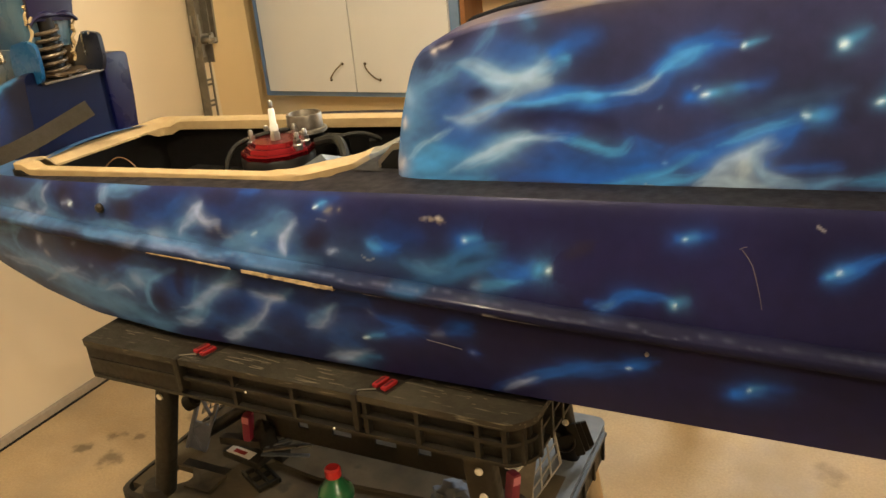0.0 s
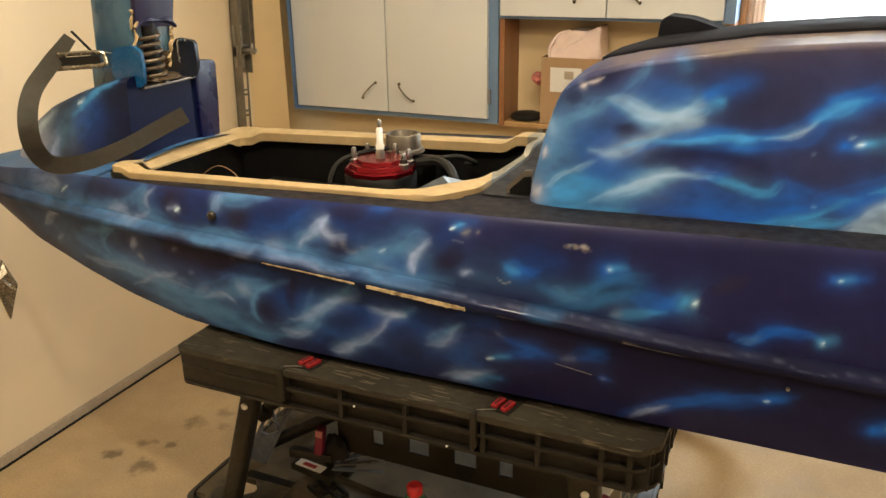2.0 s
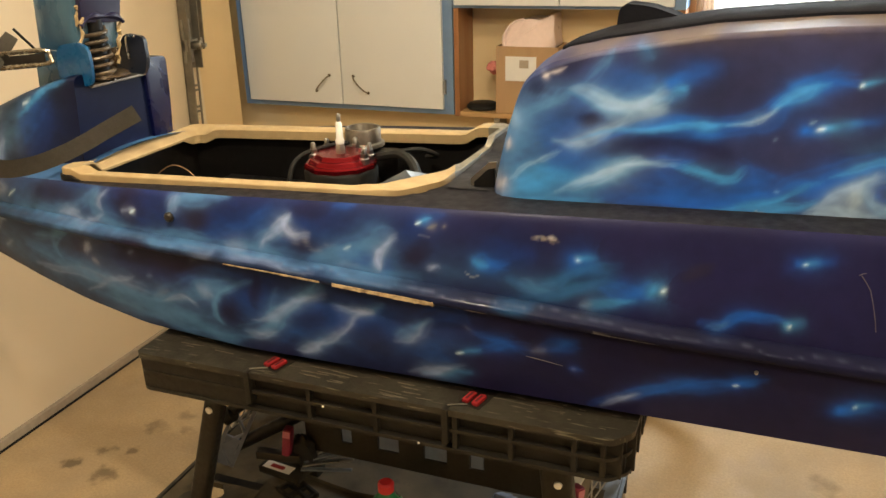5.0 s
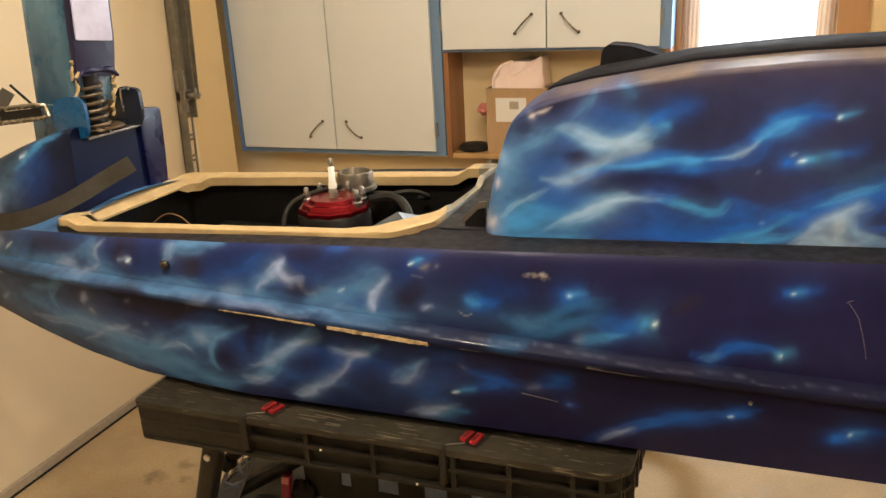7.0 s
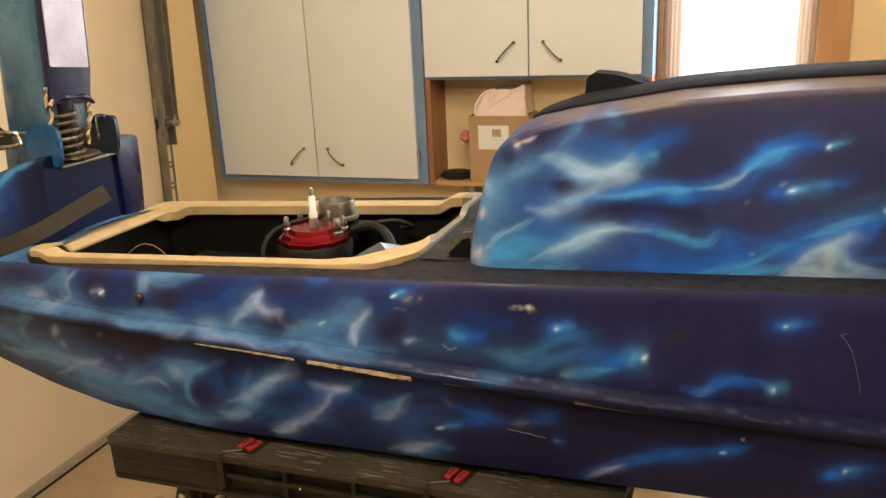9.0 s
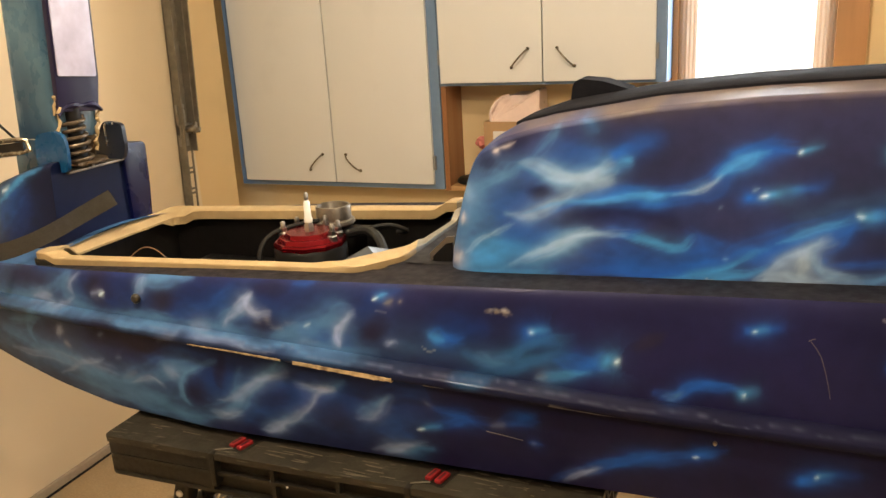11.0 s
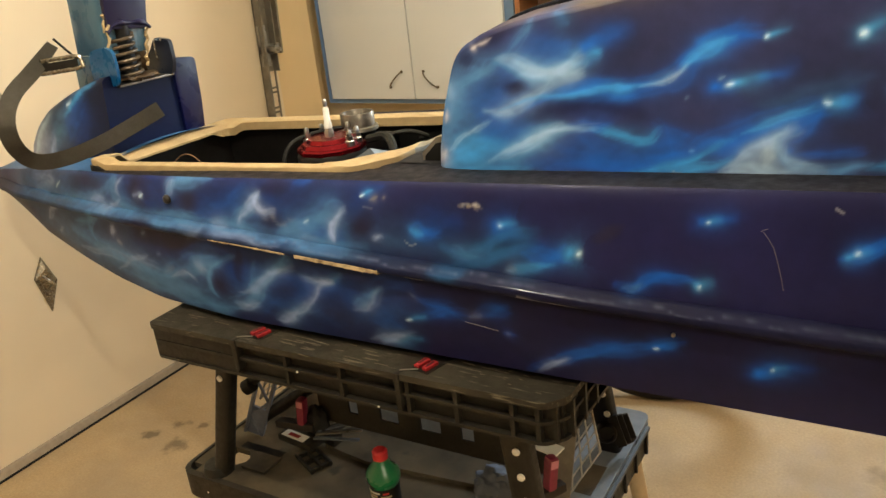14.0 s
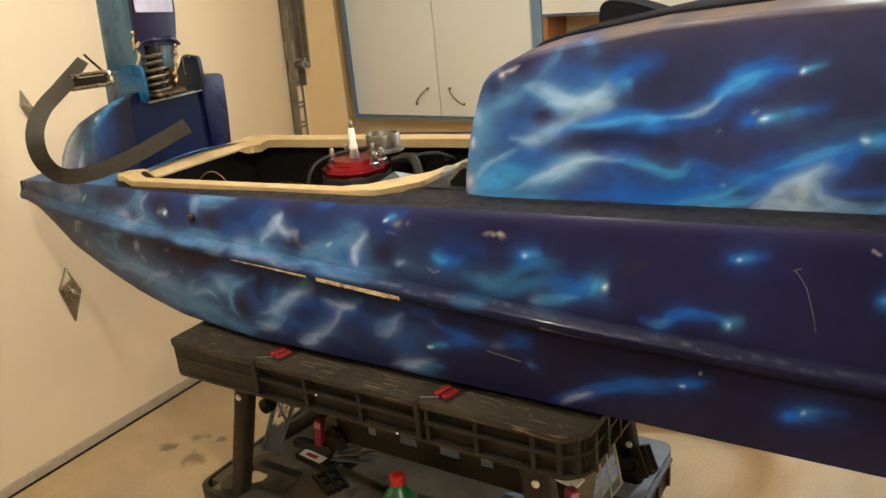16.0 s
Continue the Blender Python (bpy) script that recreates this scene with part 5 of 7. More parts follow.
def upper(n):
    """The side rises from the rail and rolls over onto the deck."""
    low = Z_RAIL[n] + HALF_RAIL
    top = max(Z_DECK[n], low + 0.02)
    a, b, c = (W_SIDE[n], low), (W_SIDE[n] - 0.08 * (W_SIDE[n] - W_DECK[n]), top - 0.14 * (top - low)), (W_DECK[n], top)
    return [tuple((1 - t) ** 2 * a[k] + 2 * t * (1 - t) * b[k] + t * t * c[k] for k in (0, 1)) for t in np.linspace(0, 1, 60)]


RAIL_SECTION = ((0.0, 1.1), (0.16, 1.08), (0.4, 0.82), (0.64, 0.52), (0.84, 0.26), (0.95, 0.1), (1.0, -0.06), (1.0, -0.5), (0.98, -0.86), (0.92, -1.02), (0.8, -1.08), (0.5, -1.09), (0.2, -1.1), (0.0, -1.1))


def rail(n):
    """A moulded rail: a bevel above, an upright face, a return below."""
    return [(W_SIDE[n] - 0.002 + (PROUD[n] + 0.002) * out, Z_RAIL[n] + HALF_RAIL * up) for out, up in RAIL_SECTION]


def skin(name, profile, parent, label, close=False):
    rows = side_rows(profile)
    bm = bmesh.new()
    a = grid_mesh(bm, rows)
    few = sorted(set(range(0, len(rows[0]), 4)) | {len(rows[0]) - 1})
    b = grid_mesh(bm, mirrored([[row[k] for k in few] for row in rows[::6] + rows[-1:]]))
    if close:
        bm.faces.new([v for v in a[-1]] + [v for v in b[-1]])
    bmesh.ops.remove_doubles(bm, verts=bm.verts, dist=0.0004)
    return part(name, bm, ART, parent, label)


hull = skin("hull", lower, craft, "glossy dark blue hull with airbrushed flames", True)
painted(hull, HULL_ART)
shoulder = skin("upper_side", upper, craft, "dark blue upper side with airbrushed comets")
painted(shoulder, HULL_ART)
rub_rail = skin("rub_rail", rail, craft, "blue rub rail with a gold strip of bare chips")
stroke(HULL_ART, SCRATCH, 0.0020, 0.80, (-0.72, 0.913), (-0.69, 0.911), hard=True)
stroke(HULL_ART, SCRATCH, 0.0020, 0.70, (-0.53, 0.906), (-0.44, 0.9), hard=True)
RAIL_ART = list(HULL_ART)
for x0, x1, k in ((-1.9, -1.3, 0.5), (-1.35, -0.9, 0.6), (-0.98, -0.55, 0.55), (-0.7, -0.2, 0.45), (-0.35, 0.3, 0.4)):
    # bulb highlight painted as a thin lighter line on the upper edge
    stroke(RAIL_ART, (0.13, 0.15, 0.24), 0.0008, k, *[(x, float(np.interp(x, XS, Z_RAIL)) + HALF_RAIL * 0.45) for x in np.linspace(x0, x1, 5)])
rub_rail.data.materials[0] = RAIL_LACQUER
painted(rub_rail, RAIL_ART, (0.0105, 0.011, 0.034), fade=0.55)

# hair-thin scratches in the paint
for path in (((-0.633, 0.842), (-0.60, 0.838), (-0.572, 0.834)), ((-0.203, 1.027), (-0.196, 1.018), (-0.190, 1.008), (-0.184, 0.988), (-0.179, 0.968), (-0.176, 0.952)), ((-0.206, 1.027), (-0.201, 1.030), (-0.197, 1.031))):
    skin_tree = [BVHTree.FromPolygons([v.co + craft.location for v in ob.data.vertices], [tuple(p.vertices) for p in ob.data.polygons]) for ob in (hull, shoulder)]
    line = []
    for (x0, z0), (x1, z1) in zip(path, path[1:]):
        for k in range(6):
            x, z = x0 + (x1 - x0) * k / 6, z0 + (z1 - z0) * k / 6
            found = [h[0] for h in (tree.ray_cast(Vector((x, 0.3, z)), Vector((0, 1, 0))) for tree in skin_tree) if h[0] is not None]
            if found:
                line.append(min(found, key=lambda p: p.y))
    if len(line) > 2:
        bm = bmesh.new()
        add_tube(bm, line, 0.0006, 6)
        part("scratch", bm, SCRATCHED, craft, "hair-thin pale scratch")

# bare chips along the rail's lower edge
for x0, x1, tall in ((-1.15, -0.968, 0.0), (-0.945, -0.773, 0.002)):
    bm = bmesh.new()
    rows = []
    for x in np.linspace(x0, x1, 70):
        y = CY - float(np.interp(x, XS, W_RAIL)) - 0.0008
        z = float(np.interp(x, (-1.15, -1.06, -0.965, -0.88, -0.773), (0.9345, 0.9318, 0.9272, 0.9232, 0.918)))
        h = 0.5 * (tall + float(np.interp(x, (-1.15, -1.05, -0.97, -0.86, -0.773), (0.0014, 0.0022, 0.0036, 0.0048, 0.0056)))) * (1 + 0.65 * noise.noise(Vector((x * 75, 0, 2))))
        low = z - h - 0.002 * abs(noise.noise(Vector((x * 170, 3, 0))))
        rows.append([(x, y + 0.012, z + h), (x, y, z + h * 0.8), (x, y, low), (x, y + 0.012, low - 0.001)])
    made = grid_mesh(bm, rows)
    bm.faces.new(made[0])
    bm.faces.new(made[-1])
    part("bare_chip", bm, GOLD_CHIP, craft, "pale gold strip of bare fibreglass")

# deck: nose, two sides of the hatch, and the stern
HX0, HX1, HY0, HY1 = -1.552, -0.825, 1.279, 1.665


def deck_patch(bm, x0, x1, inner):
    rows = []
    for n in np.where((XS >= x0) & (XS <= x1))[0][::5]:
        h0, z = W_DECK[n], max(Z_DECK[n], Z_RAIL[n] + HALF_RAIL + 0.02)
        h1 = min(inner, h0)
        crown = 0.02 if inner == 0 and x1 < -1 else 0.0
        rows.append([(XS[n], CY - (h0 + (h1 - h0) * t), z + crown * math.sin(t * math.pi / 2) * min(1, h0 / 0.1)) for t in np.linspace(0, 1, 8)])
    grid_mesh(bm, rows)
    grid_mesh(bm, mirrored(rows))


bm = bmesh.new()
deck_patch(bm, BOW, HX0 + 0.004, 0.0)
foredeck = part("foredeck", bm, ART, craft, "misty grey-blue airbrushed foredeck")
painted(foredeck, [s for s in HULL_ART if s[0][:, 0].mean() < -1.3 and not s[4]], HAZE)
bm = bmesh.new()
deck_patch(bm, HX0 - 0.012, HX1 + 0.012, CY - HY0)
deck_patch(bm, HX1 - 0.004, STERN, 0.0)
part("deck", bm, DECK_SCUFF, craft, "worn dark slate deck with pale scratches")

# engine bay
bm = bmesh.new()
sides = [(HX0, HY0), (HX1, HY0), (HX1, HY1), (HX0, HY1)]
upper_ring = [bm.verts.new((x, y, 1.008 + 0.04 * (x + 1.58))) for x, y in sides]
lower_ring = [bm.verts.new((x, y, 0.79)) for x, y in sides]
for k in range(4):
    bm.faces.new((upper_ring[k], upper_ring[(k + 1) % 4], lower_ring[(k + 1) % 4], lower_ring[k]))
bm.faces.new(lower_ring)
part("engine_bay", bm, BLACK, craft, "black inside of the engine bay", smooth=False)

# the cream rim of the hatch: a lip that follows the deck, with raised corners
outline = rounded(((-1.566, 1.268), (-0.862, 1.257), (-0.808, 1.325), (-0.80, 1.690), (-1.572, 1.690)), 0.02, 4)
inside = rounded(((-1.538, 1.296), (-0.905, 1.281), (-0.825, 1.385), (-0.809, 1.650), (-1.535, 1.646)), 0.015, 4)


def rim_height(x, y):
    z = 1.036 + 0.0375 * (x + 1.483)
    z += 0.010 * min(1, max(0, (-1.515 - x) / 0.02)) * min(1, max(0, (1.335 - y) / 0.025))
    z += 0.004 * min(1, max(0, (x + 0.92) / 0.03)) * min(1, max(0, (1.40 - y) / 0.03))
    z += 0.016 * min(1, max(0, (x + 0.885) / 0.03)) * min(1, max(0, (y - 1.56) / 0.03))
    return z + 0.0004 * noise.noise(Vector((x * 25, y * 25, 0)))


def fine_loop(points, each=0.006):
    """The outline's corners with even steps between them, alike for both outlines."""
    out = []
    for k in range(len(points)):
        a, b = Vector(points[k]), Vector(points[(k + 1) % len(points)])
        steps = 60 if k % 5 == 4 else 1
        out += [tuple(a + (b - a) * j / steps) for j in range(steps)]
    return out


def rim_part(name, wanted, mat, label, spread=0.0, drop=0.0):
    """A stretch of the rim, where wanted(x, y); spread and drop: wider and lower, for the dark shade strip below it."""
    bm = bmesh.new()
    out, inn = fine_loop(outline), fine_loop(inside)
    loops = []
    for k in range(len(out)):
        (xo, yo), (xi, yi) = out[k], inn[k]
        z = rim_height(xo, yo)
        left, back = min(1, max(0, (-1.48 - xi) / 0.03)), min(1, max(0, (yi - 1.60) / 0.03))
        tab = min(1, max(0, (1.335 - yo) / 0.025))
        zi = z - 0.013 * left * (1 - tab) - 0.0005 * abs(noise.noise(Vector((xi * 40, yi * 40, 3))))
        deep = zi - 0.006 - 0.014 * back
        if spread:
            xo, yo, z = xo + (xo - xi) * 0.12, yo + (yo - yi) * 0.12, z - drop
            ring = [(xo, yo, z - 0.022), (xo, yo, z), (xo + (xi - xo) * 0.4, yo + (yi - yo) * 0.4, z)]
        else:
            ring = [(xo, yo, z - 0.013), (xo, yo, z - 0.0015), (xo + (xi - xo) * 0.05, yo + (yi - yo) * 0.05, z), (xi + (xo - xi) * 0.05, yi + (yo - yi) * 0.05, zi), (xi, yi, zi - 0.0015), (xi, yi, deep),
                    (xi + (xo - xi) * 0.5, yi + (yo - yi) * 0.5, min(deep, z - 0.013))]
            ring.append(ring[0])
        loops.append([bm.verts.new(p) for p in ring])
    n = len(loops)
    for k in range(n):
        if wanted(*out[k]):
            a, b = loops[k], loops[(k + 1) % n]
            for j in range(len(a) - 1):
                bm.faces.new((a[j], b[j], b[j + 1], a[j + 1]))
    bmesh.ops.delete(bm, geom=[v for v in bm.verts if not v.link_faces], context="VERTS")
    bmesh.ops.remove_doubles(bm, verts=bm.verts, dist=0.00005)
    return part(name, bm, mat, craft, label)


rim_part("hatch_rim", lambda x, y: x < -0.82 or y < 1.37, CREAM, "aged cream fibreglass rim of the engine hatch")
rim_part("hatch_rim", lambda x, y: not (x < -0.82 or y < 1.37), DARK_STEEL, "bare grey metal edge of the engine hatch")
# dark strip added for the shade line in the gap under the rim
rim_part("rim_shade", lambda x, y: True, RUBBER, "dark strip for the shade line below the hatch rim", 0.004, 0.013)
bm = bmesh.new()
grid_mesh(bm, [[(x, y, (1 - t) * (Z_DECK[np.searchsorted(XS, x)] + 0.001) + t * (rim_height(-0.82, y) - 0.006)) for y in np.linspace(1.31, 1.65, 12)] for x, t in ((-0.70, 0), (-0.76, 0.4), (-0.79, 0.85), (-0.802, 1))])
part("hatch_ramp", bm, DECK_GREY, craft, "worn grey deck rising to the hatch")
part("latch_bracket", prism(((-0.765, 1.052), (-0.722, 1.052), (-0.722, 1.100), (-0.735, 1.098), (-0.765, 1.07)), 1.33, 1.334), ALUMINIUM, craft, "bright metal latch bracket")
part("latch_bracket", prism(((-0.758, 1.054), (-0.724, 1.054), (-0.724, 1.09), (-0.735, 1.088), (-0.758, 1.066)), 1.326, 1.3295), BLACK, craft, "dark face of the latch bracket")

# raised rear housing with a black pad along its top
BX = np.concatenate([np.linspace(-0.721, -0.6, 60)[:-1], np.linspace(-0.6, 0.05, 260)[:-1], np.linspace(0.05, STERN - 0.02, 60)])
Z_TOP = np.interp(BX, (-0.721, -0.712, -0.698, -0.685, -0.677, -0.664, -0.632, -0.572, -0.413, -0.27, -0.1, 0.45), (1.064, 1.105, 1.165, 1.212, 1.234, 1.250, 1.267, 1.284, 1.310, 1.322, 1.329, 1.334))
Z_TOP = np.convolve(np.pad(Z_TOP, 2, mode="edge"), np.ones(5) / 5, mode="valid")
B_HALF = np.interp(BX, (-0.721, -0.714, -0.70, -0.675, -0.645), (0.165, 0.18, 0.192, 0.198, 0.2))
rows = []
for x, zt, half in zip(BX, Z_TOP, B_HALF):
    zb = 1.052 + 0.043 * (x + 0.71)
    crease = zt - min(0.016, 0.4 * (zt - zb))
    row = [(x, CY - half + 0.16 * (z - zb), z) for z in np.linspace(zb, crease, 96)]
    edge = half - 0.16 * (crease - zb)
    row += [(x, CY - edge + 0.014 * (1 - math.cos(a)), crease + (zt - crease) * 0.6 * math.sin(a)) for a in np.linspace(0.08, 1, 14) * math.pi / 2]
    row += [(x, CY - edge + 0.014 + (edge - 0.014 - 0.086) * t, crease + (zt - crease) * (0.6 + 0.4 * t)) for t in (0.25, 0.5, 0.75)]
    row += [(x, y, zt + 0.001 * t) for y, t in ((CY - 0.085, 0.0), (CY - 0.04, 0.5), (CY, 1.0))]
    rows.append(row)
bm = bmesh.new()
a, b = grid_mesh(bm, rows), grid_mesh(bm, mirrored(rows))
bm.faces.new(a[-1] + b[-1])
bm.faces.new(a[0] + b[0])
bmesh.ops.remove_doubles(bm, verts=bm.verts, dist=0.0004)
housing = part("rear_housing", bm, ART, craft, "raised rear housing with bright airbrushed flames")
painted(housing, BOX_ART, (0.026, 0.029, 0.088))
rows = []
for x in np.linspace(-0.645, STERN - 0.04, 90):
    z = float(np.interp(x, BX, Z_TOP))
    w = 0.082 * min(1, 0.5 + (x + 0.645) / 0.12)
    rows.append([(x, CY - w - 0.002, z - 0.006), (x, CY - w, z + 0.004), (x, CY - w + 0.006, z + 0.006), (x, CY + w - 0.006, z + 0.006), (x, CY + w, z + 0.004), (x, CY + w + 0.004, z - 0.006)])
bm = bmesh.new()
made = grid_mesh(bm, rows)
bm.faces.new(made[0])
bm.faces.new(made[-1])
part("pad", bm, SEAT_BLACK, craft, "black foam pad along the housing")
bm = prism(rounded(((-0.58, 1.27), (-0.575, 1.314), (-0.565, 1.323), (-0.525, 1.319), (-0.475, 1.303), (-0.475, 1.28)), 0.008, 3), 1.54, 1.60)
part("pad_block", bm, SEAT_BLACK, craft, "raised black block at the pad's front", bevel=0.003)

# bolts on the hull's side
for x, z, mat in ((-1.275, 0.993, BLACK_METAL), (-0.103, 0.905, ALUMINIUM), (-0.31, 0.873, ALUMINIUM)):
    n = int(np.searchsorted(XS, x))
    y = CY - W_SIDE[n] + 0.001
    r = 0.009 if mat is BLACK_METAL else 0.003
    part("bolt", lathe(((r, 0), (r, 0.004), (r * 0.7, 0.007), (r * 0.3, 0.0075)), (x, y, z), (0, -1, 0), 10), mat, craft, "small metal bolt head")

# nose housing, where the steering pole is hinged
NX = np.linspace(-2.05, -1.578, 140)
NCY = 1.486
n_half = soft_line(NX, ((-2.05, 0.045), (-1.97, 0.088), (-1.88, 0.118), (-1.8, 0.131), (-1.7, 0.138), (-1.578, 0.139)), 0.04)
n_top = soft_line(NX, ((-2.05, 0.985), (-1.98, 1.028), (-1.91, 1.072), (-1.82, 1.122), (-1.73, 1.156), (-1.65, 1.182), (-1.6, 1.195), (-1.578, 1.197)), 0.04)


def notch(x, y, z):
    """The open notch in the housing's rear top."""
    return min(z, 1.168) if x > -1.66 and y > 1.397 else z


rows = []
for x, half, zt in zip(NX, n_half, n_top):
    zb = 0.985 + 0.045 * (x + 1.97) / 0.4
    near = [(x, NCY - half + 0.012 * t, zb + (zt - 0.016 - zb) * t) for t in np.linspace(0, 1, 26)]
    near += [(x, NCY - half + 0.012 + 0.02 * (1 - math.cos(a)), zt - 0.016 + 0.016 * math.sin(a)) for a in np.linspace(0.2, 1, 6) * math.pi / 2]
    near += [(x, y, zt) for y in np.linspace(NCY - half + 0.036, NCY, 8)]
    far = [(x, min(2 * NCY - y, 1.598), z) for x, y, z in near[::-1]][1:]
    rows.append([(a, b, notch(a, b, c)) for a, b, c in near + far])
bm = bmesh.new()
a = grid_mesh(bm, rows)
bm.faces.new(a[-1])
bm.faces.new(a[0])
nose = part("nose_housing", bm, ART, craft, "curved blue nose housing for the steering pole")
NOSE_ART = []
GREY_MIST = (0.23, 0.26, 0.37)
stroke(NOSE_ART, GREY_MIST, 0.075, 1.0, (-2.12, 0.94), (-1.98, 0.99), (-1.90, 1.03), (-1.83, 1.10))
stroke(NOSE_ART, GREY_MIST, 0.050, 0.8, (-2.05, 0.97), (-1.95, 1.00), (-1.86, 1.05))
stroke(NOSE_ART, PALE_HAZE, 0.028, 0.60, (-1.83, 1.00), (-1.79, 1.06), (-1.74, 1.12), (-1.68, 1.165))
stroke(NOSE_ART, PMIST, 0.014, 0.45, (-1.95, 0.99), (-1.91, 1.03), (-1.86, 1.07), (-1.79, 1.12))
stroke(NOSE_ART, LILAC, 0.010, 0.45, (-1.83, 1.00), (-1.815, 1.03), (-1.80, 1.06))
stroke(NOSE_ART, DEEP, 0.030, 0.60, (-1.72, 1.02), (-1.68, 1.08), (-1.64, 1.15))
stroke(NOSE_ART, DBLUE, 0.018, 0.50, (-1.735, 1.05), (-1.70, 1.11), (-1.655, 1.16))
stroke(NOSE_ART, SKY, 0.006, 0.60, (-1.74, 1.115), (-1.70, 1.142), (-1.65, 1.172), (-1.60, 1.187))
stroke(NOSE_ART, WHITE, 0.0028, 0.70, (-1.725, 1.138), (-1.70, 1.150))
painted(nose, NOSE_ART, (0.0028, 0.006, 0.030), lambda co: np.clip((-1.582 - co[:, 0]) / 0.01, 0, 1))
DARK_BLUE = material("dark_blue_gelcoat", (0.003, 0.0045, 0.038), 0.3, spec=0.25, coat=0.0, grain=0.3, grain_scale=6)
TEAL_PAINT = material("teal_blue_gelcoat", (0.010, 0.045, 0.095), 0.3, spec=0.4, coat=0.2, grain=0.5, grain_scale=12, stains=0.95, stain_scale=9, stain_colour=(0.085, 0.165, 0.23), stretch=(1, 1, 0.55), streaks=((0.26, 0.34, 0.40), 26, (1, 1, 0.16), 0.585, 0.55))
BRIGHT_TEAL = material("bright_teal_gelcoat", (0.006, 0.062, 0.17), 0.3, spec=0.3, coat=0.1, stains=0.3, stain_scale=12)
SLATE = material("dark_slate_blue_gelcoat", (0.012, 0.016, 0.030), 0.35, spec=0.35, stains=0.4, stain_scale=20, stain_colour=(0.03, 0.034, 0.045))
PURPLE = material("dark_purple_gelcoat", (0.011, 0.009, 0.036), 0.4, spec=0.25, coat=0.0, stains=0.3, stain_scale=9)
FACING = Matrix(((0, 1, 0, 0), (1, 0, 0, 0), (0, 0, 1, 0), (0, 0, 0, 1)))


def facing_plate(name, outline, x, thick, mat, label, parent=craft, bevel=0.003):
    """A plate that faces along x, from an outline in y and z."""
    return part(name, prism(outline, x - thick, x, FACING), mat, parent, label, bevel=bevel)


facing_plate("rear_slab", rounded(((1.553, 1.02), (1.612, 1.02), (1.621, 1.10), (1.626, 1.199), (1.553, 1.206)), 0.014, 4), -1.570, 0.05, DARK_BLUE, "dark blue upright slab", bevel=0.004)
facing_plate("base_flange", ((1.36, 1.016), (1.65, 1.014), (1.65, 1.022), (1.36, 1.026)), -1.565, 0.03, DARK_BLUE, "dark blue flange along the hatch")
part("hinge_plate", box(-1.655, -1.570, 1.398, 1.553, 1.1685, 1.173), DIRTY_ALLOY, craft, "dirty metal hinge plate", bevel=0.001)
part("hinge_ear", prism(rounded(((-1.640, 1.180), (-1.558, 1.172), (-1.553, 1.215), (-1.556, 1.248), (-1.580, 1.258), (-1.632, 1.250)), 0.02, 5), 1.385, 1.393), BRIGHT_TEAL, craft, "bright teal hinge ear", bevel=0.003)
part("hinge_ear", prism(rounded(((-1.655, 1.16), (-1.562, 1.172), (-1.551, 1.20), (-1.552, 1.250), (-1.60, 1.256), (-1.622, 1.225), (-1.655, 1.20)), 0.012, 5), 1.541, 1.551), SLATE, craft, "dark metal hinge ear", bevel=0.002)
part("hinge_clip", tube(((-1.585, 1.528, 1.205), (-1.585, 1.528, 1.245), (-1.58, 1.53, 1.252), (-1.565, 1.53, 1.252)), 0.003, 6, 3), CHROME, craft, "bright wire clip")

lift = Matrix(((1, 0, 0, 0), (0, 0, 1, 0), (0, 1, 0, 0), (0, 0, 0, 1)))
pole_lean = Matrix.Translation((-1.6, 1.47, 1.3)) @ Matrix.Rotation(radians(-2.5), 4, "X") @ Matrix.Rotation(radians(2), 4, "Y") @ Matrix.Translation((1.6, -1.47, -1.3))
bm = prism(rounded(((-1.684, 1.392), (-1.590, 1.408), (-1.586, 1.520), (-1.682, 1.53)), 0.016, 5), 1.235, 2.25, pole_lean @ lift)
pole = part("steering_pole", bm, TEAL_PAINT, craft, "raised teal and purple steering pole")
part("pole_skirt", box(-1.690, -1.612, 1.391, 1.399, 1.150, 1.2345, pole_lean), TEAL_PAINT, pole, "teal skirt at the pole's foot", bevel=0.002)
bm = prism(rounded(((1.408, 1.290), (1.512, 1.285), (1.516, 1.31), (1.522, 1.352), (1.522, 2.24), (1.410, 2.24)), 0.006, 4), -1.588, -1.577, pole_lean @ FACING)
part("pole_face", bm, PURPLE, pole, "dark purple rear face of the pole", bevel=0.002)
bm = prism(rounded(((1.414, 1.360), (1.513, 1.355), (1.513, 1.95), (1.414, 1.95)), 0.005, 4), -1.5768, -1.573, pole_lean @ FACING)
part("pole_patch", bm, material("scuffed_white_patch", (0.55, 0.55, 0.74), 0.4, stains=0.6, stain_scale=16, stain_colour=(0.22, 0.2, 0.33)), pole, "scuffed white patch", bevel=0.001)
coil = [Vector((-1.594 + 0.024 * math.cos(a) + 0.002 * math.sin(a * 0.37), 1.455 + 0.026 * math.sin(a) - 0.010 * a / (13 * math.pi), 1.176 + 0.100 * a / (13 * math.pi))) for a in np.linspace(0, 13 * math.pi, 180)]
bm = bmesh.new()
add_tube(bm, coil, 0.0042, 8)
part("pole_spring", bm, BROWN_STEEL, craft, "brown oily return spring")
part("spring_core", lathe(((0.021, 0), (0.021, 0.12)), (-1.597, 1.452, 1.174)), BLACK, craft)
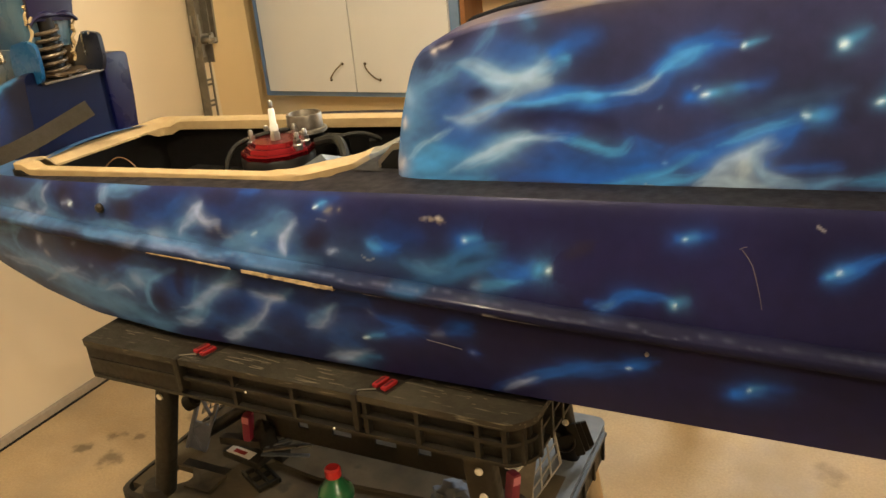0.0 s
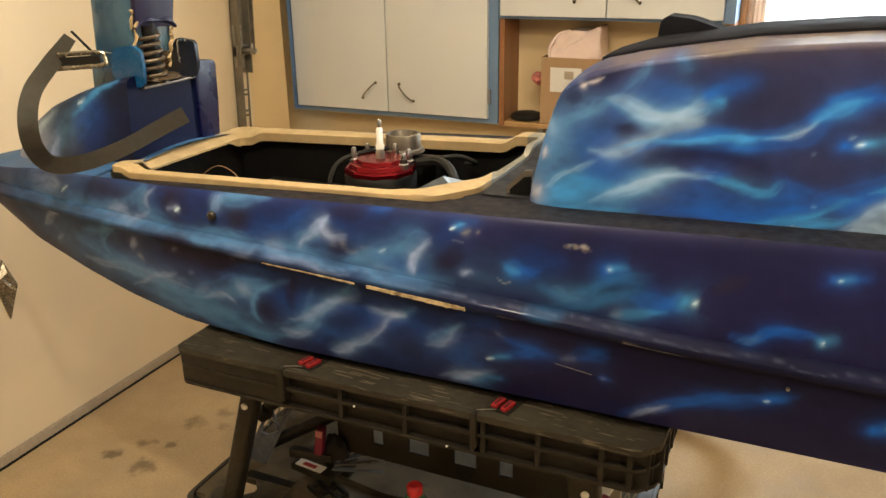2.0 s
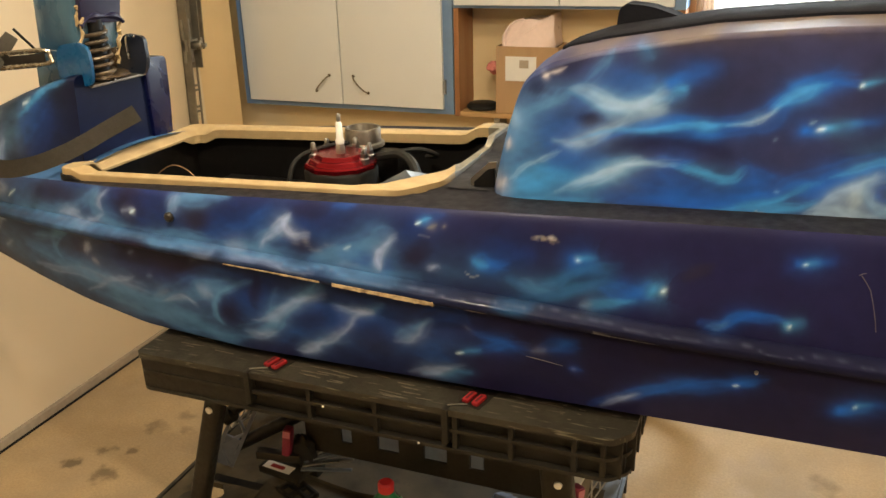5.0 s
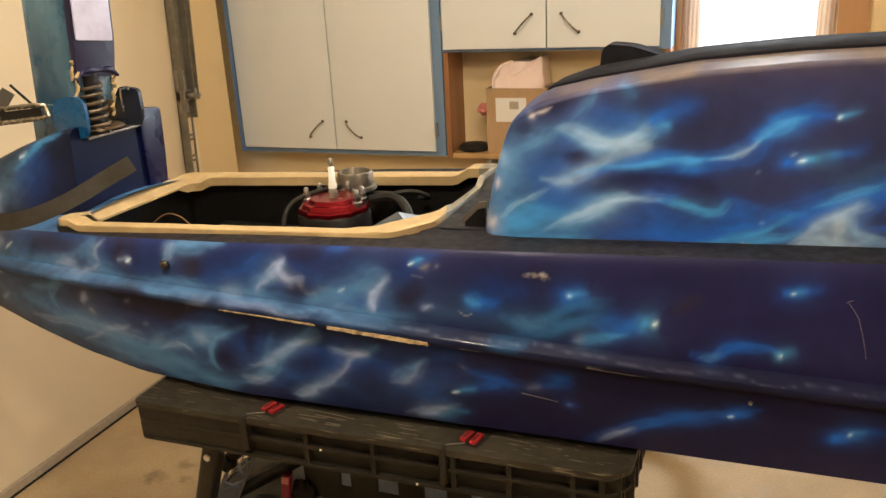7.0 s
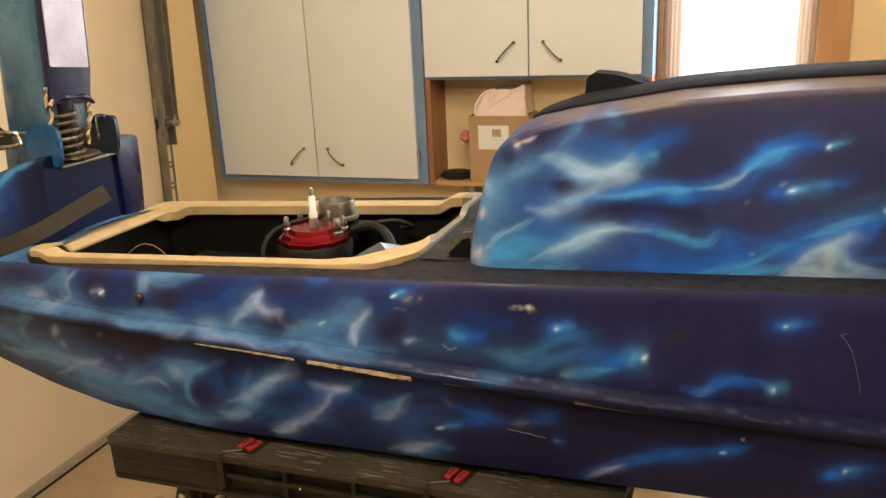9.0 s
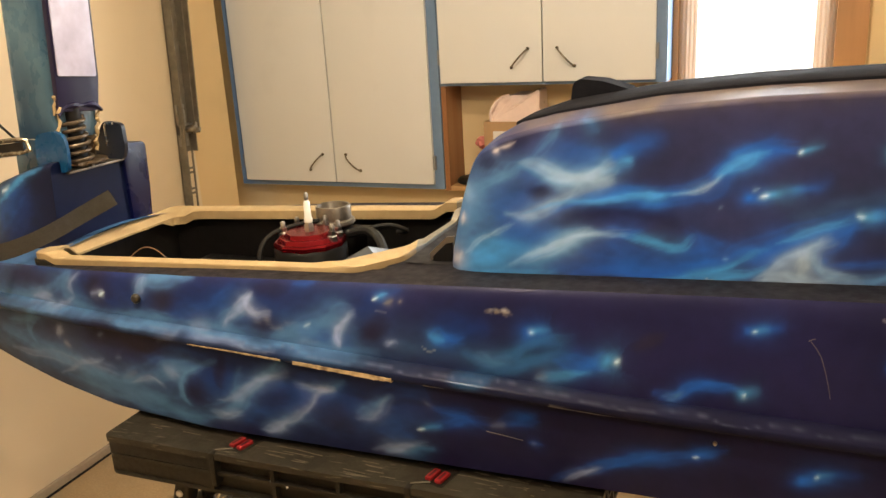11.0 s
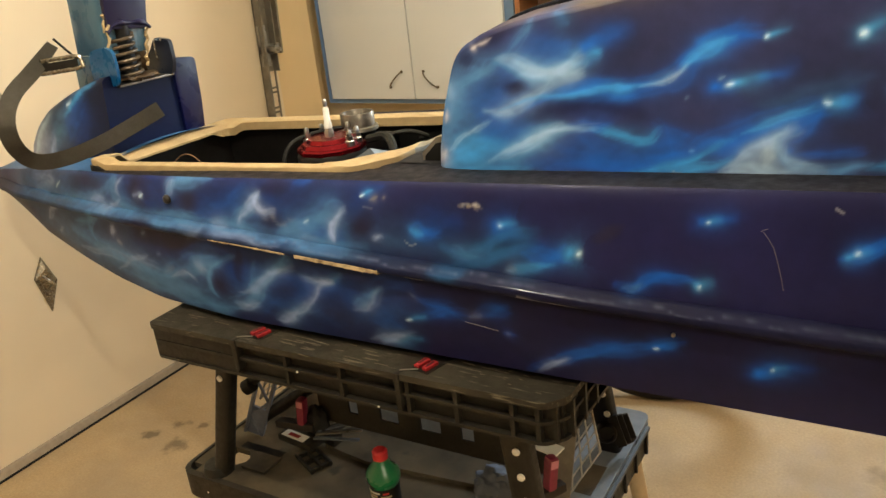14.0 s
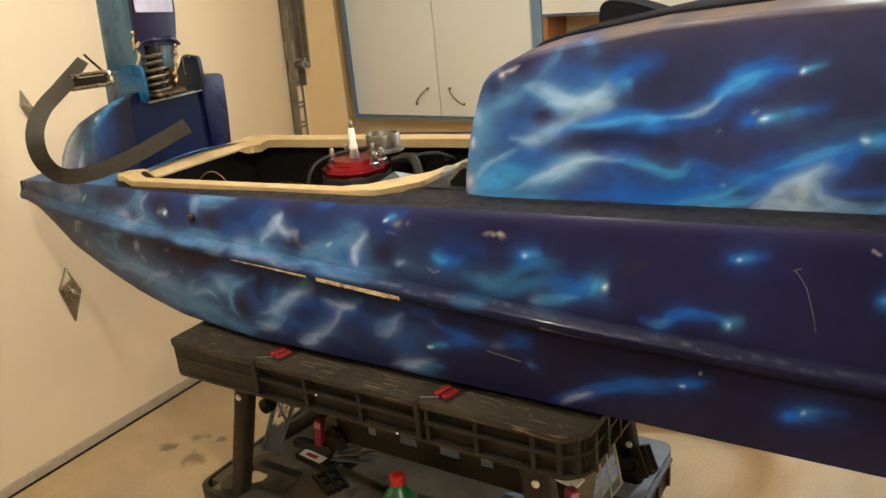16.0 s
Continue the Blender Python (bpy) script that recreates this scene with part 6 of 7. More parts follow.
for centre, size, seed in (((-1.616, 1.460, 1.272), (0.032, 0.040, 0.018), 3.1), ((-1.628, 1.440, 1.225), (0.020, 0.028, 0.045), 6.4), ((-1.610, 1.500, 1.222), (0.022, 0.014, 0.036), 8.2), ((-1.602, 1.472, 1.181), (0.045, 0.055, 0.008), 1.4)):
    part("torn_core", crumpled(centre, size, seed, 3, 0.22), OILY_BROWN, craft, "oily torn fibreglass round the spring")
lip = [pole_lean @ Vector((-1.578, 1.404 + 0.118 * t, 1.283 + 0.020 * math.sin(math.pi * t) + 0.004 * math.sin(9 * t))) for t in np.linspace(0, 1, 12)]
bm = bmesh.new()
add_tube(bm, lip, 0.006, 8, [0.0055 + 0.002 * math.sin(5 * t) for t in range(12)])
part("torn_lip", bm, PURPLE, pole, "ragged purple lip at the pole's foot")
for y0, x0, z0, n, seed, fat in ((1.399, -1.588, 1.225, 9, 1.7, 0.003), (1.405, -1.590, 1.285, 5, 2.9, 0.003), (1.499, -1.590, 1.200, 8, 2.3, 0.0038), (1.512, -1.586, 1.262, 5, 4.1, 0.003)):
    bm = bmesh.new()
    add_tube(bm, [Vector((x0 + 0.0014 * k, y0 + 0.0012 * k + 0.004 * math.sin(k * seed), z0 + 0.0095 * k)) for k in range(n)], 0.006, 7, [0.0012 + fat * abs(math.sin(k * 1.3 + seed)) for k in range(n)])
    part("torn_edge", bm, CREAM, craft, "torn bare fibreglass edge")

# webbing strap: a stiff loop that bows out over the side
mid = curved(((-1.708, 1.358, 1.272), (-1.695, 1.285, 1.226), (-1.649, 1.20, 1.195), (-1.612, 1.148, 1.156), (-1.614, 1.150, 1.103), (-1.624, 1.188, 1.060), (-1.596, 1.235, 1.053), (-1.567, 1.31, 1.066), (-1.543, 1.40, 1.092), (-1.513, 1.443, 1.113)), 10)
look_way = Vector((-0.75, 0.64, -0.17)).normalized()
rows = []
for k, p in enumerate(mid):
    t = k / (len(mid) - 1)
    ahead = (mid[min(k + 1, len(mid) - 1)] - mid[max(k - 1, 0)]).normalized()
    wide = ahead.cross(look_way).normalized()
    # the band turns a little along its way
    wide = (wide + look_way * (0.35 * math.sin(t * 6.0 + 0.4))).normalized() * (0.0172 if t > 0.1 else 0.0125 + 0.047 * t)
    rows.append([p - wide, p - wide * 0.82, p - wide * 0.4, p + wide * 0.4, p + wide * 0.82, p + wide])
bm = bmesh.new()
grid_mesh(bm, rows)
bmesh.ops.solidify(bm, geom=bm.faces[:], thickness=0.0025)
strap = part("strap", bm, WEBBING, craft, "grey webbing strap in a loose loop")
bm = bmesh.new()
long, tall = Vector((-0.105, -0.044, -0.007)), Vector((-0.006, 0.0, 0.026))
corner = Vector((-1.612, 1.352, 1.222))
frame_line = [corner, corner + tall, corner + tall + long, corner + long]
loop = []
for k in range(4):
    p, q = frame_line[k], frame_line[(k + 1) % 4]
    loop += [p.lerp(q, 0.12), p.lerp(q, 0.5), p.lerp(q, 0.88)]
add_tube(bm, loop + loop[:2], 0.0048, 8)
part("buckle", bm, PEWTER, strap, "worn metal strap buckle")
m = Matrix((long.normalized(), Vector((0.39, -0.92, 0.0)), Vector((0.0, 0.0, 1.0)))).transposed().to_4x4()
m.translation = corner + tall * 0.5
part("buckle_bar", box(0.012, 0.094, -0.002, 0.002, -0.0075, 0.0065, m), BLACK_METAL, strap, "dark plate inside the buckle", bevel=0.001)
part("buckle_pin", box(0.045, 0.098, -0.0052, -0.0022, -0.0005, 0.0045, m), CHROME, strap, "bright buckle pin", bevel=0.001)
part("cord", tube(((-1.704, 1.360, 1.284), (-1.694, 1.373, 1.262), (-1.686, 1.385, 1.243)), 0.003, 6), RUBBER, strap)

# ---- engine ----
EX, EY = -1.078, 1.48
engine = part("engine", lathe(((0.055, 0.80), (0.062, 0.82), (0.062, 0.95), (0.071, 0.953), (0.071, 1.020), (0.067, 1.0255)), (EX, EY, 0), sides=40), BLACK, craft, "black engine cylinder with a red head")


def ring_outline(rx, ry, lobes, depth, count=72):
    return [(EX + (rx + depth * math.cos(lobes * a)) * math.cos(a), EY + (ry + depth * math.cos(lobes * a)) * math.sin(a)) for a in (2 * math.pi * k / count for k in range(count))]


part("head_base", lathe(((0.055, 1.0257), (0.070, 1.0257), (0.070, 1.033), (0.068, 1.0365), (0.05, 1.0365)), (EX, EY, 0), sides=10), RED_METAL, engine, "red anodised ten-sided cylinder head", smooth=False, bevel=0.001)
for low, high, wide in ((1.0366, 1.0445, 0.063), (1.0446, 1.0525, 0.050)):
    part("head_step", lathe(((wide, low), (wide - 0.004, high - 0.001), (wide - 0.006, high), (0.004, high + 0.0006)), (EX, EY, 0), sides=10), RED_METAL, engine, "stepped red anodised dome", smooth=False)
for k in (0, 1, 2, 3, 5):
    a = math.pi / 3 * k + 0.42 - (0.35 if k == 3 else -0.45 if k == 5 else 0)
    x, y = EX + 0.056 * math.cos(a), EY + 0.054 * math.sin(a)
    bm = lathe(((0.0105, 1.036), (0.0105, 1.046), (0.008, 1.048), (0.008, 1.056)), (x, y, 0), sides=6)
    add_lathe(bm, ((0.005, 1.056), (0.005, 1.066), (0.003, 1.069)), (x, y, 0), sides=10)
    part("head_bolt", bm, STEEL, engine, "dull chrome head bolt")
PX, PY = EX + 0.004, EY - 0.006
part("spark_plug", lathe(((0.010, 1.052), (0.010, 1.064), (0.0085, 1.067), (0.007, 1.071)), (PX, PY, 0), sides=6), ALUMINIUM, engine, "hexagonal metal body of the spark plug")
part("plug_insulator", lathe(((0.0085, 1.071), (0.0085, 1.079), (0.0068, 1.083), (0.0062, 1.110), (0.0040, 1.113)), (PX, PY, 0), sides=16), PORCELAIN, engine, "white porcelain plug insulator")
part("plug_terminal", lathe(((0.003, 1.113), (0.004, 1.116), (0.004, 1.126), (0.002, 1.129)), (PX, PY, 0), sides=12), ALUMINIUM, engine)
CBX, CBY = -1.075, 1.575
carb = part("carburettor", lathe(((0.03, 0.94), (0.032, 1.02), (0.036, 1.038), (0.041, 1.044)), (CBX, CBY, 0), sides=28), BLACK, craft, "black carburettor with an aluminium intake ring")
part("intake_ring", lathe(((0.041, 1.042), (0.043, 1.044), (0.042, 1.05), (0.036, 1.052), (0.036, 1.076), (0.0345, 1.08), (0.030, 1.08), (0.027, 1.066), (0.012, 1.062)), (CBX, CBY, 0), sides=36), DIRTY_ALLOY, carb, "worn aluminium intake ring")
part("carburettor_body", box(CBX + 0.03, CBX + 0.085, CBY - 0.025, CBY + 0.025, 0.985, 1.035), BLACK, carb, bevel=0.006)
for pts, r in ((((-1.13, 1.42, 0.94), (-1.158, 1.42, 1.0), (-1.150, 1.45, 1.045), (-1.11, 1.52, 1.055), (-1.08, 1.56, 1.05)), 0.005),
               (((-1.02, 1.53, 1.035), (-0.97, 1.52, 1.045), (-0.92, 1.47, 1.035), (-0.89, 1.43, 0.98)), 0.009),
               (((-1.015, 1.58, 1.03), (-0.965, 1.60, 1.035), (-0.935, 1.62, 1.02), (-0.965, 1.64, 1.01)), 0.005),
               (((-1.45, 1.34, 0.95), (-1.43, 1.36, 1.0), (-1.385, 1.37, 1.033), (-1.33, 1.36, 1.02), (-1.29, 1.35, 0.96)), 0.0013),
               (((-1.50, 1.36, 0.98), (-1.47, 1.38, 1.0), (-1.42, 1.40, 0.99), (-1.38, 1.40, 0.94)), 0.0013)):
    part("hose" if r > 0.004 else "wire", tube(pts, r, 8), RUBBER if r > 0.004 else COPPER, craft, "" if r > 0.004 else "thin brown wire")
bm = bmesh.new()
v = [bm.verts.new(p) for p in ((-0.945, 1.345, 1.036), (-0.888, 1.352, 1.068), (-0.868, 1.355, 1.042), (-0.92, 1.44, 1.02), (-0.87, 1.44, 1.035))]
for f in ((0, 2, 1), (0, 1, 4, 3), (1, 2, 4), (0, 3, 4, 2)):
    bm.faces.new([v[k] for k in f])
part("bracket", bm, LIGHT_GREY, craft, "bright bent metal bracket", smooth=False)
part("battery", box(-1.46, -1.22, 1.50, 1.66, 0.802, 0.93), BLACK, craft, "black battery box in the engine bay", bevel=0.006)

# ---- the workbench ----
bench = thing("folding_workbench", "scuffed black plastic folding workbench with red clamps and a lower shelf", "workbench", at=(-0.9, 1.44, 0))
TZ, FY = 0.747, 1.153
XL, XR = -1.348, -0.458
front = rounded(((XL, FY), (XR - 0.034, FY), (XR - 0.006, FY + 0.03), (XR, 1.40), (XL, 1.40)), 0.012, 4)
part("top", plan_slab(front, TZ - 0.012, TZ), LIT_DUSTY_TOP, bench, "scuffed dark plastic bench top", bevel=0.003)
part("top", plan_slab(rounded(((XL, 1.43), (XR, 1.43), (XR - 0.01, 1.72), (XL + 0.01, 1.72)), 0.04, 6), TZ - 0.012, TZ), LIT_DUSTY_TOP, bench, "scuffed dark plastic bench top", bevel=0.003)
for y0, y1 in ((FY + 0.016, FY + 0.026), (1.695, 1.705)):
    part("apron", box(XL + 0.02, XR - 0.02, y0, y1, TZ - 0.078, TZ - 0.0125), PLASTIC, bench, "recessed apron below the top")
for x in (XL + 0.016, XR - 0.022):
    part("apron", box(x - 0.005, x + 0.005, FY + 0.03, 1.69, TZ - 0.078, TZ - 0.0125), PLASTIC, bench, "recessed apron below the top")
for z in (TZ - 0.043, TZ - 0.0785):
    part("apron_rib", plan_slab(rounded(((XL + 0.002, FY + 0.003), (XR - 0.037, FY + 0.003), (XR - 0.009, FY + 0.033), (XR - 0.003, 1.40), (XL + 0.002, 1.40)), 0.012, 4), z, z + 0.006), PLASTIC, bench, "", bevel=0.001)
part("end_block", box(XL + 0.003, -1.13, FY + 0.006, 1.395, TZ - 0.078, TZ - 0.0125), PLASTIC, bench, "solid end below the top", bevel=0.002)
for x in (-1.126, -1.0, -0.877, -0.757, -0.738, -0.647, -0.548, -0.505):
    part("apron_rib", box(x - 0.004, x + 0.004, FY + 0.004, FY + 0.0165, TZ - 0.078, TZ - 0.0125), PLASTIC, bench)
for y in (1.20, 1.25, 1.30, 1.36):
    part("apron_rib", box(XR - 0.018, XR - 0.004, y - 0.004, y + 0.004, TZ - 0.078, TZ - 0.0125), PLASTIC, bench)
for x in (-1.098, -0.735):
    turned = Matrix.Translation((x, FY, 0)) @ Matrix.Rotation(radians(-14), 4, "Z") @ Matrix.Translation((-x, -FY, 0))
    part("clamp_slot", box(x - 0.008, x + 0.030, FY + 0.022, FY + 0.10, TZ + 0.0004, TZ + 0.0012, turned), PLASTIC, bench, "dark slot in the top")
    for dx in (-0.005, 0.013):
        clamp = part("clamp", box(x + dx, x + dx + 0.0115, FY + 0.026, FY + 0.056, TZ + 0.0014, TZ + 0.0075, turned), RED_CLAMP, bench, "red plastic clamp slider", bevel=0.003)
        part("clamp_groove", box(x + dx + 0.0035, x + dx + 0.0075, FY + 0.031, FY + 0.051, TZ + 0.0066, TZ + 0.0078, turned), DARK_RED, clamp, "dark groove in the slider")
    part("clamp_wire", tube([turned @ Vector(p) for p in ((x - 0.018, FY + 0.006, TZ + 0.002), (x - 0.006, FY + 0.014, TZ + 0.003), (x + 0.008, FY + 0.024, TZ + 0.003))], 0.0012, 6, 4), TAN_GREY, bench, "bright bent wire of the clamp")
    part("clamp_pin", box(x - 0.022, x - 0.012, FY - 0.003, FY + 0.016, TZ - 0.062, TZ + 0.001), PLASTIC, bench, "", bevel=0.002)

# scrapes through the dust on the top
scrape = random.Random(23)
for cx, cy, spread, number, size in ((-0.962, 1.195, 0.05, 9, 0.075), (-0.66, 1.225, 0.05, 10, 0.05), (-0.82, 1.185, 0.03, 9, 0.035), (-0.56, 1.20, 0.05, 9, 0.012), (-1.24, 1.22, 0.05, 6, 0.05)):
    for _ in range(number):
        x, y, half = cx + scrape.gauss(0, spread * 0.7), cy + scrape.uniform(-0.024, 0.024), size * scrape.uniform(0.3, 1.0) / 2
        turned = Matrix.Translation((x, y, TZ)) @ Matrix.Rotation(scrape.gauss(-0.06, 0.05), 4, "Z")
        part("scrape", box(-half, half, -0.0008 * scrape.uniform(0.5, 1.6), 0.0006, 0.0001, 0.0004, turned), SCRAPED, bench, "pale scrape in the plastic")
for x, y, z in ((-0.9716, 1.156, 0.7062), (-1.3846, 1.222, 0.2734), (-0.80, 1.156, 0.672)):
    part("stud", lathe(((0.0022, 0), (0.002, 0.0012), (0.0006, 0.0016)), (x, y, z), (0, -1, 0), 8), PORCELAIN, bench, "small pale stud")

# lower shelf: a moulded tray with leg sockets and a cut-out
SH = 0.31
SX0, SX1, SY0, SY1 = -1.472, -0.528, 1.222, 1.815
bm = bmesh.new()
HX0, HX1, HY0, HY1 = -1.404, -1.338, 1.288, 1.346
cuts_x = (SX0 + 0.006, SX0 + 0.04, HX0, HX1, SX1 - 0.04, SX1 - 0.006)
cuts_y = (SY0 + 0.006, SY0 + 0.04, HY0, HY1, SY1 - 0.04, SY1 - 0.006)
for i in range(5):
    for j in range(5):
        if (i, j) != (2, 2) and not (i in (0, 4) and j in (0, 4)):
            add_box(bm, cuts_x[i], cuts_x[i + 1], cuts_y[j], cuts_y[j + 1], SH - 0.014, SH)
bmesh.ops.remove_doubles(bm, verts=bm.verts, dist=0.0005)
part("shelf", bm, LIT_SHELF_DUST, bench, "dusty dark plastic lower shelf", smooth=False)
for x, y, sx, sy in ((HX0, HY0, 1, 1), (HX1, HY0, -1, 1), (HX1, HY1, -1, -1)):
    part("hole_corner", plan_slab([(x, y), (x + 0.022 * sx, y), (x, y + 0.024 * sy)][::sx * sy], SH - 0.014, SH - 0.0005), LIT_SHELF_DUST, bench, "bevelled corner of the shelf opening")
part("shelf_slot", box(-1.395, -1.272, 1.352, 1.374, SH + 0.0004, SH + 0.0012), BLACK, bench, "dark slot across the shelf")
part("shelf_plate", box(-1.333, -1.262, 1.286, 1.347, SH + 0.0005, SH + 0.007), LIT_SHELF_DUST, bench, "raised plate on the shelf", bevel=0.003)
edge = rounded(((SX0, SY0), (SX1, SY0), (SX1, SY1), (SX0, SY1)), 0.045, 6)
inner_edge = rounded(((SX0 + 0.012, SY0 + 0.012), (SX1 - 0.012, SY0 + 0.012), (SX1 - 0.012, SY1 - 0.012), (SX0 + 0.012, SY1 - 0.012)), 0.038, 6)
bm = bmesh.new()
loops = [[bm.verts.new((x, y, z)) for x, y in path] for path, z in ((edge, SH - 0.062), (edge, SH + 0.001), (inner_edge, SH + 0.004), (inner_edge, SH - 0.062))]
n = len(edge)
for a, b in zip(loops, loops[1:] + loops[:1]):
    for k in range(n):
        bm.faces.new((a[k], a[(k + 1) % n], b[(k + 1) % n], b[k]))
part("shelf_rim", bm, PLASTIC, bench, "rounded rim of the lower shelf")
part("shelf_tray", plan_slab(rounded(((-1.2, 1.426), (-1.06, 1.406), (-0.75, 1.43), (-0.68, 1.48), (-0.75, 1.6), (-1.15, 1.6)), 0.02, 4), SH + 0.0005, SH + 0.010), LIT_SHELF_DUST, bench, "raised middle of the shelf", bevel=0.003)
part("shelf_end", plan_slab(rounded(((-0.64, 1.45), (-0.5305, 1.45), (-0.5305, 1.812), (-0.64, 1.812)), 0.03, 5), SH + 0.0045, SH + 0.012), LIGHT_GREY, bench, "grey plastic end of the shelf", bevel=0.003)
part("shelf_well", box(-0.592, -0.556, 1.48, 1.58, SH + 0.0122, SH + 0.013), LIT_SHELF_DUST, bench, "dusty well in the shelf end")
for k in range(7):
    part("shelf_rib", box(SX1 + 0.0005, SX1 + 0.006, 1.30 + k * 0.075, 1.308 + k * 0.075, SH - 0.06, SH - 0.004), PLASTIC, bench)
part("shelf_rib", box(SX1 + 0.0005, SX1 + 0.007, 1.27, 1.77, SH - 0.004, SH + 0.004), GREY_PLASTIC, bench, "grey lip of the shelf end")


def bench_leg(x0, x1, y0, y1, half, studs, mat=PLASTIC):
    """A broad upright from the top to the shelf."""
    z0, z1 = TZ - 0.07, SH - 0.03
    bm = bmesh.new()
    rows = []
    for t in (0.0, 1.0):
        cx, cy, cz = x0 + (x1 - x0) * t, y0 + (y1 - y0) * t, z0 + (z1 - z0) * t
        rows.append([(cx + a, cy + b, cz) for a, b in rounded(((-half, -0.02), (half, -0.02), (half, 0.02), (-half, 0.02)), 0.014, 4)])
        rows[-1].append(rows[-1][0])
    made = grid_mesh(bm, rows)
    bm.faces.new(made[0][:-1])
    bm.faces.new(made[1][:-1])
    bmesh.ops.remove_doubles(bm, verts=bm.verts, dist=0.0002)
    leg = part("leg", bm, mat, bench, "broad dark plastic leg")
    for t, dx in studs:
        c = Vector((x0 + (x1 - x0) * t + dx, y0 + (y1 - y0) * t - 0.02, z0 + (z1 - z0) * t))
        part("stud", lathe(((0.0075, 0), (0.007, 0.003), (0.002, 0.0045)), c, (0, -1, 0), 10), PORCELAIN, leg, "bright pale stud")


bench_leg(-1.243, -1.372, 1.25, 1.265, 0.0195, ((0.22, 0.0),))
bench_leg(-0.60, -0.565, 1.25, 1.265, 0.027, ((0.232, 0.006), (0.362, 0.006), (0.49, 0.006)))
bench_leg(-1.245, -1.355, 1.62, 1.70, 0.028, ())
bench_leg(-0.600, -0.570, 1.60, 1.66, 0.025, ((0.49, 0.014), (0.62, 0.016)), BLACK)
for x, way in ((-1.355, -1), (-0.565, 1)):
    for y in (1.29, 1.76):
        foot = bmesh.new()
        add_tube(foot, [Vector((x, y, SH - 0.055)), Vector((x + 0.04 * way, y, 0.0))], 0.02, 12)
        part("foot", foot, PALE_PLASTIC, bench, "pale dusty foot below the shelf")
        part("leg_socket", lathe(((0.036, 0), (0.035, 0.008), (0.030, 0.02), (0.026, 0.02)), (x - 0.022 if y < 1.5 and way < 0 else x, min(y, 1.70) - (0.03 if y < 1.5 else 0), SH + 0.0005), (0, 0, 1), 20), PLASTIC, bench, "moulded leg socket")

# folding braces at each end: a flat strut with a lattice plate beside it
def folding_brace(low, high, wide, plate, mat, label, ribbed=False):
    low, high = Vector(low), Vector(high)
    up = (high - low).normalized()
    side = Vector((0.97, 0.24, 0))
    out = up.cross(side).normalized()
    side = out.cross(up).normalized()
    m = Matrix(((*side, 0), (*out, 0), (*up, 0), (0, 0, 0, 1))).transposed()
    m.translation = low
    tall = (high - low).length
    bm = bmesh.new()
    if ribbed:
        # an open ladder of two rails with slanting webs
        for x in (-wide / 2, wide / 2 - 0.008):
            add_box(bm, x, x + 0.008, -0.007, 0.007, 0, tall, m)
        add_box(bm, -wide / 2 + 0.008, wide / 2 - 0.008, -0.002, 0.003, 0, tall * 0.4, m)
        for k in range(4):
            z0, way = tall * k / 4, 1 if k % 2 else -1
            add_tube(bm, [m @ Vector((-way * wide * 0.4, 0, z0)), m @ Vector((way * wide * 0.4, 0, z0 + tall / 4))], 0.004, 6)
    else:
        add_box(bm, -wide / 2, wide / 2, -0.006, 0.006, 0, tall, m)
    strut = part("brace_strut", bm, mat, bench, label, smooth=False, bevel=0.001)
    a, b, c, d = (Vector(p) for p in plate)
    bm = bmesh.new()
    for k in range(7):
        t = k / 6
        add_tube(bm, [a.lerp(d, t), b.lerp(c, t)], 0.0018, 6)
    for k in range(5):
        t = k / 4
        add_tube(bm, [a.lerp(b, t), d.lerp(c, t)], 0.0018 if 0 < k < 4 else 0.003, 6)
    lattice = part("lattice_plate", bm, LATTICE_GREY, strut, "pale ribbed lattice plate")
    for t in (0.15, 0.45, 0.75):
        c0 = d.lerp(c, t)
        part("clip", tube((c0, c0 + Vector((0.004, -0.008, 0.014)), c0 + Vector((0.012, 0.002, 0.016)), c0 + Vector((0.014, 0.006, 0.002))), 0.0022, 6, 4), CHROME, lattice, "bright wire clip")


BLUE_GREY_STRUT = material("blue_grey_strut_plastic", (0.15, 0.165, 0.21), 0.5, grain=0.4, stains=0.4, stain_scale=20)
LATTICE_GREY = material("pale_worn_plastic", (0.40, 0.385, 0.36), 0.5, grain=0.5, grain_scale=70, stains=0.5, stain_scale=30)
folding_brace((-0.598, 1.42, SH + 0.005), (-0.562, 1.425, 0.58), 0.032,
              ((-0.592, 1.425, 0.335), (-0.539, 1.50, 0.42), (-0.563, 1.50, 0.565), (-0.576, 1.425, 0.535)), TAN_GREY, "worn tan-grey folding strut")
folding_brace((-1.40, 1.405, SH + 0.004), (-1.285, 1.39, 0.53), 0.05,
              ((-1.37, 1.42, 0.41), (-1.33, 1.48, 0.43), (-1.29, 1.48, 0.55), (-1.30, 1.42, 0.54)), BLUE_GREY_STRUT, "open-ribbed blue-grey folding strut", ribbed=True)
part("leg_socket", lathe(((0.022, -0.012), (0.022, 0.008), (0.019, 0.012), (0.016, 0.012), (0.015, 0.004), (0.006, 0.004)), (-0.567, 1.615, SH + 0.075), (0.35, -0.93, 0.1), 22), BLACK, bench, "round black leg socket")
for k in range(3):
    fin = Matrix.Translation((-0.545 + 0.004 * k, 1.625 + 0.018 * k, SH + 0.07)) @ Matrix.Rotation(radians(-18), 4, "Y") @ Matrix.Rotation(radians(20), 4, "Z")
    part("socket_fin", box(-0.010, 0.010, -0.004, 0.004, -0.03, 0.045 - 0.008 * k, fin), BLACK, bench, "", bevel=0.003)
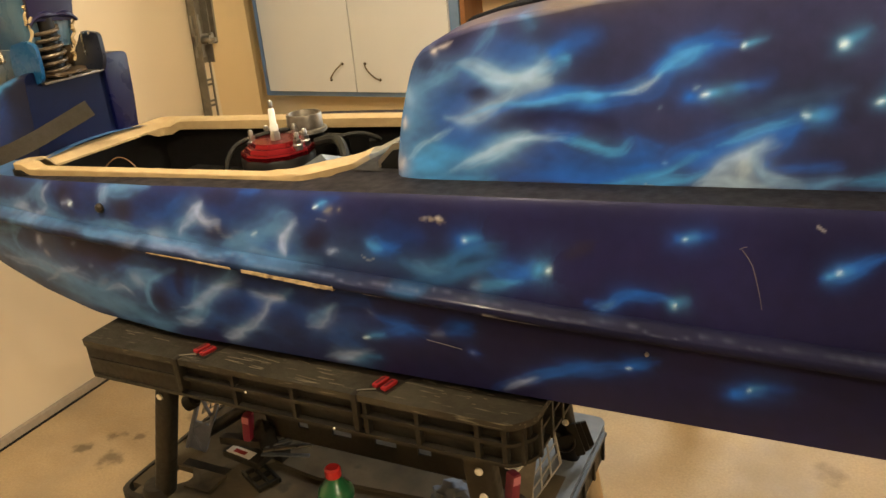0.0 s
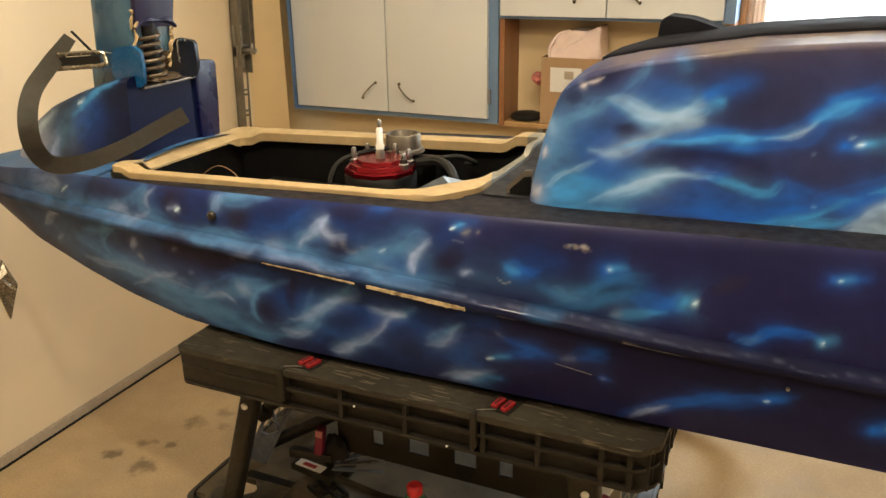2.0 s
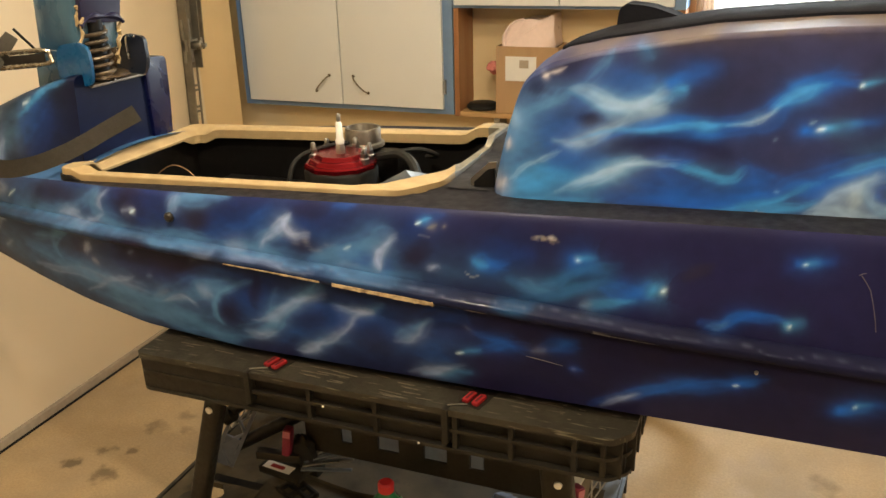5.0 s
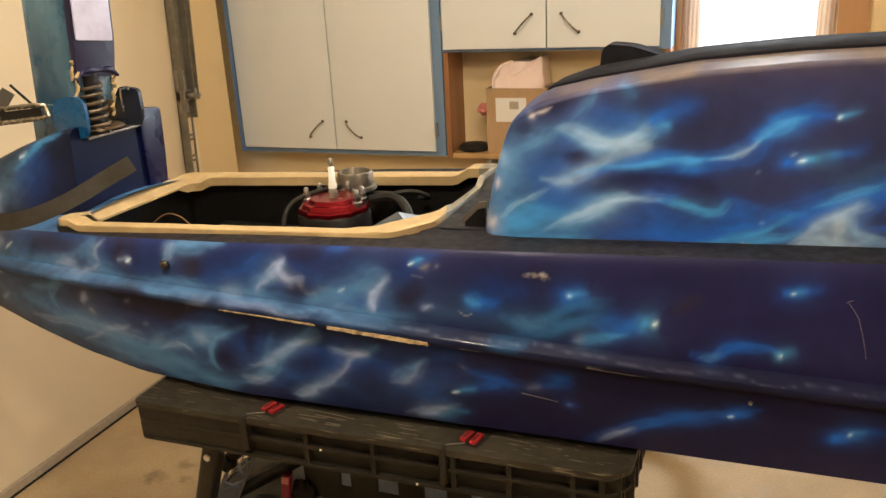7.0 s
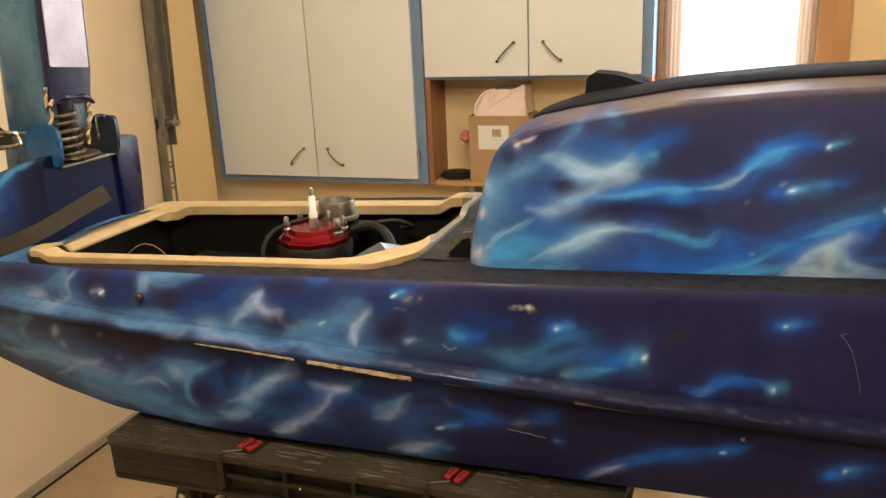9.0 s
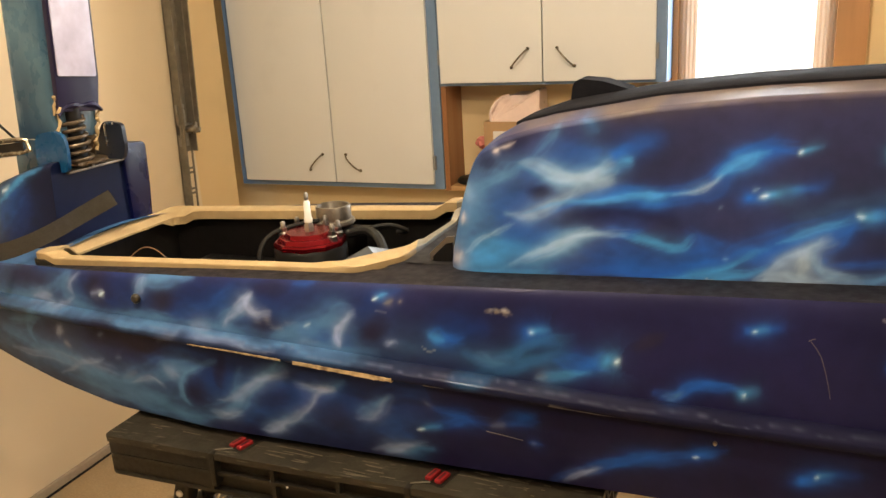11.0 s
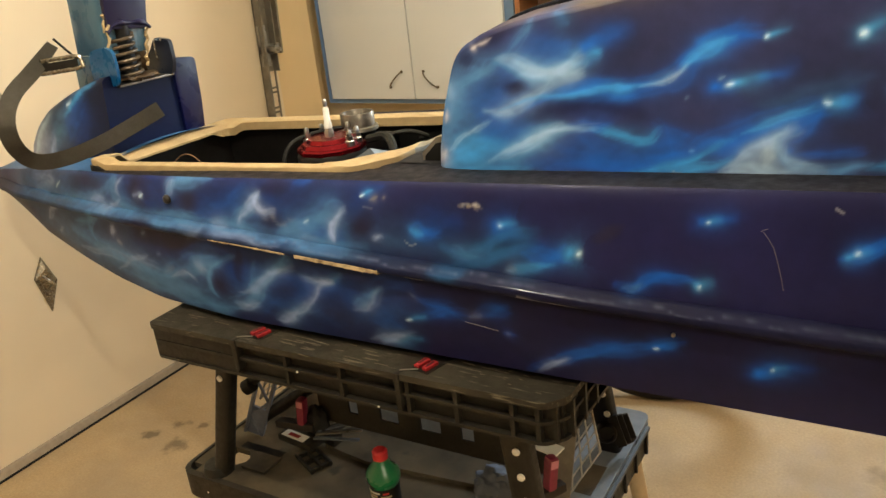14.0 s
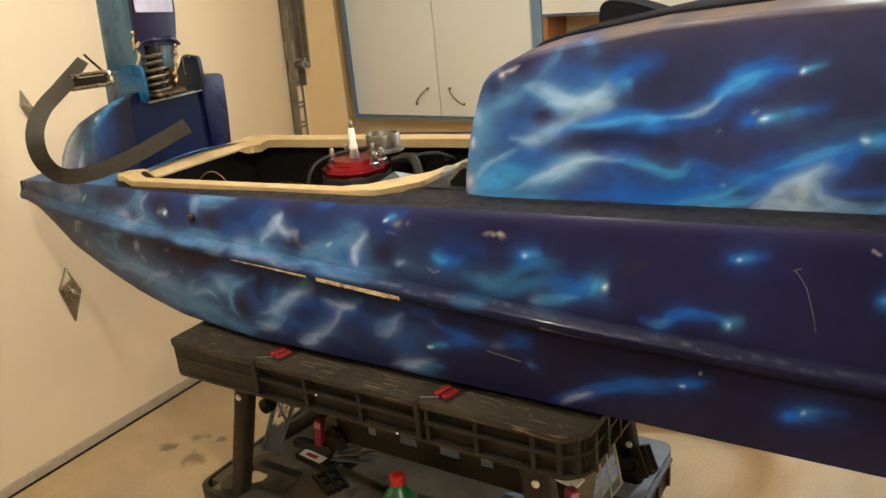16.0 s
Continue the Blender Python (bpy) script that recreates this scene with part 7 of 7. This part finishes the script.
part("knob", lathe(((0.013, 0), (0.018, 0.005), (0.018, 0.026), (0.012, 0.03)), (-1.305, 1.352, 0.505), (-0.8, -0.3, -0.5), 14), RUBBER, bench, "black locking knob")
bm = bmesh.new()
add_tube(bm, [Vector((-1.31, 1.355, 0.51)), Vector((-1.24, 1.365, 0.565)), Vector((-1.2, 1.38, 0.67))], 0.014, 10)
part("knob_arm", bm, RUBBER, bench, "black arm behind the locking knob")

# folded web panel with square openings below the top
bm = bmesh.new()
for z0, z1 in ((0.408, 0.443), (0.487, 0.668)):
    add_box(bm, -1.17, -0.60, 1.405, 1.421, z0, z1)
for x0, x1 in ((-1.17, -1.085), (-1.06, -1.0), (-0.953, -0.898), (-0.848, -0.80), (-0.77, -0.60)):
    add_box(bm, x0, x1, 1.405, 1.421, 0.443, 0.487)
part("web_panel", bm, PLASTIC, bench, "dark plastic web panel with square openings", smooth=False)
for k in range(6):
    part("web_rib", box(-1.13 + k * 0.09, -1.122 + k * 0.09, 1.393, 1.4045, 0.50, 0.66), PLASTIC, bench)
for x0, x1 in ((-1.0835, -1.0615), (-0.9985, -0.9545), (-0.8965, -0.8495), (-0.7985, -0.7715)):
    part("web_insert", box(x0, x1, 1.408, 1.4125, 0.4445, 0.4855), BLUE_GREY_PANEL, bench, "blue-grey plate in the web opening", bevel=0.001)
for a, b, r in (((-1.33, 1.62, 0.33), (-1.05, 1.50, 0.62), 0.013), ((-1.375, 1.42, 0.355), (-1.17, 1.40, 0.50), 0.015)):
    bm = bmesh.new()
    add_tube(bm, [Vector(a), Vector(b)], r, 10)
    part("brace_bar", bm, BLACK, bench, "dark diagonal brace bar")

# things lying on the lower shelf
bottle = thing("oil_bottle", "green plastic oil bottle with a red cap and dark label", "bottle", at=(-0.941, 1.312, SH))
BX, BY = -0.941, 1.312
part("body", lathe(((0.027, 0.0000), (0.031, 0.0031), (0.031, 0.0569), (0.033, 0.0616), (0.0358, 0.0679), (0.0362, 0.0764), (0.034, 0.0842), (0.027, 0.0944), (0.019, 0.1037), (0.0145, 0.1108), (0.013, 0.1154)), (BX, BY, SH + 0.0005), sides=32), GREEN_PLASTIC, bottle)
part("label", lathe(((0.0313, 0.0062), (0.0316, 0.0078), (0.0316, 0.0554), (0.0313, 0.0569)), (BX, BY, SH), sides=32), BLACK, bottle, "dark printed label")
for z, a0, a1, mat in ((0.047, -2.4, -1.3, PAPER), (0.040, -2.3, -1.5, PALE_PLASTIC), (0.033, -2.5, -1.6, PAPER), (0.046, -1.1, -0.7, RED_PLASTIC), (0.038, -1.25, -0.55, PALE_PLASTIC), (0.030, -1.2, -0.5, RED_PLASTIC), (0.022, -1.1, -0.6, PAPER), (0.020, -2.2, -1.4, PALE_PLASTIC)):
    bm = bmesh.new()
    line = [(BX + 0.0321 * math.cos(a), BY + 0.0321 * math.sin(a)) for a in np.linspace(a0, a1, 9)]
    grid_mesh(bm, [[(x, y, SH + z) for x, y in line], [(x, y, SH + z + 0.0045) for x, y in line]])
    part("print_bar", bm, mat, bottle)
part("cap", lathe(((0.0145, 0.1147), (0.016, 0.1162), (0.016, 0.1326), (0.012, 0.1365)), (BX, BY, SH), sides=20), RED_PLASTIC, bottle, "red screw cap")


def hand_clamp(x, y, z, turn, reach, drop, label):
    ob = thing("hand_clamp", label, "clamp", "clamps on the shelf", (x, y, z))
    m = Matrix.Translation((x, y, z)) @ Matrix.Rotation(radians(turn), 4, "Z")
    bm = bmesh.new()
    add_box(bm, -reach, 0.07, -0.010, 0.010, 0.006, 0.024, m)
    if drop:
        add_box(bm, -0.008, 0.008, -0.009, 0.009, -drop, 0.0055, m)
    part("bar", bm, BLACK_METAL, ob, bevel=0.002)
    lean = m @ Matrix.Rotation(radians(8), 4, "Y")
    grip = part("grip", box(0.026, 0.045, -0.011, 0.011, 0.0262, 0.094, lean), PINK_GRIP, ob, "red plastic grip", bevel=0.006)
    part("grip_label", box(0.027, 0.043, -0.0118, -0.0112, 0.074, 0.09, lean), PALE_PINK, grip, "pale pink end of the grip")


PALE_PINK = material("pale_pink_plastic", (0.55, 0.2, 0.26), 0.4, grain=0.2)
hand_clamp(-1.242, 1.372, SH + 0.0745, 8, 0.03, 0.0, "black bar clamp with a red grip, lying on the tool case")
hand_clamp(-0.597, 1.303, SH + 0.106, 60, 0.01, 0.1055, "black bar clamp with a red grip, standing by the leg")
tag = thing("paper_tag", "white paper tag lying across the bench brace", "tag", at=(-0.60, 1.39, 0.49))
turned = Matrix.Translation((-0.602, 1.378, 0.497)) @ Matrix.Rotation(radians(-9), 4, "Z") @ Matrix.Rotation(radians(3), 4, "Y")
part("sheet", box(-0.032, 0.034, -0.016, 0.016, -0.002, 0.002, turned), PAPER, tag, bevel=0.001)
case = thing("tool_case", "flat black plastic tool case with a white and red sticker", "tool case", at=(-1.21, 1.42, SH))
tilt = Matrix.Translation((-1.216, 1.362, SH + 0.069)) @ Matrix.Rotation(radians(-7), 4, "Z")
part("lid", box(-0.046, 0.06, -0.016, 0.098, -0.016, 0, tilt), PLASTIC, case, bevel=0.004)
part("case", box(-0.035, 0.05, 0.062, 0.092, -0.0545, -0.0165, tilt), PLASTIC, case, bevel=0.004)
part("sticker", box(-0.036, 0.034, -0.013, 0.011, 0.0004, 0.001, tilt), PAPER, case, "white sticker")
part("sticker_bar", box(-0.02, 0.014, -0.007, 0.004, 0.0012, 0.0016, tilt), RED_CLAMP, case)
for k in range(4):
    blades = bmesh.new()
    add_box(blades, 0.0, 0.11, -0.005, 0.005, -0.002, 0.002, Matrix.Translation((-1.165, 1.365 + 0.008 * k, SH + 0.074 + 0.0045 * k)) @ Matrix.Rotation(radians(14 + 9 * k), 4, "Z") @ Matrix.Rotation(radians(-2 - 3 * k), 4, "Y"))
    part("blade", blades, STEEL if k % 2 else GREY_PLASTIC, case, "grey metal blade fanned out of the case", bevel=0.001)
rack = thing("plastic_rack", "black open plastic rack lying on the shelf", "rack", at=(-1.185, 1.373, SH))
tilt = Matrix.Translation((-1.183, 1.368, SH + 0.0012)) @ Matrix.Rotation(radians(-26), 4, "Z")
for k in range(3):
    part("slat", box(-0.042 + k * 0.036, -0.034 + k * 0.036, -0.024, 0.026, 0, 0.010, tilt), PLASTIC, rack, bevel=0.001)
for s in (-0.026, 0.0, 0.022):
    part("rail", box(-0.044, 0.042, s, s + 0.006, 0.001, 0.012, tilt), PLASTIC, rack, bevel=0.001)
pouch = thing("black_pouch", "crumpled black cloth pouch on the tool case", "pouch", at=(-1.172, 1.395, SH + 0.07))
bm = crumpled((-1.172, 1.395, SH + 0.094), (0.03, 0.018, 0.045), 5.5, 3, 0.25)
for v in bm.verts:
    v.co.z = max(v.co.z, SH + 0.0705)
part("pouch", bm, RUBBER, pouch)
rag2 = thing("grey_rag", "crumpled blue-grey shop rag on the shelf", "rag", at=(-0.70, 1.37, SH))
bm = crumpled((-0.722, 1.40, SH + 0.04), (0.050, 0.038, 0.044), 9.2, 4, 0.34)
for v in bm.verts:
    v.co.z = max(v.co.z, SH + 0.001)
part("rag", bm, material("blue_grey_cloth", (0.17, 0.20, 0.27), 0.9, grain=0.4, bump=0.3), rag2)

# a bicycle wheel behind the bench
wheel = thing("bicycle_wheel", "bicycle wheel with black tyre and yellow-green stripe on the floor", "wheel", at=(-0.67, 2.378, 0))
WC, WR = Vector((-0.67, 2.378, 0.335)), 0.31
wdir, wside = Vector((0.97, 0.24, 0)).normalized(), Vector((-0.24, 0.97, 0)).normalized()


def ring(radius, r, off=0.0, count=72, sides=10):
    bm = bmesh.new()
    rows = []
    for k in range(count + 1):
        a = 2 * math.pi * k / count
        out = wdir * math.cos(a) + Vector((0, 0, math.sin(a)))
        rows.append([WC + out * (radius + r * math.cos(b)) + wside * (off + r * math.sin(b)) for b in (2 * math.pi * j / sides for j in range(sides + 1))])
    grid_mesh(bm, rows)
    bmesh.ops.remove_doubles(bm, verts=bm.verts, dist=0.0002)
    return bm


part("tyre", ring(WR, 0.025), RUBBER, wheel, "black rubber tyre")
part("stripe", ring(WR - 0.012, 0.003, -0.0215, 72, 6), TYRE_YELLOW, wheel, "yellow-green stripe")
part("rim", ring(WR - 0.035, 0.009), ALUMINIUM, wheel, "aluminium rim")
part("hub", lathe(((0.02, -0.05), (0.028, -0.045), (0.016, -0.03), (0.016, 0.03), (0.028, 0.045), (0.02, 0.05)), WC, wside, 18), ALUMINIUM, wheel)
for k in range(16):
    a = 2 * math.pi * k / 16
    bm = bmesh.new()
    s = 0.04 if k % 2 else -0.04
    add_tube(bm, [WC + wside * s + Vector((0, 0, 0)) + (wdir * math.cos(a + 0.3) + Vector((0, 0, math.sin(a + 0.3)))) * 0.026, WC + (wdir * math.cos(a) + Vector((0, 0, math.sin(a)))) * (WR - 0.04)], 0.0012, 5)
    part("spoke", bm, CHROME, wheel)
